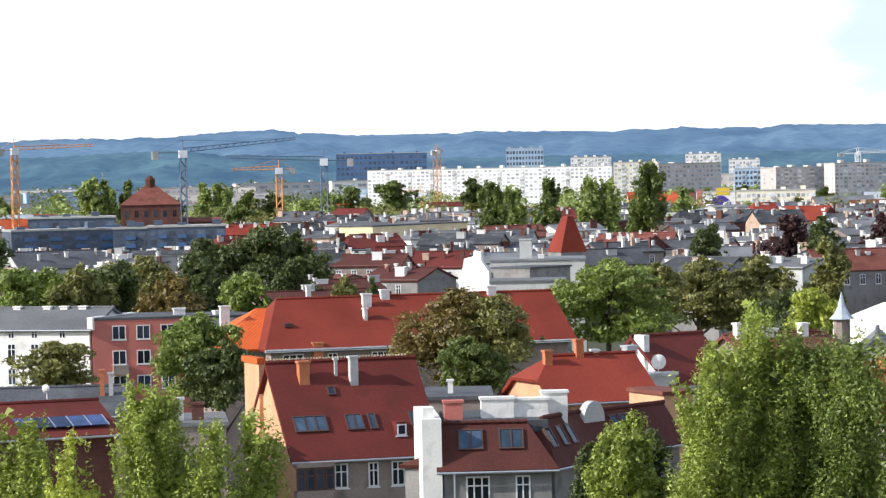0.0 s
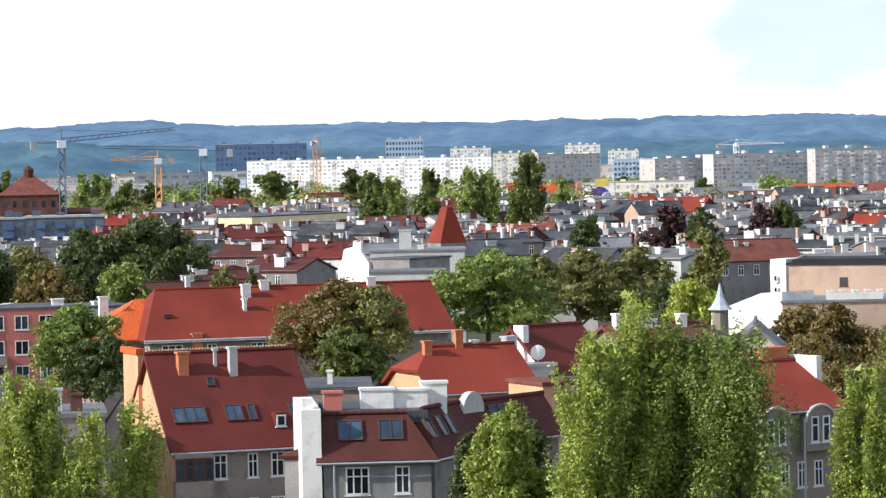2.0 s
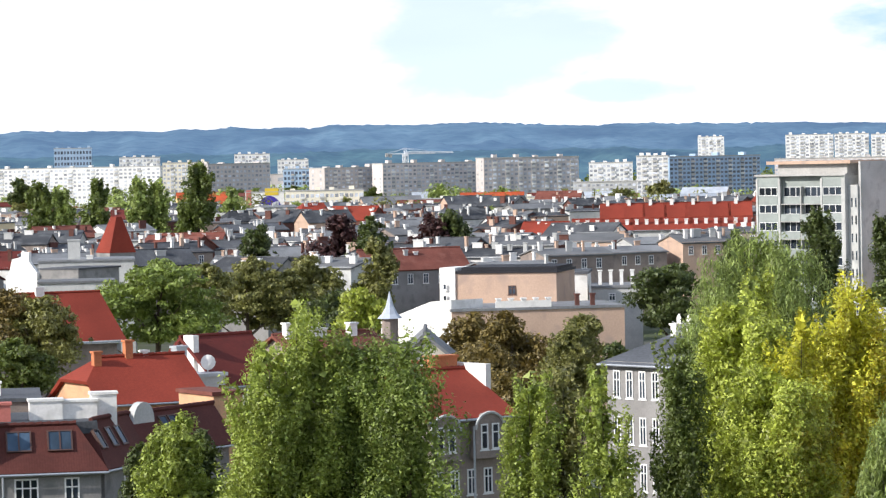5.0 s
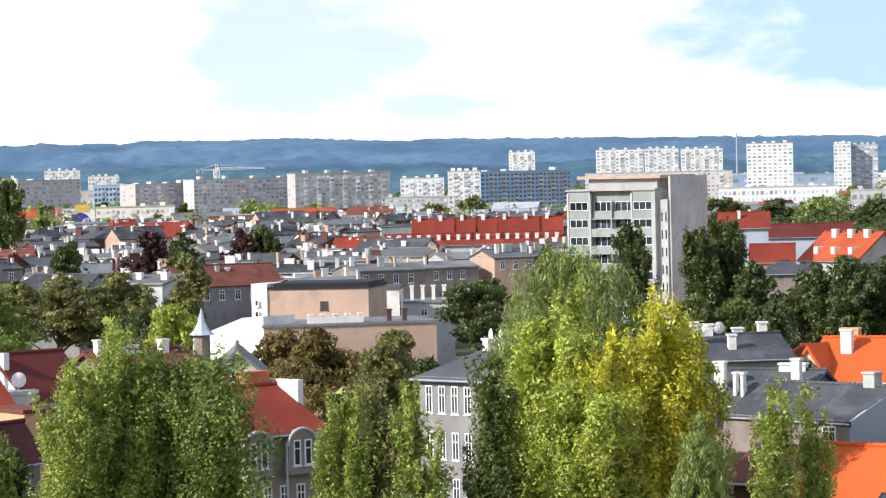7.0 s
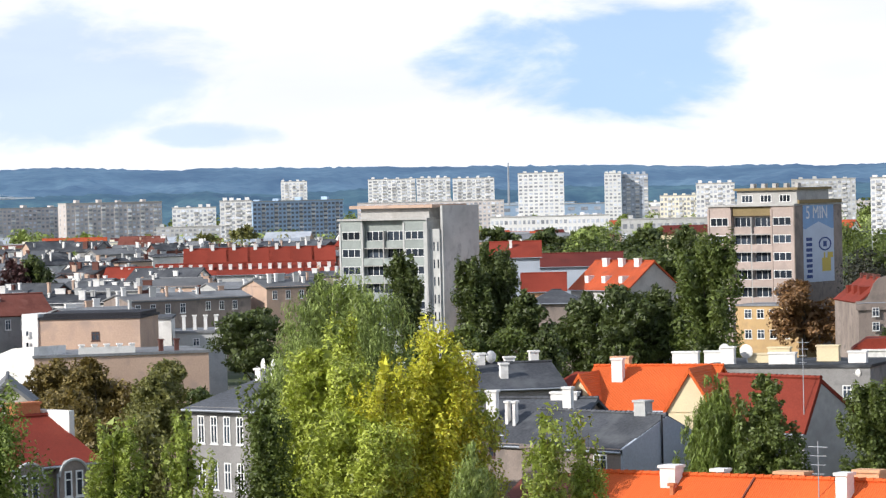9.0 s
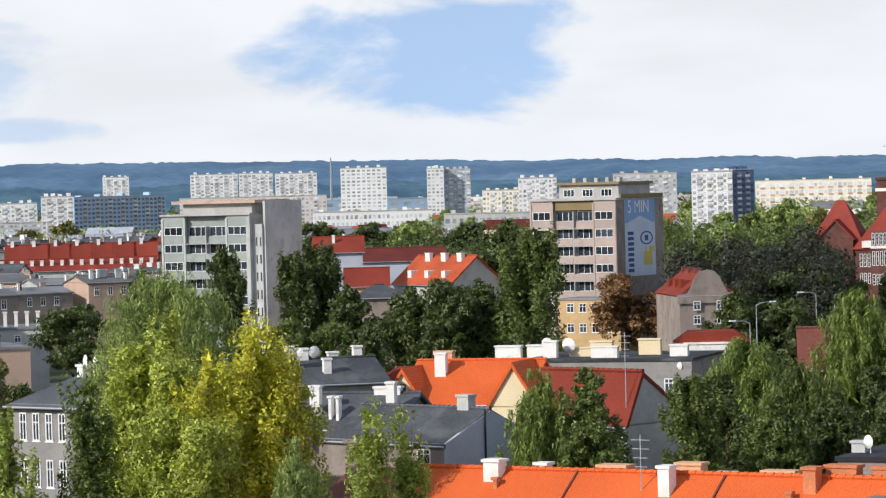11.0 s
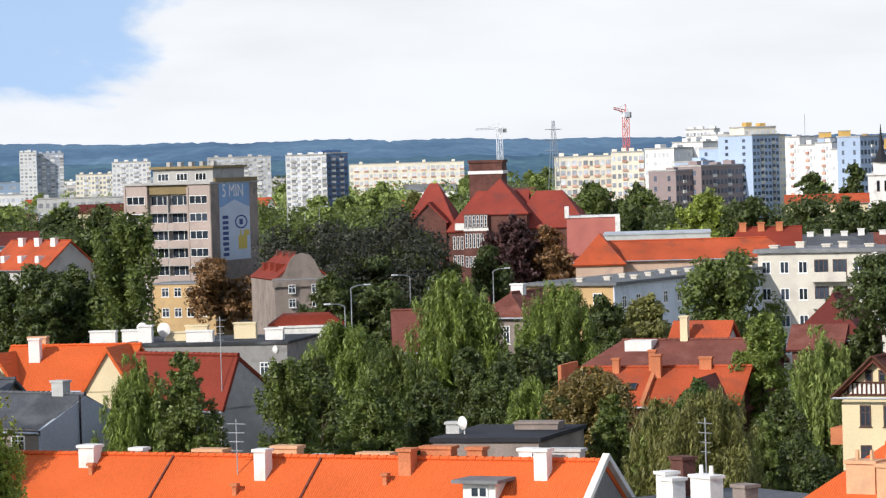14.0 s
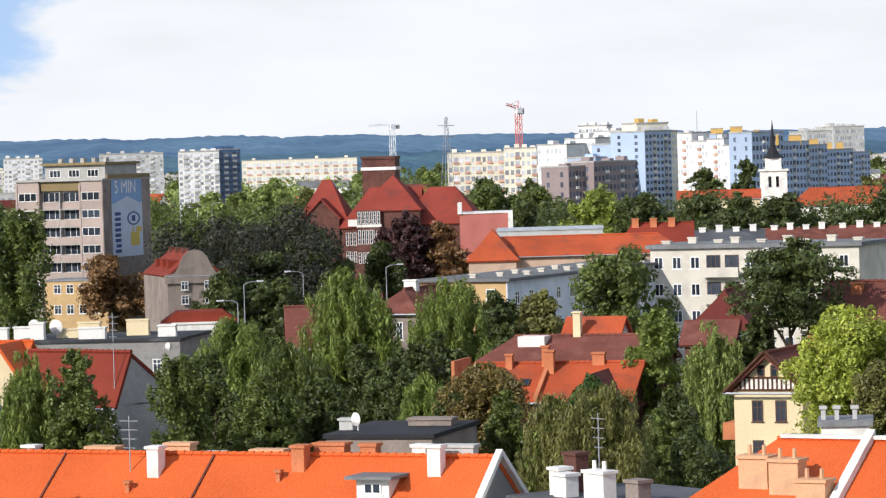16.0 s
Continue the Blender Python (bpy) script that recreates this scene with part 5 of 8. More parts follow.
for k in range(5):
    chimney(h_tanw, 4.6 + 1.2 * k, 0.5, tz2 + 0.25, 0.4, 0.4, 0.9, WHITE)
for x in (12.3, 13.8):
    chimney(h_tanw, x, 1.0, tz2 + 0.1, 0.4, 0.4, 1.3, BRICK)
h_tanb, _ = flat_house("office_block", "low pale block with white vents", (60.6, 339.6), (65.6, 338.7), 8, 14.43, GREY_PALE, FELT_PALE)
for k in range(4):
    chimney(h_tanb, 0.8 + 1.1 * k, 2, 14.71, 0.35, 0.35, 1.5, WHITE)
window(h_tanb, "f", 2.0, 13.11, 0.7, 0.8)
wall_w, _ = flat_house("fire_wall_house", "narrow house with a blank white fire wall", (59.2, 345.0), (61.0, 344.6), 9, 15.74, WHITE, FELT)

# ---- pale tenement with the grey sheet roof ----
E5 = 14.98
h_sheet, SW5 = house("tenement", "pale tenement with a dark grey sheet roof", (38.4, 210.5), (42.2, 204.7), 9.5, E5, 1.7, GREY, FELT, ridge=0.8)
for row in range(3):
    for k in range(4):
        window(h_sheet, "f", 0.9 + 1.15 * k, E5 - 2.3 - 2.9 * row, 0.62, 1.75, cols=2)
for x, y in ((0.2, 6), (1.2, 6.4), (2.4, 6.6), (3.4, 6.6)):
    chimney(h_sheet, x, y, E5 + 1.2, 0.5, 0.5, 0.9, WHITE)
dish(h_sheet, 0.7, 6.0, E5 + 1.9, 0.45)
dish(h_sheet, 1.6, 6.0, E5 + 1.9, 0.4)

# ---- yellow gabled house with orange tiles ----
E6, R6 = 10.82, 13.91
h_gab, GBW = house("house", "cream house under bright orange tiles", (80.6, 259.8), (88.7, 253.9), 10, E6, R6 - E6, CREAM, TILE_ORANGE, by_ridge=True)
wing(h_gab, -1.0, -0.4, 2.4, 5.5, 11.49, 13.60-11.49, CREAM, TILE_ORANGE, axis="v", over=0.25)
wing(h_gab, GBW - 2.6, -0.9, 4.0, 6.0, 10.61, 14.02-10.61, CREAM, TILE_ORANGE, axis="v", over=0.25)
wing(h_gab, -5.0, 1.0, 4.6, 8.0, E6 + 0.3, (R6 - E6) * 0.75, CREAM, TILE_RED, ends=((0.0, 3.0), (1.0, 0.0)))
w = window(h_gab, "f", 0.2, 11.57, 0.5, 0.75, cols=1, frame_mat=FRAME_DARK)
w.matrix_basis = Matrix.Translation((0, -0.41, 0)) @ w.matrix_basis
window(h_gab, "f", 4.6, E6 - 2.4, 0.6, 1.6, cols=1, frame_mat=FRAME_DARK)
window(h_gab, "f", 6.0, E6 - 2.4, 0.6, 1.6, cols=1, frame_mat=FRAME_DARK)
chimney(h_gab, 2.2, 3.3, R6 - 1.5, 0.9, 0.7, 2.2, WHITE)
chimney(h_gab, 1.6, 6.0, R6 - 0.6, 1.5, 0.8, 1.3, PEACH)

# ---- dark felt roofs in front of it ----
E7 = 11.39
# the darker body render stands in for shadow falling on the front
h_dark, DW = house("tenement", "grey tenement with a dark felt roof and bare gable", (63.7, 218.9), (69.2, 208.8), 8.5, E7, 13.34-E7, GREY_WARM, FELT, by_ridge=True, over=0.15)
gab = bmesh.new()
prism(gab, [(0, -0.5), (8.5, -0.5), (8.5, E7), (4.25, 13.34 - 0.1), (0, E7)], "x", DW, DW + 0.2)
part("gable_wall", gab, GREY_BLUE, h_dark, "bare blue grey gable wall")
bm = bmesh.new()
tube(bm, (DW + 0.3, 3.6, 2), (DW + 0.3, 3.6, E7 + 2.0), 0.07, 0.07, 6)
part("downpipe", bm, BLACK, h_dark)
chimney(h_dark, DW - 2.0, 4.3, 13.63, 1.0, 0.7, 0.6, GREY_PALE)
window(h_dark, "f", DW - 1.8, E7 - 1.4, 1.2, 1.0, cols=2)
h_dark2, KW = house("tenement", "tenement with a black felt roof and white chimney walls", (61.0, 223.8), (66.3, 220.2), 10, 11.61, 2.0, GREY_WARM, FELT)
for x, y, w, hh, m in ((0.1, 2, 0.7, 1.6, WHITE), (4.4, 5, 1.9, 1.3, WHITE), (5.5, 2.2, 0.6, 1.8, WHITE), (1.4, 1.4, 0.2, 0.9, WHITE), (2.0, 1.2, 0.2, 0.9, WHITE)):
    chimney(h_dark2, x, y, 12.77, w, 0.7, hh, m)
for x in (0.8, 2.0, 3.6):
    window(h_dark2, "f", x, 9.88, 0.8, 1.7, frame_mat=FRAME_DARK)
h_dark3, _ = house("tenement", "tenement with a low grey felt roof", (66.7, 253.4), (75.5, 253.0), 10, 12.88, 1.6, GREY, FELT)
for x, y, w, hh in ((0.6, 3, 1.2, 1.4), (1.8, 3, 0.6, 1.9), (3.3, 5, 0.9, 1.6), (4.6, 2, 0.6, 0.9), (6.0, 6, 0.8, 1.2), (8.0, 6, 0.7, 1.6)):
    chimney(h_dark3, x, y, 13.76, w, 0.6, hh, WHITE)
dish(h_dark3, 2.6, 3, 14.66, 0.45)
dish(h_dark3, 4.2, 5, 14.62, 0.5, 20)
h_row, OW = flat_house("tenement_row", "row of low tenements with white chimney walls", (97.5, 283.7), (109.9, 274.9), 12, 12.06, GREY, FELT)
for x, y, w, hh in ((-3.2, 6, 2.4, 1.1), (0.2, 5, 2.6, 1.2), (1.9, 2, 1.2, 1.7), (4.2, 4, 2.0, 1.0), (5.8, 5, 2.0, 1.5), (7.0, 1.5, 2.4, 1.2), (10.0, 6, 2.0, 1.6), (13.4, 3, 1.6, 1.2)):
    chimney(h_row, x, y, 12.16, w, 0.7, hh, CREAM if w == 2.0 else WHITE)
dish(h_row, 3.2, 3.5, 12.94, 0.65, -10)
dish(h_row, 14.1, 0.2, 11.20, 0.4)
dish(h_row, 1.0, 4.0, 13.12, 0.5, 15)
for x in (13.1, 14.0, 9.0, 10.5):
    window(h_row, "f", x, 9.32, 0.8, 1.2)

# ---- gable house with bare grey end ----
E8, R8 = 12.6, 15.88
h_bare, _BW = house("town_house", "red tiled house with a bare grey gable end", (72.5, 207.5), (76.5, 199.9), 6.6, E8, R8 - E8, CONCRETE, TILE_RED, by_ridge=True, ridge=0.24, over=0.1)
aerial(h_bare, _BW - 0.4, 0.5, E8 + 0.8, 5.0)

# ---- long orange terrace ----
RZ = 14.2
E9 = RZ - 4.6
h_orange, NW = house("terrace_house", "long terrace under bright orange ribbed tiles", (49.2, 158.5), (68.7, 135.0), 12, E9, RZ - E9, CREAM, TILE_ORANGE, by_ridge=True, over=0.35)


def on_terrace(frac, y):
    return frac * NW, y, on_slope(12, E9, RZ - E9, y, over=0.35)


for f, y, w, d, hh, m in ((0.14, 5.6, 1.0, 0.8, 1.0, WHITE), (0.21, 6.6, 0.6, 0.6, 0.9, WHITE), (0.335, 6.9, 1.4, 0.8, 1.3, PEACH), (0.46, 5.0, 0.7, 0.7, 1.9, WHITE), (0.475, 6.6, 1.2, 0.7, 1.3, PEACH), (0.53, 6.8, 0.8, 0.6, 0.7, GREY_PALE), (0.625, 6.8, 1.5, 0.7, 1.0, PEACH), (0.7, 5.4, 0.75, 0.7, 1.4, BRICK_ORANGE), (0.735, 6.5, 1.4, 0.7, 1.3, BRICK_ORANGE), (0.8, 6.4, 0.7, 0.6, 1.1, BRICK_ORANGE), (0.885, 6.3, 0.6, 0.6, 0.9, WHITE), (0.925, 5.2, 0.75, 0.6, 1.9, WHITE), (0.945, 6.5, 1.4, 0.6, 1.2, GREY_PALE)):
    x, yy, z = on_terrace(f, min(y, 6.0))
    chimney(h_orange, x, y, z - (max(0, y - 6.0) * 0.75), w * (1.1 if y > 6 else 0.85), d, 0.35 + 0.45 * hh, m)
for f, y in ((0.16, 2.6), (0.4, 2.2), (0.49, 2.0), (0.575, 2.1), (0.66, 1.9)):
    x, yy, z = on_terrace(f, y)
    skylight(h_orange, x, y, 12, E9, RZ - E9, 0.55, 0.85, over=0.35)
for f, y in ((0.43, 3.9), (0.155, 4.9), (0.675, 4.6)):
    x, yy, z = on_terrace(f, y)
    chimney(h_orange, x, y, z, 0.2, 0.2, 0.5, BRICK_ORANGE, name="vent_pipe")
x, yy, z = on_terrace(0.415, 5.0)
aerial(h_orange, x, 5.0, z, 2.6)
x, yy, z = on_terrace(0.845, 3.9)
part("dormer", boxes((x - 0.8, 3.6, z - 1.0, x + 0.8, 6.0, z + 0.75)), WHITE, h_orange, "boxy white dormer")
part("dormer_roof", boxes((x - 1.15, 3.1, z + 0.75, x + 1.15, 6.3, z + 0.9)), FELT_PALE, h_orange)
w = window(h_orange, "f", x, z + 0.05, 0.9, 0.55, cols=2, rows=1)
w.matrix_basis = Matrix.Translation((0, 3.59, 0)) @ w.matrix_basis
lean_bm = bmesh.new()
prism(lean_bm, [(-0.3, E9 + 1.55), (5.2, E9 + 3.1), (5.2, E9 + 3.25), (-0.3, E9 + 1.7)], "x", NW * 0.78, NW * 0.95)
part("lean_to_roof", lean_bm, FELT_PALE, h_orange, "grey sheet over a wide dormer")
part("lean_to_wall", boxes((NW * 0.79, 0.0, E9, NW * 0.94, 4.5, E9 + 1.6)), WHITE, h_orange)
for f in (0.285, 0.545):
    seam = bmesh.new()
    tube(seam, (f * NW, -0.3, E9 - 0.02), (f * NW, 5.95, RZ + 0.02), 0.06, 0.06, 5)
    part("seam", seam, TILE_OLD, h_orange)
verge_bm = bmesh.new()
prism(verge_bm, [(-0.5, E9 - 0.3), (6.0, RZ + 0.05), (12.4, E9 - 0.3), (12.4, E9), (6.0, RZ + 0.35), (-0.5, E9)], "x", NW + 0.3, NW + 0.62)
part("verge", verge_bm, WHITE, h_orange, "white verge wall")
gab = bmesh.new()
prism(gab, [(0, -0.5), (12, -0.5), (12, E9), (6, RZ - 0.1), (0, E9)], "x", NW + 0.02, NW + 0.3)
part("gable_wall", gab, GREY, h_orange, "grey gable wall")
low_orange, _ = house("terrace_house", "lower brown tiled roof beside the terrace", (45.5, 163.8), (50.0, 160.4), 9, 12.18, 13.42-12.18, BRICK, TILE_OLD)
chimney(low_orange, 0.5, 3, 13.09, 0.7, 0.7, 2.0, GREY_WARM)

# ---- roofs at the foot of the view ----
f_a, FA = flat_house("low_building", "low flat roof with brick and white chimney stacks", (68.8, 133.3), (70.7, 120.9), 7, 12.36, WHITE, FELT)
for x, y, w, hh, m in ((0.9, 3, 0.9, 2.0, BRICK), (1.7, 1.5, 0.7, 1.5, WHITE), (2.5, 1.2, 0.9, 1.3, WHITE), (5.2, 1.0, 1.4, 1.6, WHITE), (6.6, 2.0, 0.9, 1.2, GREY_WARM)):
    chimney(f_a, x, y, 12.36, w, 0.7, hh, m, pots=2 if w == 1.4 else 0)
aerial(f_a, 3.9, 2, 12.30, 4.0)
E10, R10 = 12.67, 15.55
f_b, FB = house("terrace_house", "orange tiled roof with brick stacks and white verges", (73.1, 122.9), (78.4, 114.8), 9, E10, R10 - E10, CREAM, TILE_ORANGE, by_ridge=True, ends=((0.0, 3.0), (1.0, 0.0)))
part("verge", boxes((3.2, 4.3, R10 + 0.05, FB, 4.7, R10 + 0.2)), WHITE, f_b, "white ridge edge")
step = bmesh.new()
prism(step, [(-0.3, E10 - 0.1), (4.6, R10 + 0.1), (4.6, R10 + 0.45), (-0.3, E10 + 0.3)], "x", FB * 0.72, FB * 0.76)
part("fire_wall", step, WHITE, f_b, "stepped white fire wall")
for x, y, hh, m in ((3.2, 2.0, 1.1, PEACH), (4.7, 1.7, 1.2, PEACH), (6.2, 1.0, 0.9, PEACH)):
    chimney(f_b, x, y, on_slope(9, E10, R10 - E10, y), 1.3, 0.9, hh, m, pots=2)
f_c, _ = flat_house("low_building", "white rendered roof house with vent pipes", (81.8, 128.1), (83.6, 126.9), 3, 15.13, WHITE, FELT_PALE)
for x in (0.1, 0.7, 1.5):
    chimney(f_c, x, 0.8, 15.20, 0.2, 0.2, 0.8, GREY_PALE)
yard, _ = flat_house("shed", "long black felt shed roof between the trees", (78.7, 175.1), (83.3, 170.8), 9, 11.83, GREY_WARM, BLACK)
chimney(yard, 0.3, 3, 11.86, 0.8, 0.6, 0.9, GREY_PALE)
dish(yard, 1.1, 2.5, 12.33, 0.4)
chimney(yard, 4.5, 6, 11.83, 2.6, 1.2, 0.7, GREY_WARM)

# ---- long flats with balconies ----
LZ = 17.11
h_long, LGW = flat_house("apartment_house", "long cream flats with balconies under a flat roof", (173.8, 303.8), (188.2, 286.8), 10, LZ, OFFWHITE, FELT_PALE, parapet=0.4, lip=0.4)
for row in range(4):
    z = LZ - 2.1 - 2.75 * row
    for k in range(11):
        x = 0.9 + 1.98 * k
        if k in (3, 4, 8):
            window(h_long, "f", x, z - 0.5, 1.5, 1.9, cols=3, rows=1, frame_mat=FRAME_DARK, sill=False)
            part("balcony", boxes((x - 1.0, -1.1, z - 0.85, x + 1.0, 0, z - 0.7), (x - 1.0, -1.1, z - 0.7, x + 1.0, -1.02, z + 0.15)), OFFWHITE, h_long)
        else:
            window(h_long, "f", x, z, 1.0, 1.25, cols=2, rows=1)
for k in range(9):
    chimney(h_long, 0.8 + 2.5 * k, 3 + (k % 3), LZ + 0.3, 0.9, 0.6, 0.45 + 0.3 * (k % 2), OFFWHITE)
dish(h_long, 12.6, 0.0, LZ - 0.6, 0.5)
WZ = 15.47
h_wing, WGW = stand("apartment_house", (140.5, 289.8), (146.0, 282.5), "long flats with an ochre end and a pale blue side", "building")
part("wall", boxes((0, 0, -0.5, WGW, 42, WZ)), OCHRE_WALL, h_wing)
part("side_wall", boxes((WGW + 0.005, -0.05, -0.5, WGW + 0.12, 42, WZ)), SIDE_SHADE, h_wing, "pale blue grey side wall")
part("roof", boxes((-0.4, -0.4, WZ, WGW + 0.5, 42.3, WZ + 0.3)), FELT_PALE, h_wing)
window(h_wing, "f", WGW * 0.82, WZ - 2.0, 1.0, 1.3)
window(h_wing, "f", WGW * 0.82, WZ - 4.8, 1.0, 1.3)
for k in range(13):
    for row in range(3):
        window(h_wing, "r", 2.0 + 3.1 * k, WZ - 2.2 - 2.75 * row, 1.0, 1.2, W=WGW + 0.12)
    chimney(h_wing, WGW * (0.55 + 0.15 * (k % 3)), 1.5 + 3.1 * k, WZ + 0.3, 0.6, 0.6, 0.4, OFFWHITE)

# ---- villas ----
E11, R11 = 9.60, 12.02
villa, VW = house("villa", "villa under orange tiles with an ivy gable", (113.4, 225.1), (122.9, 216.6), 9, E11, R11 - E11, BRICK, TILE_MID, by_ridge=True, over=0.3)
wing(villa, VW - 4.6, -1.8, 4.6, 7, E11 - 0.6, R11 - E11 + 0.2, BRICK, TILE_OLD, axis="v", over=0.3)
IVY = leaf_material("ivy_leaves", (0.05, 0.1, 0.02), (0.06, 0.12, 0.02))
rnd_ivy = np.random.default_rng(8)
cs = []
for k in range(90):
    q = rnd_ivy.random()
    cs.append((VW - 4.7 + 4.8 * q, -1.95, E11 - 0.9 + (R11 - E11 + 0.4) * (1 - abs(2 * q - 1)) * rnd_ivy.uniform(0.75, 1.02)))
part("ivy", leaf_mesh("ivy", np.array(cs), np.full((90, 3), 0.3), 3500, 0.22, rnd_ivy, IVY), None, villa, "ivy along the gable")
w = window(villa, "f", VW - 2.3, E11 - 0.1, 0.7, 1.0)
w.matrix_basis = Matrix.Translation((0, -1.86, 0)) @ w.matrix_basis
for x, y, w_, hh, m in ((2.9, 4.0, 0.5, 1.0, BRICK_ORANGE), (5.6, 4.3, 0.5, 1.4, BRICK_ORANGE), (6.1, 3.4, 0.7, 1.6, BRICK_ORANGE), (9.6, 4.4, 0.9, 0.8, BRICK_ORANGE)):
    chimney(villa, x, y, on_slope(9, E11, R11 - E11, min(y, 4.4), over=0.3), w_, 0.6, hh, m)
skylight(villa, 4.6, 1.6, 9, E11, R11 - E11, 0.6, 0.9, over=0.3)
bm = bmesh.new()
prism(bm, [(-0.3, E11 - 0.1), (4.6, R11 + 0.1), (4.6, R11 + 0.4), (-0.3, E11 + 0.25)], "x", 5.7, 6.0)
part("fire_wall", bm, BRICK_ORANGE, villa)
part("fire_wall", boxes((-0.45, -0.2, E11 - 0.2, -0.2, 4.6, R11 + 0.5)), BRICK_ORANGE, villa)
E12, R12 = 11.15, 13.02
villa2, V2 = house("villa", "second villa roof of old brown red tiles", (122.8, 240.5), (132.7, 230.6), 9, E12, R12 - E12, BRICK, TILE_OLD, by_ridge=True, ends=((0.0, 2.0), (0.4, 1.4)))
part("dormer", boxes((2.8, 2.6, E12 + 0.8, 5.0, 4.5, R12 + 0.05)), WHITE, villa2, "white flat dormer")
wing(villa2, 6.0, 3.5, 4.4, 6, R12 - 1.0, 2.4, WHITE, TILE_MID, over=0.3)
chimney(villa2, 7.2, 4.5, R12 + 0.4, 0.6, 0.6, 1.5, CREAM)
villa3, V3 = house("villa", "brown tiled villa behind the birch", (131.3, 224.4), (135.2, 220.9), 9, 13.35, 16.50-13.35, BRICK, TILE_DARK, axis="v", ends=((0.0, 2.5), (1.0, 0.0)))
wing(villa3, 0.2, -1.5, 3.6, 4, 12.72, 14.41-12.72, BRICK, TILE_OLD)
window(villa3, "f", 4.6, 11.27, 0.7, 1.2)
villa4, _ = house("villa", "brown red roof with brick crested wall", (128.9, 202.5), (134.3, 196.5), 10, 14.28, 17.69-14.28, BRICK, TILE_OLD)
chimney(villa4, 2.2, 4, 15.87, 0.8, 0.7, 1.8, BRICK_ORANGE)
EC, RC = 11.85, 14.23
h_cream, CW = house("house", "cream house with a half-timbered gable", (114.2, 189.2), (117.2, 185.6), 11, EC, RC - EC, CREAM, TILE_OLD, axis="v", over=0.55)
part("gable_field", boxes((CW * 0.12, -0.03, EC - 0.05, CW * 0.88, 0.0, EC + 0.75)), WHITE, h_cream, "white gable field")
for k in range(13):
    x = CW * (0.1 + 0.8 * k / 12)
    part("timber", boxes((x - 0.05, -0.09, EC - 0.05, x + 0.05, -0.031, EC + 0.7)), TIMBER, h_cream)
for z in (EC - 0.08, EC + 0.72):
    part("timber", boxes((CW * 0.05, -0.12, z, CW * 0.95, -0.031, z + 0.11)), TIMBER, h_cream)
for s in (-1, 1):
    bm = bmesh.new()
    tube(bm, (CW / 2 + s * (CW / 2 + 0.5), -0.6, EC - 0.2), (CW / 2, -0.6, RC + 0.1), 0.13, 0.13, 4)
    part("bargeboard", bm, TIMBER, h_cream)
for x in (-0.45, 0.45):
    window(h_cream, "f", CW / 2 + x, EC + 0.8, 0.5, 0.8, cols=1, frame_mat=FRAME_DARK)
for x in (0.34, 0.68):
    for z in (EC - 2.1, EC - 4.7):
        window(h_cream, "f", CW * x, z, 0.75, 1.4, cols=2, frame_mat=FRAME_DARK)
part("side_house", boxes((CW, 3, -0.5, CW + 3.5, 10, EC - 0.3)), CREAM, h_cream)
part("balcony", boxes((-0.9, 0.2, EC - 3.3, -0.02, 3, EC - 2.2)), BRICK_ORANGE, h_cream)
chimney(h_cream, CW * 0.85, 5, RC - 1.0, 0.6, 0.6, 1.8, BRICK_ORANGE)

# ---- school ----
school, SCW = stand("school", (257.2, 566.4), (280.6, 550.6), "dark brick school under large red hipped roofs", "school")
wing(school, -8.0, 8, 9.6, 12, 14.91, 23.08-14.91, BRICK, TILE_SCHOOL, ends=((0.0, 4.0), (0.0, 4.0)))
wing(school, -6.4, 6.5, 6.6, 6, 15.98, 19.67-15.98, BRICK, TILE_SCHOOL, axis="v")
wing(school, 1.2, 2.5, 14, 14, 14.30, 21.44-14.30, BRICK, TILE_SCHOOL, ends=((0.0, 4.5), (1.0, 0.0)))
wing(school, 5.0, -1.2, 11.4, 12, 17.38, 23.68-17.38, BRICK, TILE_SCHOOL, axis="v", ends=((0.0, 6.5), (0.0, 4.0)))
wing(school, 13.0, 1.0, 14.0, 13, 14.65, 21.21-14.65, BRICK, TILE_SCHOOL, ends=((0.0, 4.0), (0.0, 5.0)))
tz3 = 26.65
part("tower", boxes((4.2, 10, 0, 10.4, 16, tz3)), BRICK, school, "square brick tower")
part("tower_band", boxes((4.0, 9.8, tz3 - 2.1, 10.6, 16.2, tz3 - 1.5)), WHITE, school)
part("tower_cap", boxes((4.0, 9.8, tz3, 10.6, 16.2, tz3 + 0.5)), BRICK, school)
part("bay", boxes((4.9, -1.9, 0, 9.3, -1.2, 17.38)), BRICK, school, "projecting brick bay")
part("bay_band", boxes((4.8, -2.0, 14.28, 9.4, -1.9, 14.79)), WHITE, school)
for k in range(6):
    for z, hh in ((14.90, 2.2), (11.18, 2.6), (7.66, 2.0)):
        w = window(school, "f", 5.3 + 0.72 * k, z, 0.5, hh, cols=1, rows=3, sill=False)
        w.matrix_basis = Matrix.Translation((0, -1.91, 0)) @ w.matrix_basis
for k in range(4):
    for z, hh in ((10.86, 2.4), (7.76, 2.0)):
        w = window(school, "f", 2.3 + 0.72 * k, z, 0.5, hh, cols=1, rows=3, sill=False)
        w.matrix_basis = Matrix.Translation((0, 2.48, 0)) @ w.matrix_basis
part("roof_dormer", boxes((2.6, 1.8, 14.39, 4.6, 4, 15.63)), WHITE, school)
part("roof_dormer", boxes((10.6, 0.2, 14.17, 11.9, 3, 15.41)), WHITE, school)
annex, _ = flat_house("school_annex", "dark red annex with white parapets", (250.5, 500.8), (258.0, 497.0), 10, 17.28, PINK, WHITE)
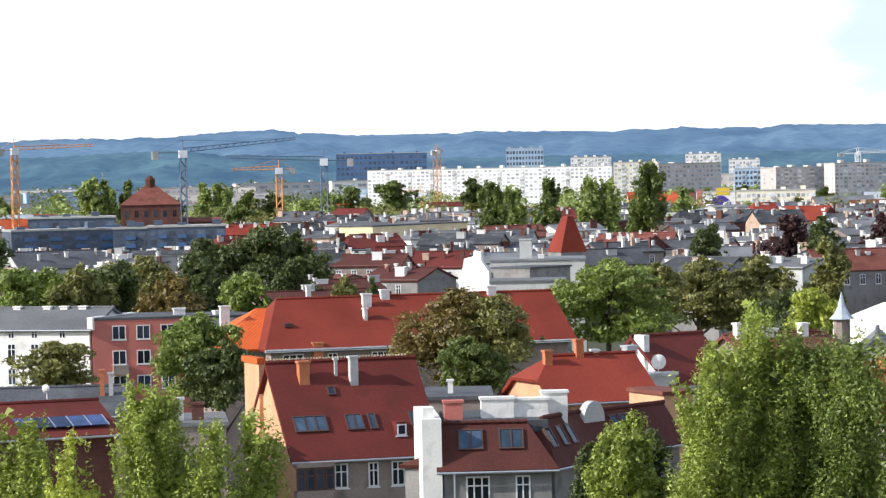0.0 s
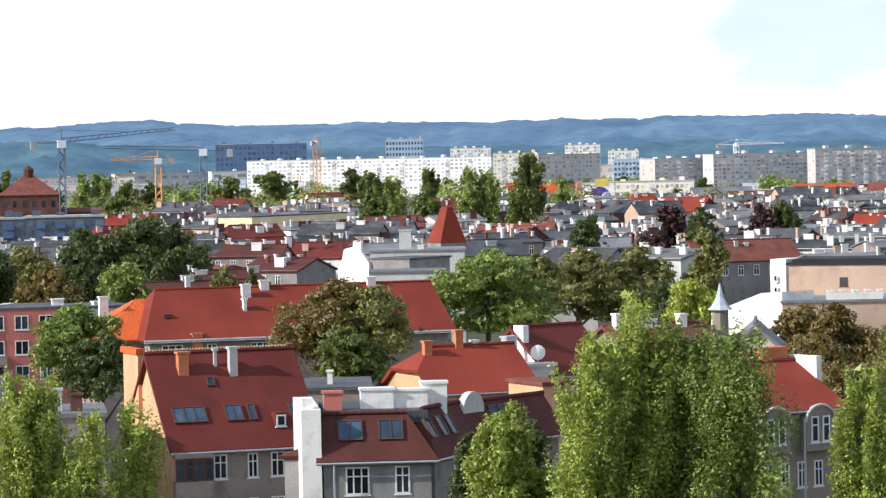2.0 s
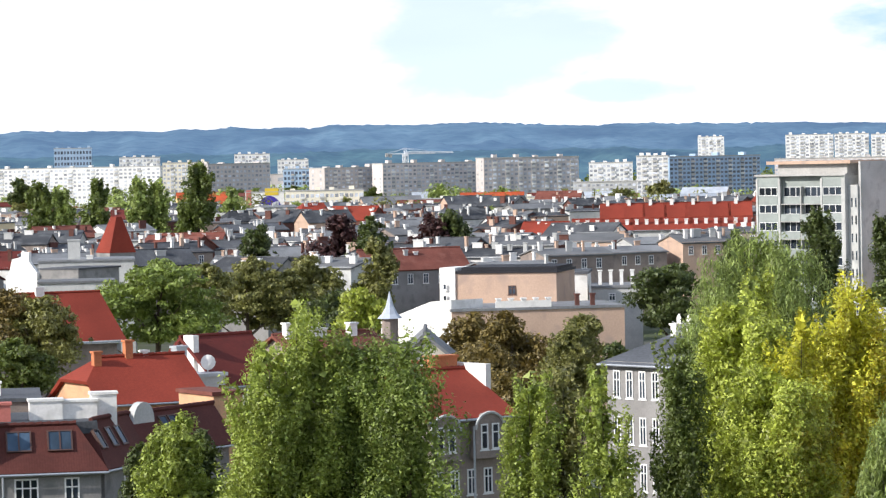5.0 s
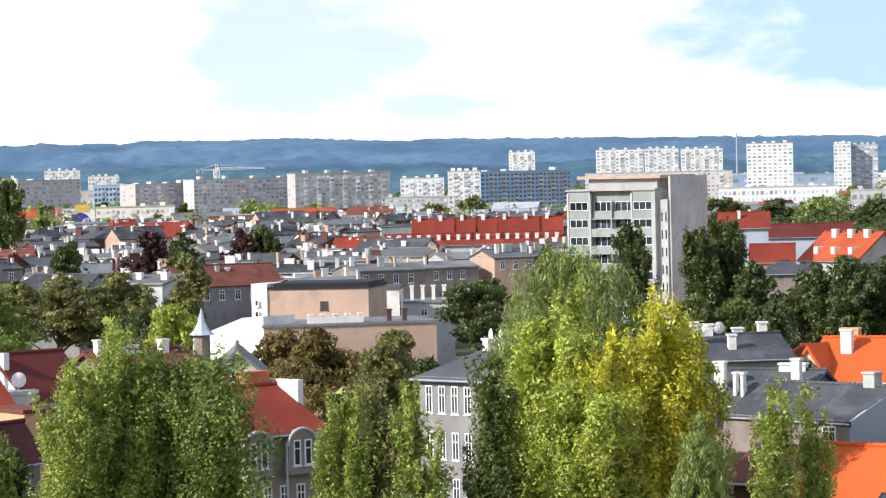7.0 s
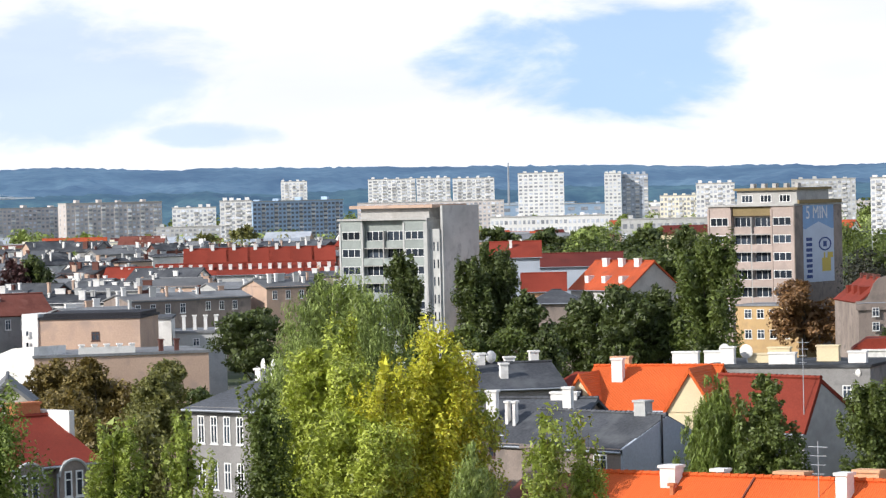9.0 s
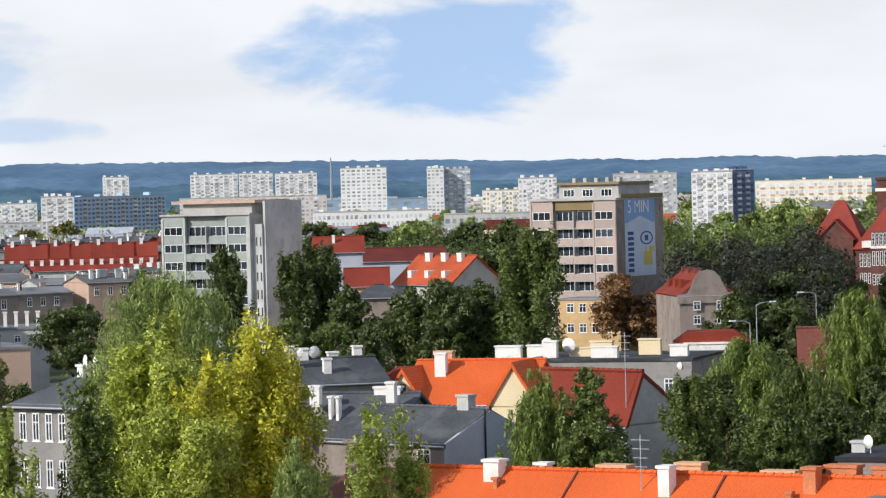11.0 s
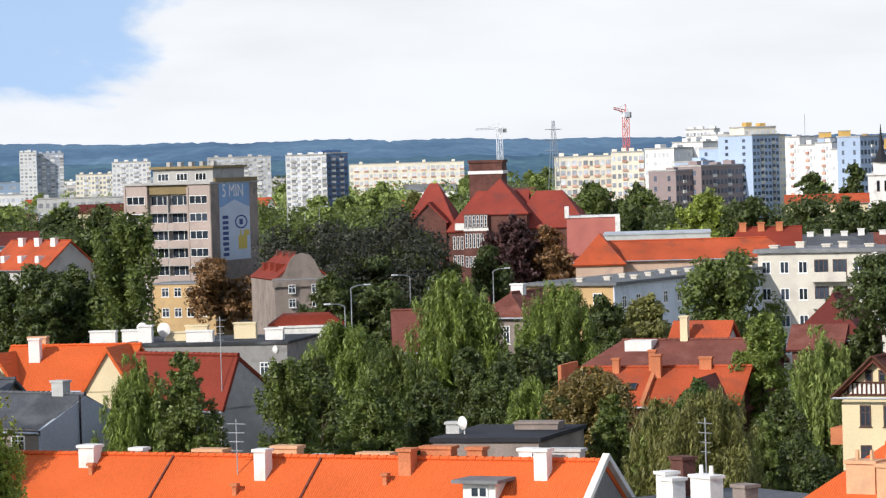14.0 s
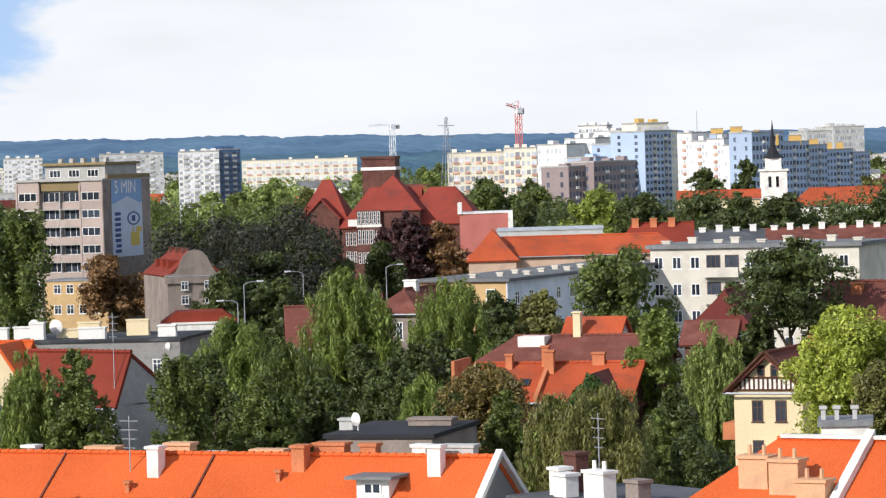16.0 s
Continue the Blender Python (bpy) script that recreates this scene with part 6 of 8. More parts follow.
part("parapet", boxes((-0.3, -0.3, 17.28, 0.4, 10, 19.08)), WHITE, annex)
part("parapet", boxes((8.0, -0.3, 2, 8.8, 10, 17.54)), WHITE, annex)
hall, _ = flat_house("hall", "low pale metal roofed hall", (237.7, 462.5), (252.0, 454.8), 14, 15.19, GREY_PALE, METAL_ROOF)
red_wing, _ = house("row_house", "row with an orange hipped roof behind the flats", (193.3, 384.1), (217.2, 371.1), 9, 14.31, 16.53-14.31, TAN, TILE_MID, ends=((0.0, 3.0), (0.0, 3.0)))
wing(red_wing, 0, -2.0, 6.0, 6, 13.96, 17.69-13.96, TAN, TILE_MID, axis="v", ends=((0.0, 2.5), (1.0, 0.0)))
red_wing2, _ = house("row_house", "hipped red roof behind the long flats", (217.6, 388.2), (225.7, 383.5), 9, 14.53, 17.45-14.53, YELLOW, TILE_RED, ends=((0.0, 1.5), (1.0, 0.0)))
for k in range(3):
    chimney(red_wing2, 2 + 2.4 * k, 4, 17.15, 0.9, 0.7, 1.0, BRICK_ORANGE)
for a_spot, b_spot, top, m_roof, lab in (
        ((238.4, 405.0), (246.8, 400.0), 15.37, FELT, "dark roofed flats behind the long block"),
        ((252.2, 408.4), (260.1, 403.4), 15.15, TILE_OLD, "brown roofed flats behind the long block"),
        ((252.1, 390.8), (260.2, 385.4), 15.61, TILE_OLD, "maroon roofed flats behind the long block")):
    ob, w_ = house("row_house", lab, a_spot, b_spot, 9, top - 1.6, 1.8, GREY_PALE, m_roof)
    for k in range(4):
        chimney(ob, w_ * (0.15 + 0.24 * k), 4.3, top - 0.2, 0.9, 0.6, 0.9 + 0.3 * (k % 2), WHITE)

# ---- brick villas among the willows ----
v5, _ = house("villa", "brown hipped roof among the willows", (127.0, 271.8), (129.7, 268.3), 8, 13.83, 15.75-13.83, GREY_WARM, TILE_OLD, axis="v", ends=((0.0, 2.0), (1.0, 0.0)))
for k in range(2):
    window(v5, "f", 1.2 + 1.5 * k, 11.34, 0.7, 1.6)
chimney(v5, 2.0, 4, 15.50, 1.2, 0.7, 1.0, WHITE)
v6, _ = house("villa", "weathered orange roof among the willows", (116.3, 265.6), (119.4, 264.3), 8, 11.50, 14.79-11.50, BRICK, TILE_OLD)

# ---- grey gabled house and the kiosk by the crossing ----
G1E, G1R = 11.96, 15.37
g1, G1 = house("house", "grey house with a rounded gable and red roof", (171.4, 432.6), (179.0, 431.2), 17, G1E, G1R - G1E - 0.4, GREY_WARM, TILE_RED, axis="v", over=0.2)
bm = bmesh.new()
shoulder = [(-0.05, G1E - 1.2), (-0.05, G1E), (0.13, G1E + 0.2), (0.22, G1E + 0.42 * (G1R - G1E)), (0.28, G1E + 0.72 * (G1R - G1E)), (0.37, G1E + 0.93 * (G1R - G1E)), (0.5, G1R)]
prism(bm, [(s * G1, z) for s, z in shoulder] + [((1 - s) * G1, z) for s, z in shoulder[-2::-1]], "y", -0.3, -0.02)
part("gable", bm, GREY_WARM, g1, "grey gable with curved shoulders")
for k in range(3):
    part("dormer", boxes((0.9, 3.5 + 4.2 * k, G1E + 0.5, 2.6, 5.0 + 4.2 * k, G1E + 1.9)), TILE_RED, g1)
    part("chimney", boxes((G1 * 0.44, 6 + 4.5 * k, G1R - 1.0, G1 * 0.56, 6.6 + 4.5 * k, G1R + 0.1)), BRICK, g1, "small brick chimney")
for x in (0.3, 0.72):
    for z in (9.87, 7.92):
        w = window(g1, "f", G1 * x, z, 1.0, 1.2, frame_mat=FRAME)
        w.matrix_basis = Matrix.Translation((0, -0.3, 0)) @ w.matrix_basis
kiosk, _ = flat_house("kiosk", "low white pavilion with a red flat roof", (158.8, 399.6), (165.3, 397.0), 7, 6.88, WHITE, WHITE)
bm = bmesh.new()
prism(bm, [(-1.5, 7.10), (8.5, 7.10), (6.5, 8.46), (0.5, 8.46)], "y", 0.5, 7)
part("roof", bm, TILE_RED, kiosk, "shallow red roof")

# ---- red roofs in the middle distance ----
m1, M1 = house("house", "orange tiled house with three dormers", (161.8, 536.1), (167.0, 521.9), 11, 11.77, 16.29-11.77, GREY_PALE, TILE_MID, by_ridge=False)
for k in range(3):
    x = M1 * (0.2 + 0.3 * k)
    z = on_slope(11, 11.77, 16.29-11.77, 1.6)
    part("dormer", boxes((x - 0.5, 1.0, z - 0.6, x + 0.5, 3, z + 0.7)), WHITE, m1, "small white dormer")
for k in range(3):
    chimney(m1, M1 * (0.25 + 0.28 * k), 4.6, 15.73, 1.2, 0.7, 1.0, WHITE)
m2, M2 = house("row_house", "row with red tiled roofs and grey skylights", (160.0, 578.3), (168.2, 575.9), 10, 16.50, 19.15-16.50, GREY_BLUE, TILE_RED)
chimney(m2, M2 * 0.4, 3, 17.95, 0.5, 0.5, 1.5, WHITE)
m3, _ = house("row_house", "row with a dull red roof and dormers", (173.7, 595.2), (188.1, 590.8), 10, 14.28, 16.50-14.28, GREY_BLUE, TILE_DARK)
m4, _ = house("house", "red roofed house with a peach gable", (148.7, 519.1), (155.1, 517.2), 9, 12.15, 14.89-12.15, PEACH, TILE_RED)
m5, _ = house("house", "dark hipped roof beside the poplars", (138.8, 480.3), (146.0, 478.2), 9, 11.62, 1.7, GREY_WARM, FELT, ends=((0.0, 3.0), (0.0, 3.0)))
for k in range(7):
    a_, b_ = (148.3, 816.7), (184.2, 809.3)
    f0, f1 = k / 7, (k + 0.97) / 7
    spot_l = (a_[0] + (b_[0] - a_[0]) * f0, a_[1] + (b_[1] - a_[1]) * f0)
    spot_r = (a_[0] + (b_[0] - a_[0]) * f1, a_[1] + (b_[1] - a_[1]) * f1)
    ob, w_ = house("row_house", "terrace house with a long red tiled roof", spot_l, spot_r, 11, 12.00, 15.81-12.00, GREY_PALE, TILE_RED, group="long red terrace")
    for q in (0.3,):
        chimney(ob, w_ * q, 5.0, 15.26, 0.8, 0.6, 1.5, WHITE)
for k in range(6):
    a_, b_ = (119.3, 689.8), (155.3, 682.6)
    f0, f1 = k / 6, (k + 0.96) / 6
    spot_l = (a_[0] + (b_[0] - a_[0]) * f0, a_[1] + (b_[1] - a_[1]) * f0)
    spot_r = (a_[0] + (b_[0] - a_[0]) * f1, a_[1] + (b_[1] - a_[1]) * f1)
    ob, w_ = house("row_house", "terrace house with a dull red roof", spot_l, spot_r, 11, 12.40, 14.66-12.40, GREY_PALE, TILE_RED, group="dull red terrace")
    for q in (0.15, 0.5, 0.85):
        chimney(ob, w_ * q, 2.5, 13.06, 0.7, 0.6, 1.4, WHITE)

# ---- church tower and brick church ----
church, CHW = stand("church", (472.3, 766.1), (478.4, 762.4), "white church tower with a dark pointed spire", "church")
cz = 19.75
part("tower", boxes((0, 0, 0, CHW, CHW, cz)), WHITE, church)
part("gallery", boxes((-0.4, -0.4, cz, CHW + 0.4, CHW + 0.4, cz + 0.5)), WHITE, church)
part("lantern", boxes((CHW * 0.2, CHW * 0.2, cz + 0.5, CHW * 0.8, CHW * 0.8, cz + 3.4)), WHITE, church)
bm = bmesh.new()
for r0, r1, z0, z1 in ((3.0, 1.6, 3.4, 4.6), (1.6, 0.7, 4.6, 6.6), (0.7, 0.05, 6.6, 13.5)):
    tube(bm, (CHW / 2, CHW / 2, cz + z0), (CHW / 2, CHW / 2, cz + z1), r0, r1, 8)
part("spire", bm, BLACK, church, "dark flared spire")
for q in (0.36, 0.64):
    window(church, "f", CHW * q, cz - 4.2, 0.8, 2.8, cols=1, rows=1, frame_mat=FRAME_DARK)
nave, _ = house("church_nave", "broad orange roof beside the church tower", (468.1, 745.1), (487.8, 732.4), 16, 10.87, 15.18-10.87, WHITE, TILE_MID, ends=((0.0, 5), (1.0, 0)))
low_or, _ = house("row_house", "long low orange roofs before the church", (428.4, 734.1), (445.9, 723.6), 10, 13.66, 15.75-13.66, CREAM, TILE_MID)

brick_church, BCW = stand("water_tower", (-103.8, 1095.1), (-84.6, 1096.7), "old brick tower house under a steep pyramid roof", "tower house")
wing(brick_church, 0, 0, BCW, BCW, 17.82, 24.01-17.82, BRICK, TILE_OLD, ends=((0.0, BCW * 0.42), (0.0, BCW * 0.42)))
bm = bmesh.new()
tube(bm, (BCW / 2, BCW / 2, 23.64 - 0.5), (BCW / 2, BCW / 2, 25.84), 1.5, 1.7, 8)
tube(bm, (BCW / 2, BCW / 2, 25.84), (BCW / 2, BCW / 2, 27.13), 1.7, 0.3, 8)
part("lantern", bm, TIMBER, brick_church, "green grey roof lantern")
wing(brick_church, BCW, 4, 13, 10, 11.96, 1.2, BRICK, TILE_OLD)
for k in range(6):
    window(brick_church, "f", BCW * (0.1 + 0.16 * k), 13.62, 1.3, 2.2, frame_mat=FRAME_DARK)
SLATE = surface("slate_cladding", (0.07, 0.095, 0.14), 0.6, 0.25, 0.08, 1.0)
for a_spot, b_spot, top, n in (((-113.6, 892.8), (-87.6, 900.7), 13.17, 1), ((-85.2, 875.9), (-76.2, 876.7), 13.54, 2), ((-75.4, 866.7), (-55.5, 868.2), 13.96, 3), ((-116.5, 952.9), (-92.1, 955.6), 15.63, 4)):
    slab("apartment_house", "new dark slate clad flats with deep balconies", a_spot, b_spot, 14, top, 6, 8 if n != 2 else 3, SLATE, 2, fronts_mat=NAVY, panes=WINDOW_DARK, roof_boxes=3, seed=60 + n, group="new slate clad flats")
for a_spot, b_spot, top, lab in (((-63.7, 957.9), (-50.2, 958.7), 12.16, "rust red flats among the roofs"), ((-47.6, 938.8), (-28.8, 939.6), 12.74, "maroon roofed flats among trees")):
    ob, w_ = house("row_house", lab, a_spot, b_spot, 11, top - 2.5, 3.0, PINK, TILE_RED)
    for k in range(3):
        chimney(ob, w_ * (0.2 + 0.3 * k), 4.5, top - 1, 1, 0.8, 1.8, WHITE)

# ---- white gabled block and tiled stump ----
wg, WGW2 = stand("fire_wall_house", (1.9, 427.0), (5.7, 424.0), "tall bright white stepped fire wall", "building")
zt = 17.31
bm = bmesh.new()
prism(bm, [(0, 0), (WGW2, 0), (WGW2, zt - 2.6), (WGW2 * 0.75, zt - 1.2), (WGW2 * 0.75, zt), (WGW2 * 0.5, zt), (WGW2 * 0.5, zt - 0.6), (WGW2 * 0.2, zt - 0.9), (WGW2 * 0.1, zt - 2.6), (0, zt - 3.2)], "y", 0, 0.5)
part("fire_wall", bm, WHITE, wg)
part("wall", boxes((WGW2 - 0.01, 0.5, 0, WGW2 + 6, 9, zt - 2.2)), GREY, wg)
part("roof", boxes((WGW2, 0.4, zt - 2.2, WGW2 + 6.2, 9.2, zt - 2.0)), FELT, wg)
wg2, _ = flat_house("tenement", "grey block with pale concrete stacks", (6.1, 440.0), (18.4, 439.6), 12, 15.55, GREY_PALE, FELT_PALE)
chimney(wg2, 4.6, 3, 15.55, 1.6, 1.2, 2.8, GREY_PALE)
chimney(wg2, 6.6, 2, 14.93, 0.8, 0.8, 1.4, WHITE)
lower, _ = flat_house("tenement", "low block with a sloping pale felt roof", (5.5, 400.0), (14.3, 399.7), 9, 14.16, GREY_PALE, FELT_PALE)
stump, STW = stand("roof_tower", (14.6, 476.4), (16.4, 471.8), "tall tapering red tiled roof stump", "roof tower")
bm = bmesh.new()
z0, z1 = 15.73, 20.72
base_v = [bm.verts.new(p) for p in ((0, 0, z0), (STW, 0, z0), (STW, 4, z0), (0, 4, z0))]
top_v = [bm.verts.new(p) for p in ((STW * 0.38, 1.6, z1), (STW * 0.78, 1.6, z1), (STW * 0.78, 2.4, z1), (STW * 0.38, 2.4, z1))]
for k in range(4):
    bm.faces.new((base_v[k], base_v[(k + 1) % 4], top_v[(k + 1) % 4], top_v[k]))
bm.faces.new(top_v)
part("roof", bm, TILE_RED, stump, "steep orange tiled faces")
part("wall", boxes((0.1, 0.1, 0, STW - 0.1, 3.9, z0)), GREY, stump)
mural, MUW = flat_house("mural_house", "white house end with a purple and yellow mural", (101.0, 1346.2), (116.4, 1345.0), 10, 15.73, WHITE, CONCRETE)
PURPLE = surface("purple_paint", (0.07, 0.05, 0.3), 0.8, 0.1)
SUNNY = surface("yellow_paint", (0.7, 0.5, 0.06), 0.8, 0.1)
bm = bmesh.new()
zz = 8.07
prism(bm, [(MUW * 0.62 - 4.8 * math.cos(k * math.pi / 14), zz + 6.2 * math.sin(k * math.pi / 14)) for k in range(15)], "y", -0.1, -0.02)
part("mural_arch", bm, PURPLE, mural, "purple painted arch")
part("mural_field", boxes((MUW * 0.5, -0.12, zz + 6.4, MUW * 0.85, -0.02, zz + 9.2)), SUNNY, mural, "yellow painted field")
part("mural_stripe", boxes((0.3, -0.1, zz, 2.4, -0.02, zz + 8.6)), PINK, mural, "red painted stripe")
yl, _ = flat_house("tenement", "yellow plastered house end among dark roofs", (-23.2, 759.6), (-15.6, 754.8), 40, 14.95, CREAM, FELT)

# ---- cranes and masts ----


def crane(label, spot, top, jib, counter, turn, paint, wide=2.0, tip=0.0):
    ob = new("tower_crane")
    ob.matrix_basis = pose(spot[0], spot[1], 0, 0, 0, turn)
    tagged(ob, label, "crane", "tower cranes over the city")
    h = wide / 2
    bm = bmesh.new()
    for sx in (-h, h):
        for sy in (-h, h):
            tube(bm, (sx, sy, 0), (sx, sy, top), 0.18, 0.18, 4)
    n = int(top / wide / 1.2)
    for k in range(n):
        z0, z1 = top * k / n, top * (k + 1) / n
        s = 1 if k % 2 else -1
        for y in (-h, h):
            tube(bm, (-h * s, y, z0), (h * s, y, z1), 0.12, 0.12, 4)
        for x in (-h, h):
            tube(bm, (x, -h * s, z0), (x, h * s, z1), 0.12, 0.12, 4)
    part("mast", bm, paint, ob)
    bm = bmesh.new()
    for y in (-0.6, 0.6):
        tube(bm, (0, y, top), (jib, y, top + tip), 0.17, 0.14, 4)
    tube(bm, (0, 0, top + 1.3), (jib, 0, top + 0.7 + tip), 0.17, 0.12, 4)
    n = max(4, int(abs(jib) / 2.2))
    for k in range(n):
        a, b = k / n, (k + 0.5) / n
        for y in (-0.6, 0.6):
            tube(bm, (jib * a, y, top + tip * a), (jib * b, 0, top + 1.3 - 0.6 * b + tip * b), 0.09, 0.09, 3)
    part("jib", bm, paint, ob)
    bm = bmesh.new()
    for y in (-0.6, 0.6):
        tube(bm, (0, y, top), (counter, y, top), 0.17, 0.17, 4)
    tube(bm, (0, 0, top), (0, 0, top + 4), 0.25, 0.15, 4)
    tube(bm, (0, 0, top + 4), (jib * 0.6, 0, top + 1 + tip * 0.6), 0.07, 0.07, 3)
    tube(bm, (0, 0, top + 4), (counter, 0, top + 0.3), 0.07, 0.07, 3)
    part("counter_jib", bm, paint, ob)
    part("counterweight", boxes((counter - 1, -0.8, top - 2.2, counter + 1, 0.8, top + 0.4)), CONCRETE, ob)
    part("cab", boxes((-1.3, -1.6, top - 1.8, 1.3, 1.0, top + 0.6)), STEEL_WHITE, ob, "pale operator cab")
    return ob


crane("blue grey tower crane with a long jib", (-83.5, 1096.8), 34.39, 37, -9, 12, STEEL_BLUE, tip=3.5)
crane("dark blue tower crane above the roofs", (-39.8, 1149.3), 31.02, -33, 9, 4, STEEL_BLUE, 2.2, 1.5)
crane("orange tower crane beside the brick tower", (-62.2, 1298.5), 28.31, -18, 5, 8, STEEL_ORANGE, 2.2)
crane("ochre tower crane at the edge of the city", (-156.0, 1240.2), 37.35, 30, -5, 20, STEEL_ORANGE, 2.2, 1.0)
crane("orange tower crane before the white block", (-2.4, 1900.0), 36.73, 4, -3, 40, STEEL_ORANGE, 3.0)
crane("small ochre crane under the long block", (-11.1, 1800.0), 14.57, -20, 4, 0, STEEL_ORANGE, 1.6)
crane("white tower crane before the hills", (293.3, 2382.0), 31.55, 34, -14, 5, STEEL_WHITE, 2.6)
crane("white crane behind the panel blocks", (291.9, 2382.2), 31.20, 22, -10, 5, STEEL_WHITE, 2.2)
crane("pale yellow tower crane", (946.5, 1986.0), 44.73, -17, 4, 0, STEEL_WHITE, 3.0)
crane("red tower crane leaning over white flats", (695.4, 1329.1), 44.91, -6, 1.5, 0, STEEL_RED, 2.2, 2.0)


def lattice_mast(label, spot, top, wide):
    ob = new("lattice_mast")
    ob.matrix_basis = pose(spot[0], spot[1], 0)
    tagged(ob, label, "mast")
    bm = bmesh.new()
    for sx in (-1, 1):
        for sy in (-1, 1):
            tube(bm, (sx * wide, sy * wide, 0), (sx * wide * 0.12, sy * wide * 0.12, top), 0.16, 0.1, 4)
    for k in range(14):
        a, b = 1 - 0.88 * k / 14, 1 - 0.88 * (k + 1) / 14
        s = 1 if k % 2 else -1
        tube(bm, (-wide * a * s, -wide * a, top * k / 14), (wide * b * s, -wide * b, top * (k + 1) / 14), 0.1, 0.1, 3)
    part("mast", bm, STEEL_GREY, ob)
    arms = bmesh.new()
    for z in (0.72, 0.82, 0.92):
        tube(arms, (-wide * 1.3, 0, top * z), (wide * 1.3, 0, top * z), 0.12, 0.12, 4)
    part("cross_arm", arms, STEEL_GREY, ob)


lattice_mast("grey lattice power pylon above the flats", (555.7, 1119.7), 40.09, 2.6)
lattice_mast("thin grey lattice mast", (-129.3, 1293.6), 28.64, 1.0)
lattice_mast("thin pale lattice mast", (-72.8, 1348.0), 20.64, 1.4)
for spot, top, r in (((652.8, 2309.5), 48.86, 1.2), ((967.7, 1635.1), 45.90, 0.4)):
    ob = new("tall_mast")
    ob.matrix_basis = pose(spot[0], spot[1], 0)
    tagged(ob, "slim grey mast rising above the flats", "mast")
    bm = bmesh.new()
    tube(bm, (0, 0, 0), (0, 0, top), r, r * 0.4, 6)
    part("shaft", bm, STEEL_GREY, ob)

# ---- street lamps by the crossing ----


def street_lamp(spot, top, turn):
    ob = new("street_lamp")
    ob.matrix_basis = pose(spot[0], spot[1], 0, 0, 0, turn)
    tagged(ob, "tall grey steel street lamp with a curved arm", "street lamp", "street lamps by the crossing")
    bm = bmesh.new()
    tube(bm, (0, 0, 0), (0, 0, top), 0.1, 0.06, 6)
    part("pole", bm, STEEL_GREY, ob)
    bm = bmesh.new()
    tube(bm, (0, 0, top), (0.8, 0, top + 0.3), 0.07, 0.06, 5)
    tube(bm, (0.8, 0, top + 0.3), (2.0, 0, top + 0.35), 0.06, 0.05, 5)
    part("arm", bm, STEEL_GREY, ob)
    part("lamp_head", boxes((1.8, -0.15, top + 0.28, 2.6, 0.15, top + 0.45)), STEEL_WHITE, ob)


for spot, top, turn in (((163.4, 386.9), 12.06, 0), ((154.9, 368.8), 10.69, 180), ((182.3, 411.4), 12.16, 180), ((184.5, 410.4), 11.97, 0), ((200.9, 424.9), 11.92, 0), ((202.4, 479.0), 11.38, 180), ((335.2, 835.2), 17.79, 0), ((343.0, 832.1), 15.41, 0), ((339.4, 833.5), 14.42, 180)):
    street_lamp(spot, top, turn)

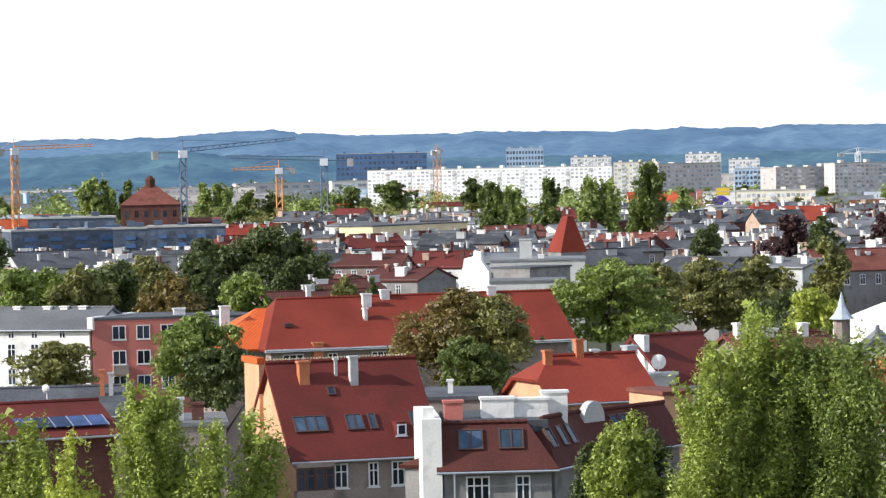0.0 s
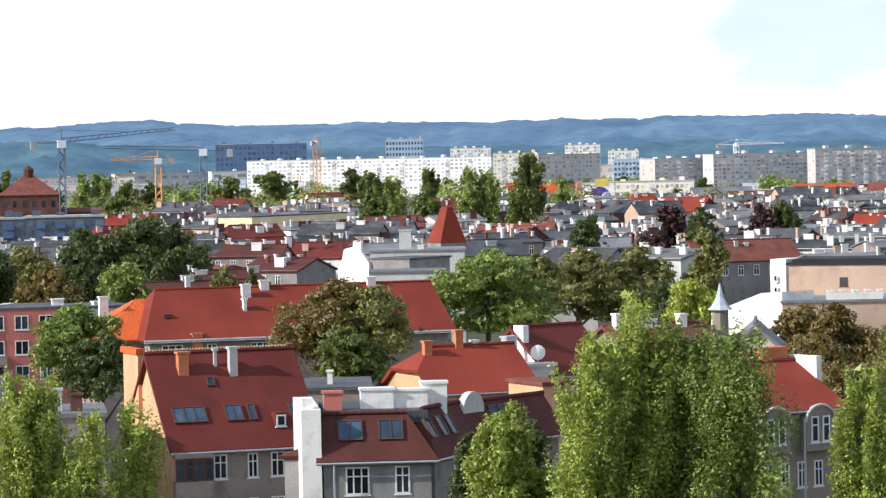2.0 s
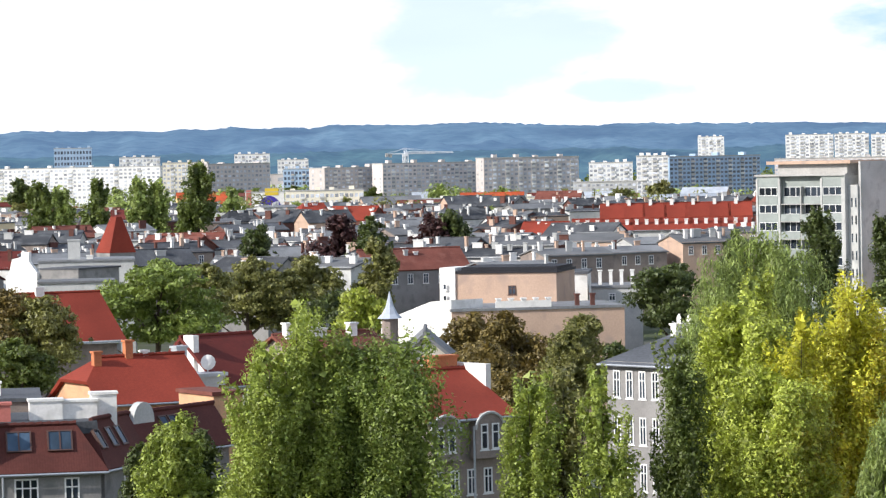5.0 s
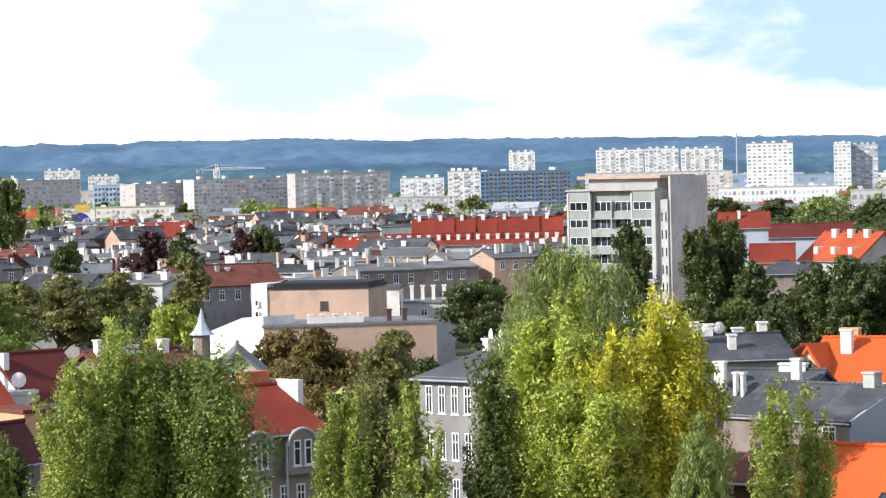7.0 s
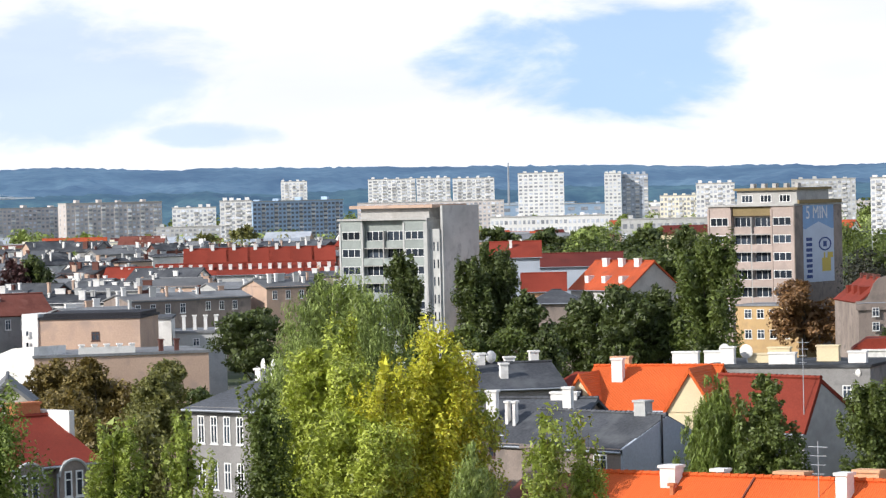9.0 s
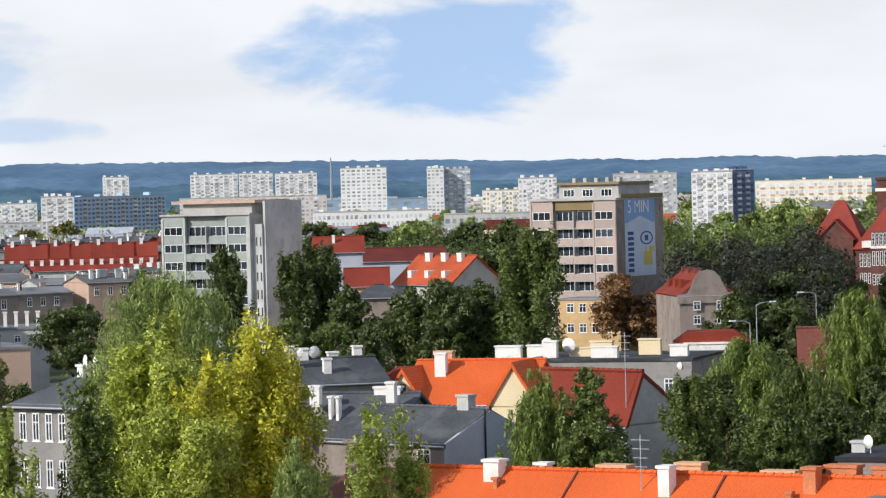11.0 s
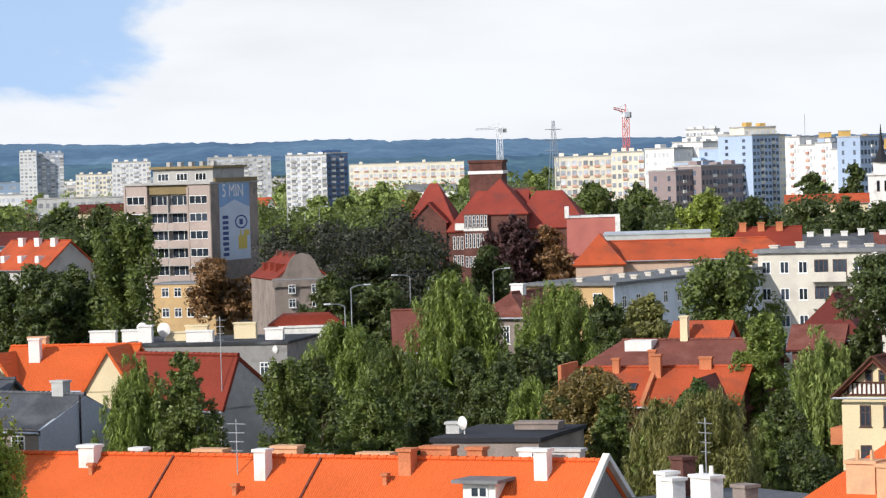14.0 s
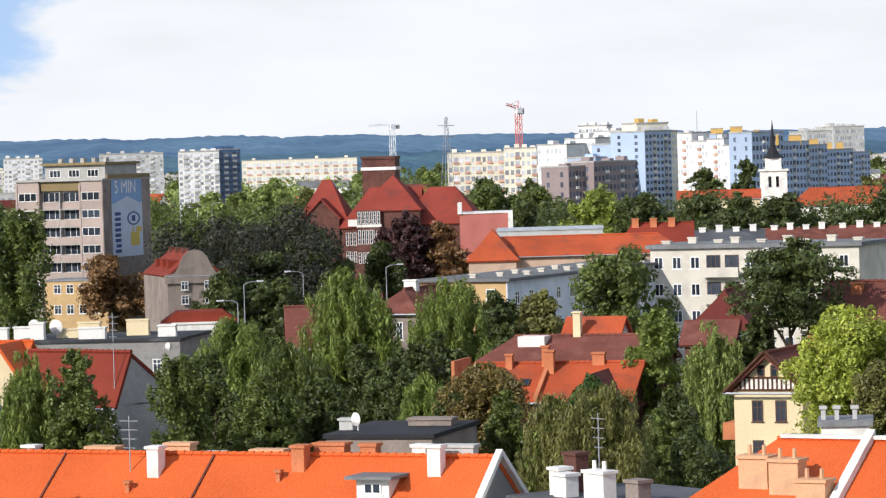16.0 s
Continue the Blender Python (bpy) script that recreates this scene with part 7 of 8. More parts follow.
# ---- the old town's roofs ----
town, near_town = random.Random(21), random.Random(7)
BUSY = ((-2.6, 0.1, 0, 400), (0.1, 3.0, 0, 500), (3.0, 9.4, 0, 470), (-8.5, -2.6, 0, 490), (-8.5, -3.0, 820, 1120), (-2.2, -1.0, 720, 830), (12.6, 14, 0, 720), (9.5, 14, 675, 870), (9.3, 14, 0, 480), (10.2, 12.9, 0, 570), (13.9, 17, 0, 1300))
for d in (420, 455, 490, 530, 570, 615, 660, 710, 765, 825, 890, 960, 1040, 1120):
    b = -8.2
    while b < 13.5:
        wide = town.uniform(9, 17)
        step = math.degrees(wide * 1.08 / d)
        spot_b, dist = b + step / 2, d + town.uniform(-14, 14)
        b += step
        if any(lo < spot_b < hi and near < dist < far for lo, hi, near, far in BUSY) or town.random() < 0.06:
            continue
        turn = radians(spot_b + town.choice((-24, -24, 14, 34)))
        cx, cy = dist * math.sin(radians(spot_b)), dist * math.cos(radians(spot_b))
        ux, uy = math.cos(turn) * wide / 2, -math.sin(turn) * wide / 2
        kind = town.random()
        eave = town.uniform(11.2, 13.2) - (2.0 if spot_b < -2.6 else 0)
        wall = town.choice((GREY_PALE, GREY_PALE, GREY_WARM, TAN, GREY, WHITE, BRICK))
        if kind < 0.68:
            rise, tiles, lab = town.uniform(0.6, 1.5), town.choice((FELT, FELT_PALE)), "old town tenement with a low felt roof"
        elif kind < 0.83:
            rise, tiles, lab = town.uniform(2.2, 3.6), town.choice((TILE_DARK, TILE_DARK, TILE_OLD, TILE_RED if spot_b > 3 else TILE_OLD)), "old town tenement with a pitched tiled roof"
        else:
            rise, tiles, lab = town.uniform(1.8, 3.0), FELT, "old town tenement with a pitched dark roof"
        if spot_b < 1.2 and dist < 540:
            rise, tiles, lab = min(rise, 1.6), near_town.choice((FELT, TILE_BROWN, TILE_OLD)), "old town tenement with a low dark roof"
            wall = near_town.choice((GREY_WARM, BRICK, GREY))
        ob, w_ = house("tenement", lab, (cx - ux, cy - uy), (cx + ux, cy + uy), town.uniform(8, 11), eave, rise, wall, tiles, gutter=False, group="old town tenements", over=0.25, ends=town.choice((((1.0, 0.0), (1.0, 0.0)), ((0.0, 2.5), (1.0, 0.0)), ((1.0, 0.0), (1.0, 0.0)))))
        for k in range(town.randint(6, 9)):
            y = town.uniform(1.5, 7)
            chimney(ob, town.uniform(0.4, w_ - 0.4), y, eave + rise * 0.55, town.choice((0.3, 0.4, 0.4, 0.6, 1.0, 1.6)), town.choice((0.4, 0.6)), town.choice((0.9, 1.2, 1.5)), town.choice((WHITE, WHITE, WHITE, GREY_PALE, BRICK, TAN)))
        if town.random() < 0.35:
            dish(ob, town.uniform(1, w_ - 1), 0.3, eave + rise * 0.3, 0.45, town.choice((-30, 0, 25)))
        if dist < 700:
            for k in range(int(w_ / 2.6)):
                window(ob, "f", 1.5 + 2.5 * k, eave - 2.2, 0.9, 1.5)

# ---- far suburbs between the old town and the blocks ----
suburb = random.Random(5)
for k in range(120):
    spot_b, dist = suburb.uniform(-8.5, 36), suburb.uniform(1230, 2100)
    if spot_b > 13 and dist < 1400:
        dist += 250
    wide = suburb.uniform(12, 34)
    cx, cy = dist * math.sin(radians(spot_b)), dist * math.cos(radians(spot_b))
    turn = radians(spot_b + suburb.uniform(-25, 25))
    ux, uy = math.cos(turn) * wide / 2, -math.sin(turn) * wide / 2
    house("suburban_house", "distant house with a tiled roof", (cx - ux, cy - uy), (cx + ux, cy + uy), 10, suburb.uniform(4, 9), suburb.uniform(1.5, 4), suburb.choice((WHITE, CREAM, WHITE, TAN, YELLOW)), suburb.choice((TILE_MID, TILE_OLD, FELT_PALE, TILE_DARK, METAL_ROOF)), gutter=False, group="distant suburban houses")
for k in range(30):
    spot_b, dist = suburb.uniform(-8.5, 36), suburb.uniform(2300, 3200)
    wide = suburb.uniform(40, 110)
    cx, cy = dist * math.sin(radians(spot_b)), dist * math.cos(radians(spot_b))
    turn = radians(spot_b + suburb.uniform(-15, 15))
    ux, uy = math.cos(turn) * wide / 2, -math.sin(turn) * wide / 2
    slab("apartment_block", "pale distant block on the plain", (cx - ux, cy - uy), (cx + ux, cy + uy), 13, suburb.uniform(9, 20), 4, 10, suburb.choice((WHITE_FAR, CREAM_FAR, BLUE_PANEL, BEIGE_FAR)), 0, roof_boxes=2, seed=k)
# the pale leaves among these far trees stand in for distance haze
for k in range(200):
    spot_b = suburb.uniform(-9, 37)
    dist = suburb.choice((suburb.uniform(1180, 1500), suburb.uniform(1500, 2200), suburb.uniform(2200, 3300)))
    tree(suburb.choice(("broad", "broad", "poplar")), dist * math.sin(radians(spot_b)), dist * math.cos(radians(spot_b)), suburb.uniform(8, 15), suburb.uniform(9, 18), suburb.choice(("pale", "green", "olive", "pale")), detail="far", variant=k % 3, label="distant leafy tree between suburban houses", bottom=0.8)

belt("tree_belt", "green woods and gardens between the distant houses", -9, 12, 1180, 1500, 5, 12, 5.5, 26000, 1.2, "olive", 1, 330)
# haze over the far plain is painted in with pale leaves
belt("tree_belt", "pale green trees along the far plain", -9, 37, 1500, 2300, 4, 11, 7.5, 42000, 1.8, "pale", 2, 620)
belt("tree_belt", "far dark woods below the hills", -9, 37, 2400, 3400, 4, 11, 12, 36000, 2.8, "green", 3, 620)
belt("tree_belt", "dark tree belt behind the school and flats", 22.5, 34, 640, 740, 8, 17.5, 3.6, 52000, 0.6, "deep", 4, 420)
belt("tree_belt", "dark tree belt behind the red roofs", 14.6, 20.5, 760, 900, 8, 16, 3.8, 34000, 0.65, "deep", 5, 280)
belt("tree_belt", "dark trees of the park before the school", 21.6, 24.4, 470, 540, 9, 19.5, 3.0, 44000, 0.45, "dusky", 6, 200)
belt("tree_belt", "olive trees beyond the tower", 21, 27, 950, 1300, 6, 14, 4.6, 26000, 0.95, "green", 7, 220)

# ---- trees ----
tree("poplar", -19.0, 148.8, 17.6, 4.4, "bright", detail="close", variant=1)
tree("poplar", -16.1, 145.1, 17.0, 3.5, "lime", detail="close", variant=2)
tree("poplar", -13.1, 149.4, 18.9, 5.3, "bright", detail="close", variant=3)
tree("poplar", -10.2, 147.7, 17.4, 3.0, "bright", detail="close", variant=4)
tree("poplar", -8.5, 149.8, 17.5, 3.9, "bright", detail="close", variant=0)
tree("poplar", -12.1, 157.5, 15.2, 3.1, "green", detail="close", variant=1)
tree("broad", -18.1, 249.3, 17.4, 7.6, "leafy", detail="near", variant=2, bottom=10.7)
tree("broad", -16.1, 245.5, 15.5, 6.5, "deep", detail="near", variant=3, bottom=10.1)
tree("broad", -34.4, 298.0, 13.2, 8.5, "olive", detail="mid", variant=0, bottom=8.6)
tree("broad", -53.8, 416.5, 16.2, 12.6, "leafy", detail="mid", variant=1)
tree("broad", -50.5, 427.0, 15.5, 14.1, "leafy", detail="mid", variant=2)
tree("broad", -46.3, 437.6, 15.4, 14.4, "leafy", detail="mid", variant=0)
tree("broad", -41.4, 448.1, 15.7, 16.0, "olive", detail="mid", variant=1)
tree("broad", -32.1, 398.7, 15.5, 10.3, "brown", detail="mid", variant=2)
tree("broad", -31.7, 458.9, 18.6, 15.0, "deep", detail="mid", variant=0)
tree("broad", -25.6, 459.3, 19.8, 17.5, "deep", detail="mid", variant=1)
tree("broad", -20.7, 469.5, 18.4, 14.5, "deep", detail="mid", variant=2)
tree("broad", -23.5, 409.3, 15.5, 11.2, "leafy", detail="mid", variant=0)
tree("broad", -79.7, 594.7, 16.3, 14.6, "deep", detail="mid", variant=1)
tree("broad", -21.5, 699.7, 11.6, 7.2, "deep", detail="mid", variant=2)
tree("broad", 0.2, 268.0, 18.2, 9.0, "brown", detail="near", variant=1, bottom=9.9)
tree("broad", 3.6, 266.0, 17.6, 8.1, "olive", detail="near", variant=2, bottom=9.4)
tree("broad", 2.1, 262.0, 14.6, 5.9, "green", detail="near", variant=3, bottom=9.6)
tree("broad", 16.0, 329.6, 18.5, 14.4, "leafy", detail="mid", variant=0, bottom=9.8)
tree("broad", 21.9, 349.3, 17.4, 6.4, "olive", detail="mid", variant=1, bottom=9.8)
tree("broad", 27.7, 369.0, 17.1, 11.3, "olive", detail="mid", variant=2, bottom=8.7)
tree("broad", 32.4, 370.6, 16.0, 8.3, "olive", detail="mid", variant=0, bottom=8.5)
tree("broad", 39.6, 418.1, 16.0, 7.6, "olive", detail="mid", variant=1, bottom=10.1)
tree("broad", 34.4, 338.3, 14.6, 8.3, "deep", detail="mid", variant=2, bottom=10.1)
tree("broad", 32.5, 298.2, 16.5, 5.5, "lime", detail="mid", variant=0, bottom=12.2)
tree("poplar", 13.4, 151.4, 21.6, 6.3, "bright", detail="close", variant=1)
tree("poplar", 11.9, 149.5, 19.9, 4.9, "bright", detail="close", variant=2)
tree("poplar", 16.1, 152.2, 20.2, 6.6, "leafy", detail="close", variant=3)
tree("poplar", 18.3, 149.9, 20.1, 6.8, "leafy", detail="close", variant=4)
tree("broad", 9.2, 171.8, 15.1, 5.2, "bright", detail="close", variant=0)
tree("broad", 10.8, 173.7, 14.0, 4.2, "deep", detail="close", variant=1)
tree("broad", 7.3, 175.8, 13.3, 2.8, "deep", detail="close", variant=2)
tree("poplar", 12.1, 799.9, 24.2, 8.8, "green", detail="mid", variant=2)
# beyond some 850 m pale leaves imitate the haze
tree("poplar", 17.9, 849.8, 23.0, 7.8, "pale", detail="mid", variant=0)
tree("poplar", 25.5, 819.6, 24.9, 8.2, "green", detail="mid", variant=1)
tree("poplar", 37.3, 849.2, 24.9, 7.8, "pale", detail="mid", variant=2)
tree("poplar", 42.0, 849.0, 24.2, 6.9, "pale", detail="mid", variant=0)
tree("poplar", 49.9, 818.5, 28.1, 11.2, "green", detail="mid", variant=1)
tree("broad", 71.2, 997.5, 19.9, 9.5, "pale", detail="far", variant=2)
tree("broad", -127.7, 1243.5, 26.0, 15.0, "pale", detail="far", variant=0)
tree("poplar", -122.6, 1244.0, 25.9, 9.2, "pale", detail="far", variant=1)
tree("poplar", -115.4, 1244.7, 25.3, 9.2, "green", detail="far", variant=2)
tree("poplar", -98.1, 1396.6, 23.2, 10.3, "pale", detail="far", variant=0)
tree("poplar", -91.1, 1397.0, 23.0, 10.3, "pale", detail="far", variant=1)
tree("broad", -76.8, 1347.8, 18.5, 13.9, "green", detail="far", variant=2)
tree("broad", -67.8, 1348.3, 18.7, 11.5, "deep", detail="far", variant=0)
tree("broad", -52.9, 1499.1, 16.7, 18.0, "pale", detail="far", variant=1)
tree("broad", -39.2, 1499.5, 18.9, 20.5, "green", detail="far", variant=2)
tree("broad", -21.7, 1599.9, 21.4, 24.8, "green", detail="far", variant=0)
tree("broad", 15.6, 1599.9, 21.1, 16.5, "deep", detail="far", variant=1)
tree("broad", -17.2, 719.8, 13.4, 7.4, "deep", detail="mid", variant=2)
tree("broad", 93.6, 895.1, 14.9, 18.6, "green", detail="far", variant=0)
tree("broad", 53.5, 529.3, 19.0, 10.1, "maroon", detail="mid", variant=1)
tree("broad", 57.2, 514.8, 18.4, 8.9, "deep", detail="mid", variant=2)
tree("broad", 73.8, 569.2, 18.4, 8.9, "maroon", detail="mid", variant=0)
tree("broad", 77.1, 568.8, 18.8, 8.9, "deep", detail="mid", variant=1)
tree("broad", 146.7, 989.2, 12.5, 19.0, "pale", detail="far", variant=2)
tree("broad", 38.4, 487.5, 18.8, 7.6, "deep", detail="mid", variant=0)
tree("broad", 47.4, 417.3, 18.0, 6.8, "olive", detail="mid", variant=1)
tree("broad", 36.8, 259.4, 15.8, 5.9, "brown", detail="near", variant=0, bottom=8.1)
tree("broad", 39.2, 255.0, 16.0, 6.3, "brown", detail="near", variant=1, bottom=8.4)
tree("broad", 39.4, 228.6, 16.2, 4.7, "olive", detail="near", variant=2, bottom=10.3)
tree("poplar", 23.6, 148.1, 18.6, 3.6, "bright", detail="close", variant=3)
tree("poplar", 25.6, 151.9, 18.6, 3.3, "olive", detail="close", variant=4)
tree("poplar", 26.7, 147.6, 18.8, 3.6, "bright", detail="close", variant=0)
tree("poplar", 31.2, 152.9, 19.9, 3.4, "green", detail="close", variant=1)
tree("broad", 65.5, 323.4, 17.1, 10.1, "deep", detail="mid", variant=0, bottom=10.4)
tree("willow", 46.1, 199.8, 22.6, 12.0, "pale", detail="near", variant=3)
tree("broad", 36.2, 161.0, 20.2, 6.4, "lime", detail="close", variant=4)
tree("poplar", 38.2, 167.7, 22.1, 4.8, "lime", detail="close", variant=0)
tree("poplar", 39.4, 155.1, 22.0, 5.9, "yellow", detail="close", variant=1)
tree("poplar", 37.1, 153.6, 20.5, 4.5, "yellow", detail="close", variant=2)
tree("broad", 40.9, 156.7, 19.7, 5.6, "lime", detail="close", variant=3)
tree("broad", 35.6, 151.9, 17.7, 7.0, "lime", detail="close", variant=4)
tree("willow", 37.9, 141.0, 16.7, 3.8, "pale", detail="close", variant=0, trunk=BARK_PALE)
tree("poplar", 42.1, 144.0, 18.5, 2.9, "bright", detail="close", variant=1)
tree("poplar", 44.4, 145.4, 18.2, 2.6, "bright", detail="close", variant=2)
tree("poplar", 122.2, 490.0, 19.4, 7.1, "deep", detail="mid", variant=2)
tree("poplar", 124.0, 458.5, 19.1, 7.2, "deep", detail="mid", variant=0)
tree("poplar", 128.9, 462.4, 19.9, 9.8, "deep", detail="mid", variant=1)
tree("broad", 129.8, 451.7, 13.7, 8.5, "deep", detail="mid", variant=2)
tree("broad", 124.4, 406.4, 15.0, 9.5, "deep", detail="mid", variant=0)
tree("broad", 127.6, 400.1, 15.8, 11.9, "deep", detail="mid", variant=1)
tree("broad", 132.9, 403.7, 15.2, 10.3, "deep", detail="mid", variant=2)
tree("broad", 85.7, 318.7, 15.2, 7.4, "green", detail="mid", variant=0)
tree("broad", 89.4, 317.6, 14.5, 8.0, "green", detail="mid", variant=1)
tree("broad", 96.0, 326.2, 13.8, 6.9, "deep", detail="mid", variant=2)
tree("poplar", 137.5, 396.9, 22.2, 10.7, "green", detail="mid", variant=0)
tree("broad", 241.1, 867.1, 18.2, 17.1, "deep", detail="far", variant=1)
tree("broad", 254.7, 863.2, 17.4, 18.6, "deep", detail="far", variant=2)
tree("broad", 260.2, 840.6, 18.0, 19.7, "pale", detail="mid", variant=0)
tree("broad", 277.5, 856.1, 17.0, 20.1, "deep", detail="far", variant=1)
tree("broad", 244.0, 719.8, 18.8, 14.4, "deep", detail="mid", variant=2)
tree("broad", 203.8, 606.7, 15.5, 14.3, "deep", detail="mid", variant=0)
tree("broad", 178.6, 472.4, 13.6, 12.2, "rust", detail="mid", variant=1)
tree("willow", 69.8, 200.2, 15.6, 5.3, "leafy", detail="near", variant=1, trunk=BARK_PALE)
tree("broad", 70.8, 193.5, 16.3, 5.2, "green", detail="near", variant=2)
tree("poplar", 76.5, 191.3, 16.2, 4.5, "green", detail="near", variant=3)
tree("willow", 101.3, 241.6, 15.0, 8.9, "leafy", detail="near", variant=4, trunk=BARK_PALE)
tree("willow", 100.3, 229.0, 13.8, 7.5, "green", detail="near", variant=0, trunk=BARK_PALE)
tree("willow", 118.9, 259.0, 17.9, 9.1, "leafy", detail="mid", variant=1, trunk=BARK_PALE)
tree("willow", 124.4, 250.9, 17.1, 8.4, "leafy", detail="mid", variant=2, trunk=BARK_PALE)
tree("willow", 100.6, 206.9, 12.5, 5.1, "leafy", detail="near", variant=3, trunk=BARK_PALE)
tree("broad", 94.9, 187.3, 14.5, 5.5, "brown", detail="near", variant=4)
tree("broad", 91.1, 183.6, 13.2, 4.2, "deep", detail="near", variant=0)
tree("broad", 137.0, 266.9, 15.2, 6.7, "deep", detail="mid", variant=0)
tree("broad", 144.7, 274.1, 14.2, 6.9, "olive", detail="mid", variant=1)
tree("broad", 195.7, 481.8, 17.3, 11.6, "deep", detail="mid", variant=2)
tree("broad", 208.2, 498.2, 18.0, 14.2, "deep", detail="mid", variant=0)
tree("broad", 210.4, 486.4, 17.5, 15.0, "deep", detail="mid", variant=1)
tree("broad", 212.0, 474.8, 16.2, 12.7, "deep", detail="mid", variant=2)
tree("broad", 187.6, 441.8, 14.4, 14.6, "deep", detail="mid", variant=0)
tree("broad", 194.9, 438.7, 13.5, 12.6, "deep", detail="mid", variant=1)
tree("broad", 242.6, 504.7, 17.2, 12.5, "maroon", detail="mid", variant=2)
tree("broad", 247.6, 502.3, 15.9, 10.2, "rust", detail="mid", variant=0)
tree("broad", 230.7, 488.2, 13.3, 7.7, "deep", detail="mid", variant=1)
tree("broad", 381.8, 924.3, 14.0, 13.7, "pale", detail="far", variant=2)
tree("broad", 433.5, 1011.0, 17.0, 15.0, "pale", detail="far", variant=0)
tree("broad", 346.2, 676.5, 20.8, 13.0, "deep", detail="mid", variant=1)
tree("broad", 354.0, 672.5, 19.7, 13.0, "deep", detail="mid", variant=2)
tree("poplar", 278.6, 531.4, 18.8, 6.5, "deep", detail="mid", variant=0)
tree("broad", 176.6, 446.3, 12.2, 4.9, "deep", detail="mid", variant=1)
tree("willow", 89.3, 167.7, 13.9, 4.9, "olive", detail="near", variant=3, trunk=BARK_PALE)
tree("broad", 94.0, 209.9, 12.6, 4.2, "deep", detail="near", variant=4)
tree("broad", 110.6, 235.3, 11.4, 4.7, "deep", detail="near", variant=0)
tree("broad", 91.3, 222.0, 14.0, 4.9, "deep", detail="near", variant=1)
tree("broad", 146.8, 261.6, 18.7, 11.6, "green", detail="mid", variant=0)
tree("broad", 127.5, 203.3, 20.7, 8.8, "deep", detail="near", variant=3, bottom=13.9)
tree("broad", 115.6, 177.7, 17.3, 8.2, "lime", detail="near", variant=4)
tree("broad", 124.2, 217.0, 15.7, 6.3, "leafy", detail="near", variant=0)
tree("willow", 120.8, 202.7, 14.8, 5.4, "pale", detail="near", variant=1, trunk=BARK_PALE)
tree("willow", 90.7, 164.7, 14.4, 7.1, "olive", detail="near", variant=2, trunk=BARK_PALE)
tree("willow", 89.5, 167.6, 13.4, 4.2, "pale", detail="near", variant=3, trunk=BARK_PALE)
tree("broad", 92.9, 182.8, 14.4, 7.1, "brown", detail="near", variant=4)
tree("broad", 99.4, 173.6, 12.3, 3.6, "green", detail="near", variant=0)
tree("broad", 96.7, 163.6, 11.8, 5.8, "deep", detail="near", variant=1)
tree("broad", 114.3, 197.3, 11.4, 5.1, "deep", detail="near", variant=2)
tree("broad", 133.5, 251.8, 15.2, 6.4, "olive", detail="mid", variant=2)
tree("broad", 318.2, 623.5, 21.1, 14.5, "green", detail="mid", variant=0)
tree("broad", 336.8, 636.4, 19.1, 13.7, "green", detail="mid", variant=1)
tree("broad", 309.7, 560.1, 19.4, 15.6, "bright", detail="mid", variant=2)
tree("broad", 307.2, 538.6, 18.7, 16.3, "deep", detail="mid", variant=0)
tree("broad", 305.0, 516.7, 18.2, 15.8, "deep", detail="mid", variant=1)
tree("broad", 322.2, 529.7, 17.7, 13.8, "deep", detail="mid", variant=2)
tree("broad", 339.8, 542.3, 17.6, 14.3, "deep", detail="mid", variant=0)
tree("broad", 338.6, 519.4, 14.0, 15.1, "deep", detail="mid", variant=1)
tree("broad", 354.8, 532.6, 16.6, 14.3, "deep", detail="mid", variant=2)
tree("broad", 588.1, 988.2, 18.7, 13.8, "deep", detail="far", variant=0)
tree("broad", 599.6, 981.3, 21.2, 9.8, "deep", detail="far", variant=1)
tree("broad", 113.4, 170.8, 14.5, 5.0, "olive", detail="near", variant=0)
tree("broad", 34.8, 237.5, 14.6, 8.8, "brown", detail="near", variant=1, bottom=6.6)
tree("broad", 29.9, 223.0, 13.9, 4.5, "deep", detail="near", variant=2, bottom=7.9)
tree("broad", 88.8, 206.7, 13.0, 5.6, "green", detail="near", variant=3)
tree("broad", 110.8, 229.7, 13.4, 4.7, "deep", detail="near", variant=4)
tree("broad", 110.3, 237.7, 13.0, 5.2, "deep", detail="near", variant=0)
tree("broad", 91.9, 177.7, 13.5, 4.0, "green", detail="near", variant=1)
tree("broad", 103.0, 216.8, 13.1, 6.0, "deep", detail="near", variant=2)
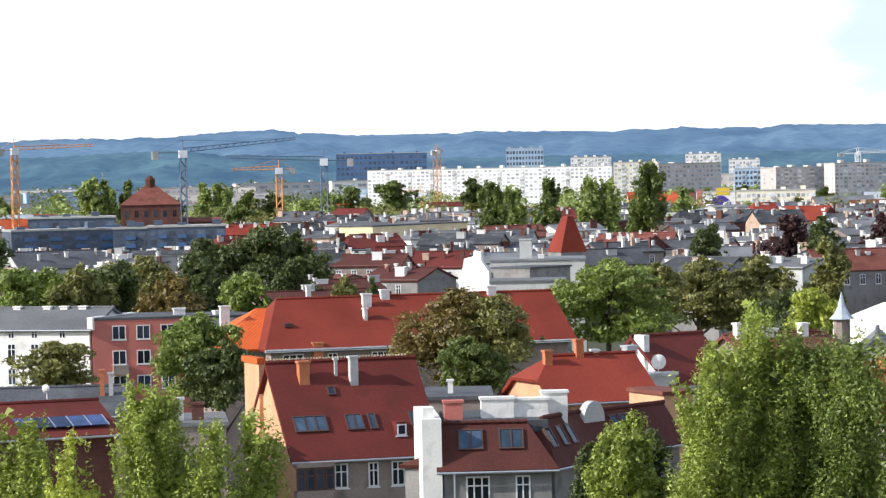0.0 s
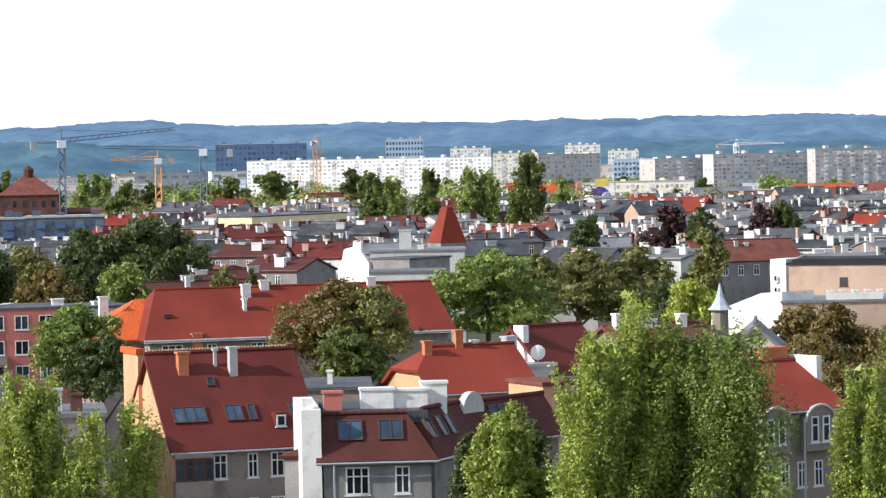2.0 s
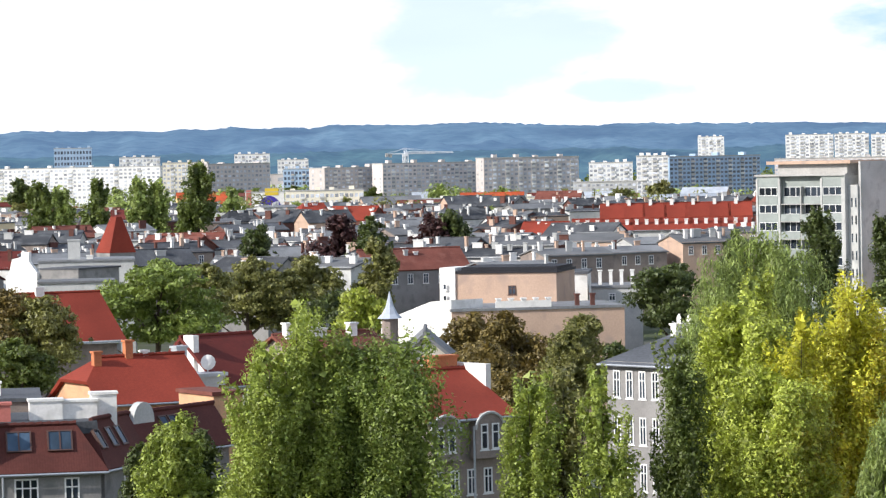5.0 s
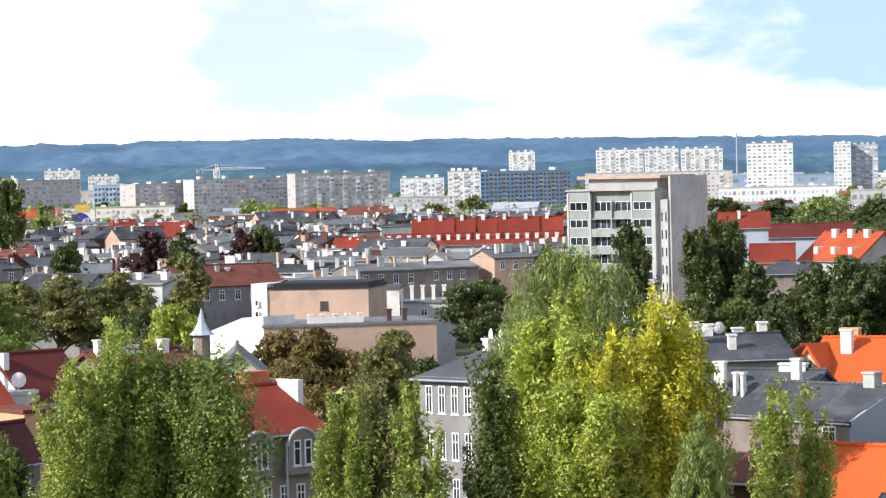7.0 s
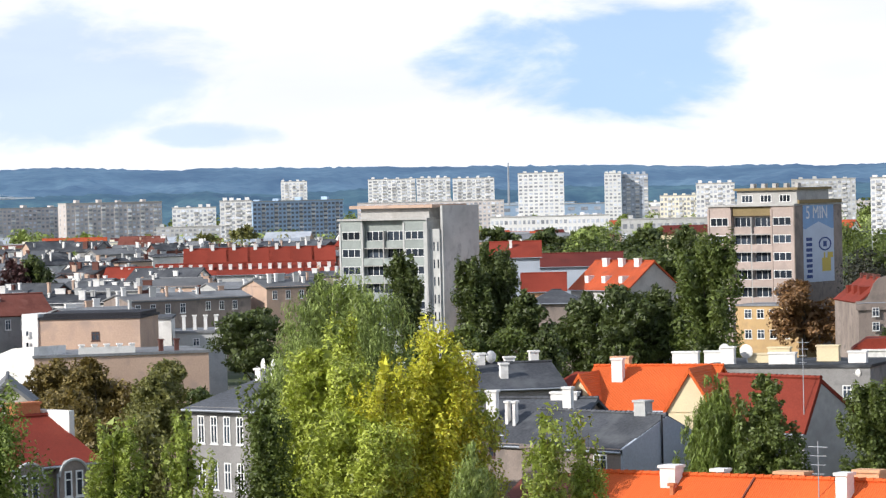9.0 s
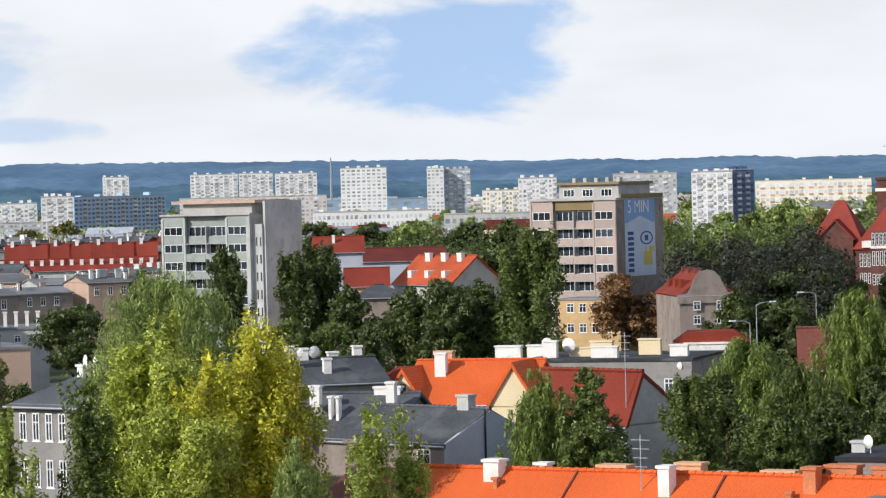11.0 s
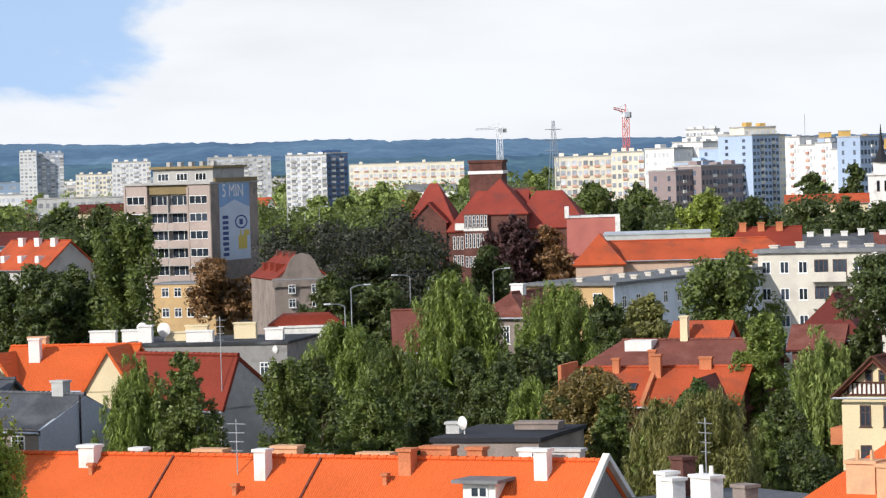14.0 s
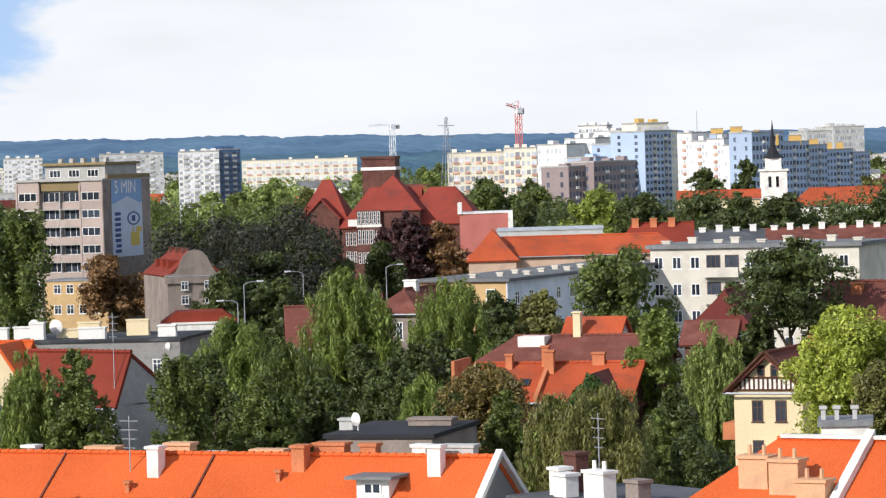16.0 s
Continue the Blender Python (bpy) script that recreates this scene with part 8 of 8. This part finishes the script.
tree("broad", 115.7, 235.1, 13.4, 5.7, "deep", detail="near", variant=3)
tree("broad", 125.5, 204.5, 15.6, 3.6, "deep", detail="near", variant=4)
tree("broad", 150.8, 250.1, 15.9, 4.4, "deep", detail="mid", variant=0)
tree("broad", 185.4, 464.4, 14.8, 5.0, "deep", detail="mid", variant=1)
tree("broad", 168.5, 406.4, 12.7, 8.8, "deep", detail="mid", variant=2)
tree("broad", 175.3, 403.6, 11.8, 10.3, "deep", detail="mid", variant=0)
tree("broad", 184.0, 405.2, 12.3, 8.9, "deep", detail="mid", variant=1)
tree("broad", 41.3, 236.4, 16.6, 5.6, "olive", detail="near", variant=0, bottom=9.4)
tree("broad", 43.4, 232.0, 14.8, 4.3, "deep", detail="near", variant=1, bottom=9.7)
tree("broad", 133.5, 206.6, 16.8, 4.5, "deep", detail="near", variant=2, bottom=11.9)
tree("broad", 82.2, 371.0, 18.4, 7.6, "deep", detail="mid", variant=2)
tree("broad", 82.6, 350.4, 17.6, 6.6, "green", detail="mid", variant=0)
tree("broad", 117.8, 192.9, 11.4, 3.0, "deep", detail="near", variant=0)
tree("broad", -7.5, 359.9, 15.6, 3.6, "deep", detail="mid", variant=2)
tree("broad", -18.0, 479.7, 14.4, 8.8, "deep", detail="mid", variant=0)
tree("broad", -45.2, 422.6, 16.0, 11, "olive", detail="mid", variant=2, label="olive green leafed tree between dark old town roofs")
tree("broad", -41.4, 430.0, 16.6, 11, "deep", detail="mid", variant=0, label="deep green leafed tree between dark old town roofs")
tree("broad", -37.6, 438.4, 16.8, 11, "olive", detail="mid", variant=1, label="olive green leafed tree between dark old town roofs")
tree("broad", -31.9, 434.8, 16.6, 11, "deep", detail="mid", variant=2, label="deep green leafed tree between dark old town roofs")
tree("broad", -18.4, 439.6, 16.2, 9, "deep", detail="mid", variant=1, label="deep green leafed tree between dark old town roofs")
tree("broad", -12.3, 414.8, 14.6, 6, "olive", detail="mid", variant=0, label="olive green leafed tree between dark old town roofs")
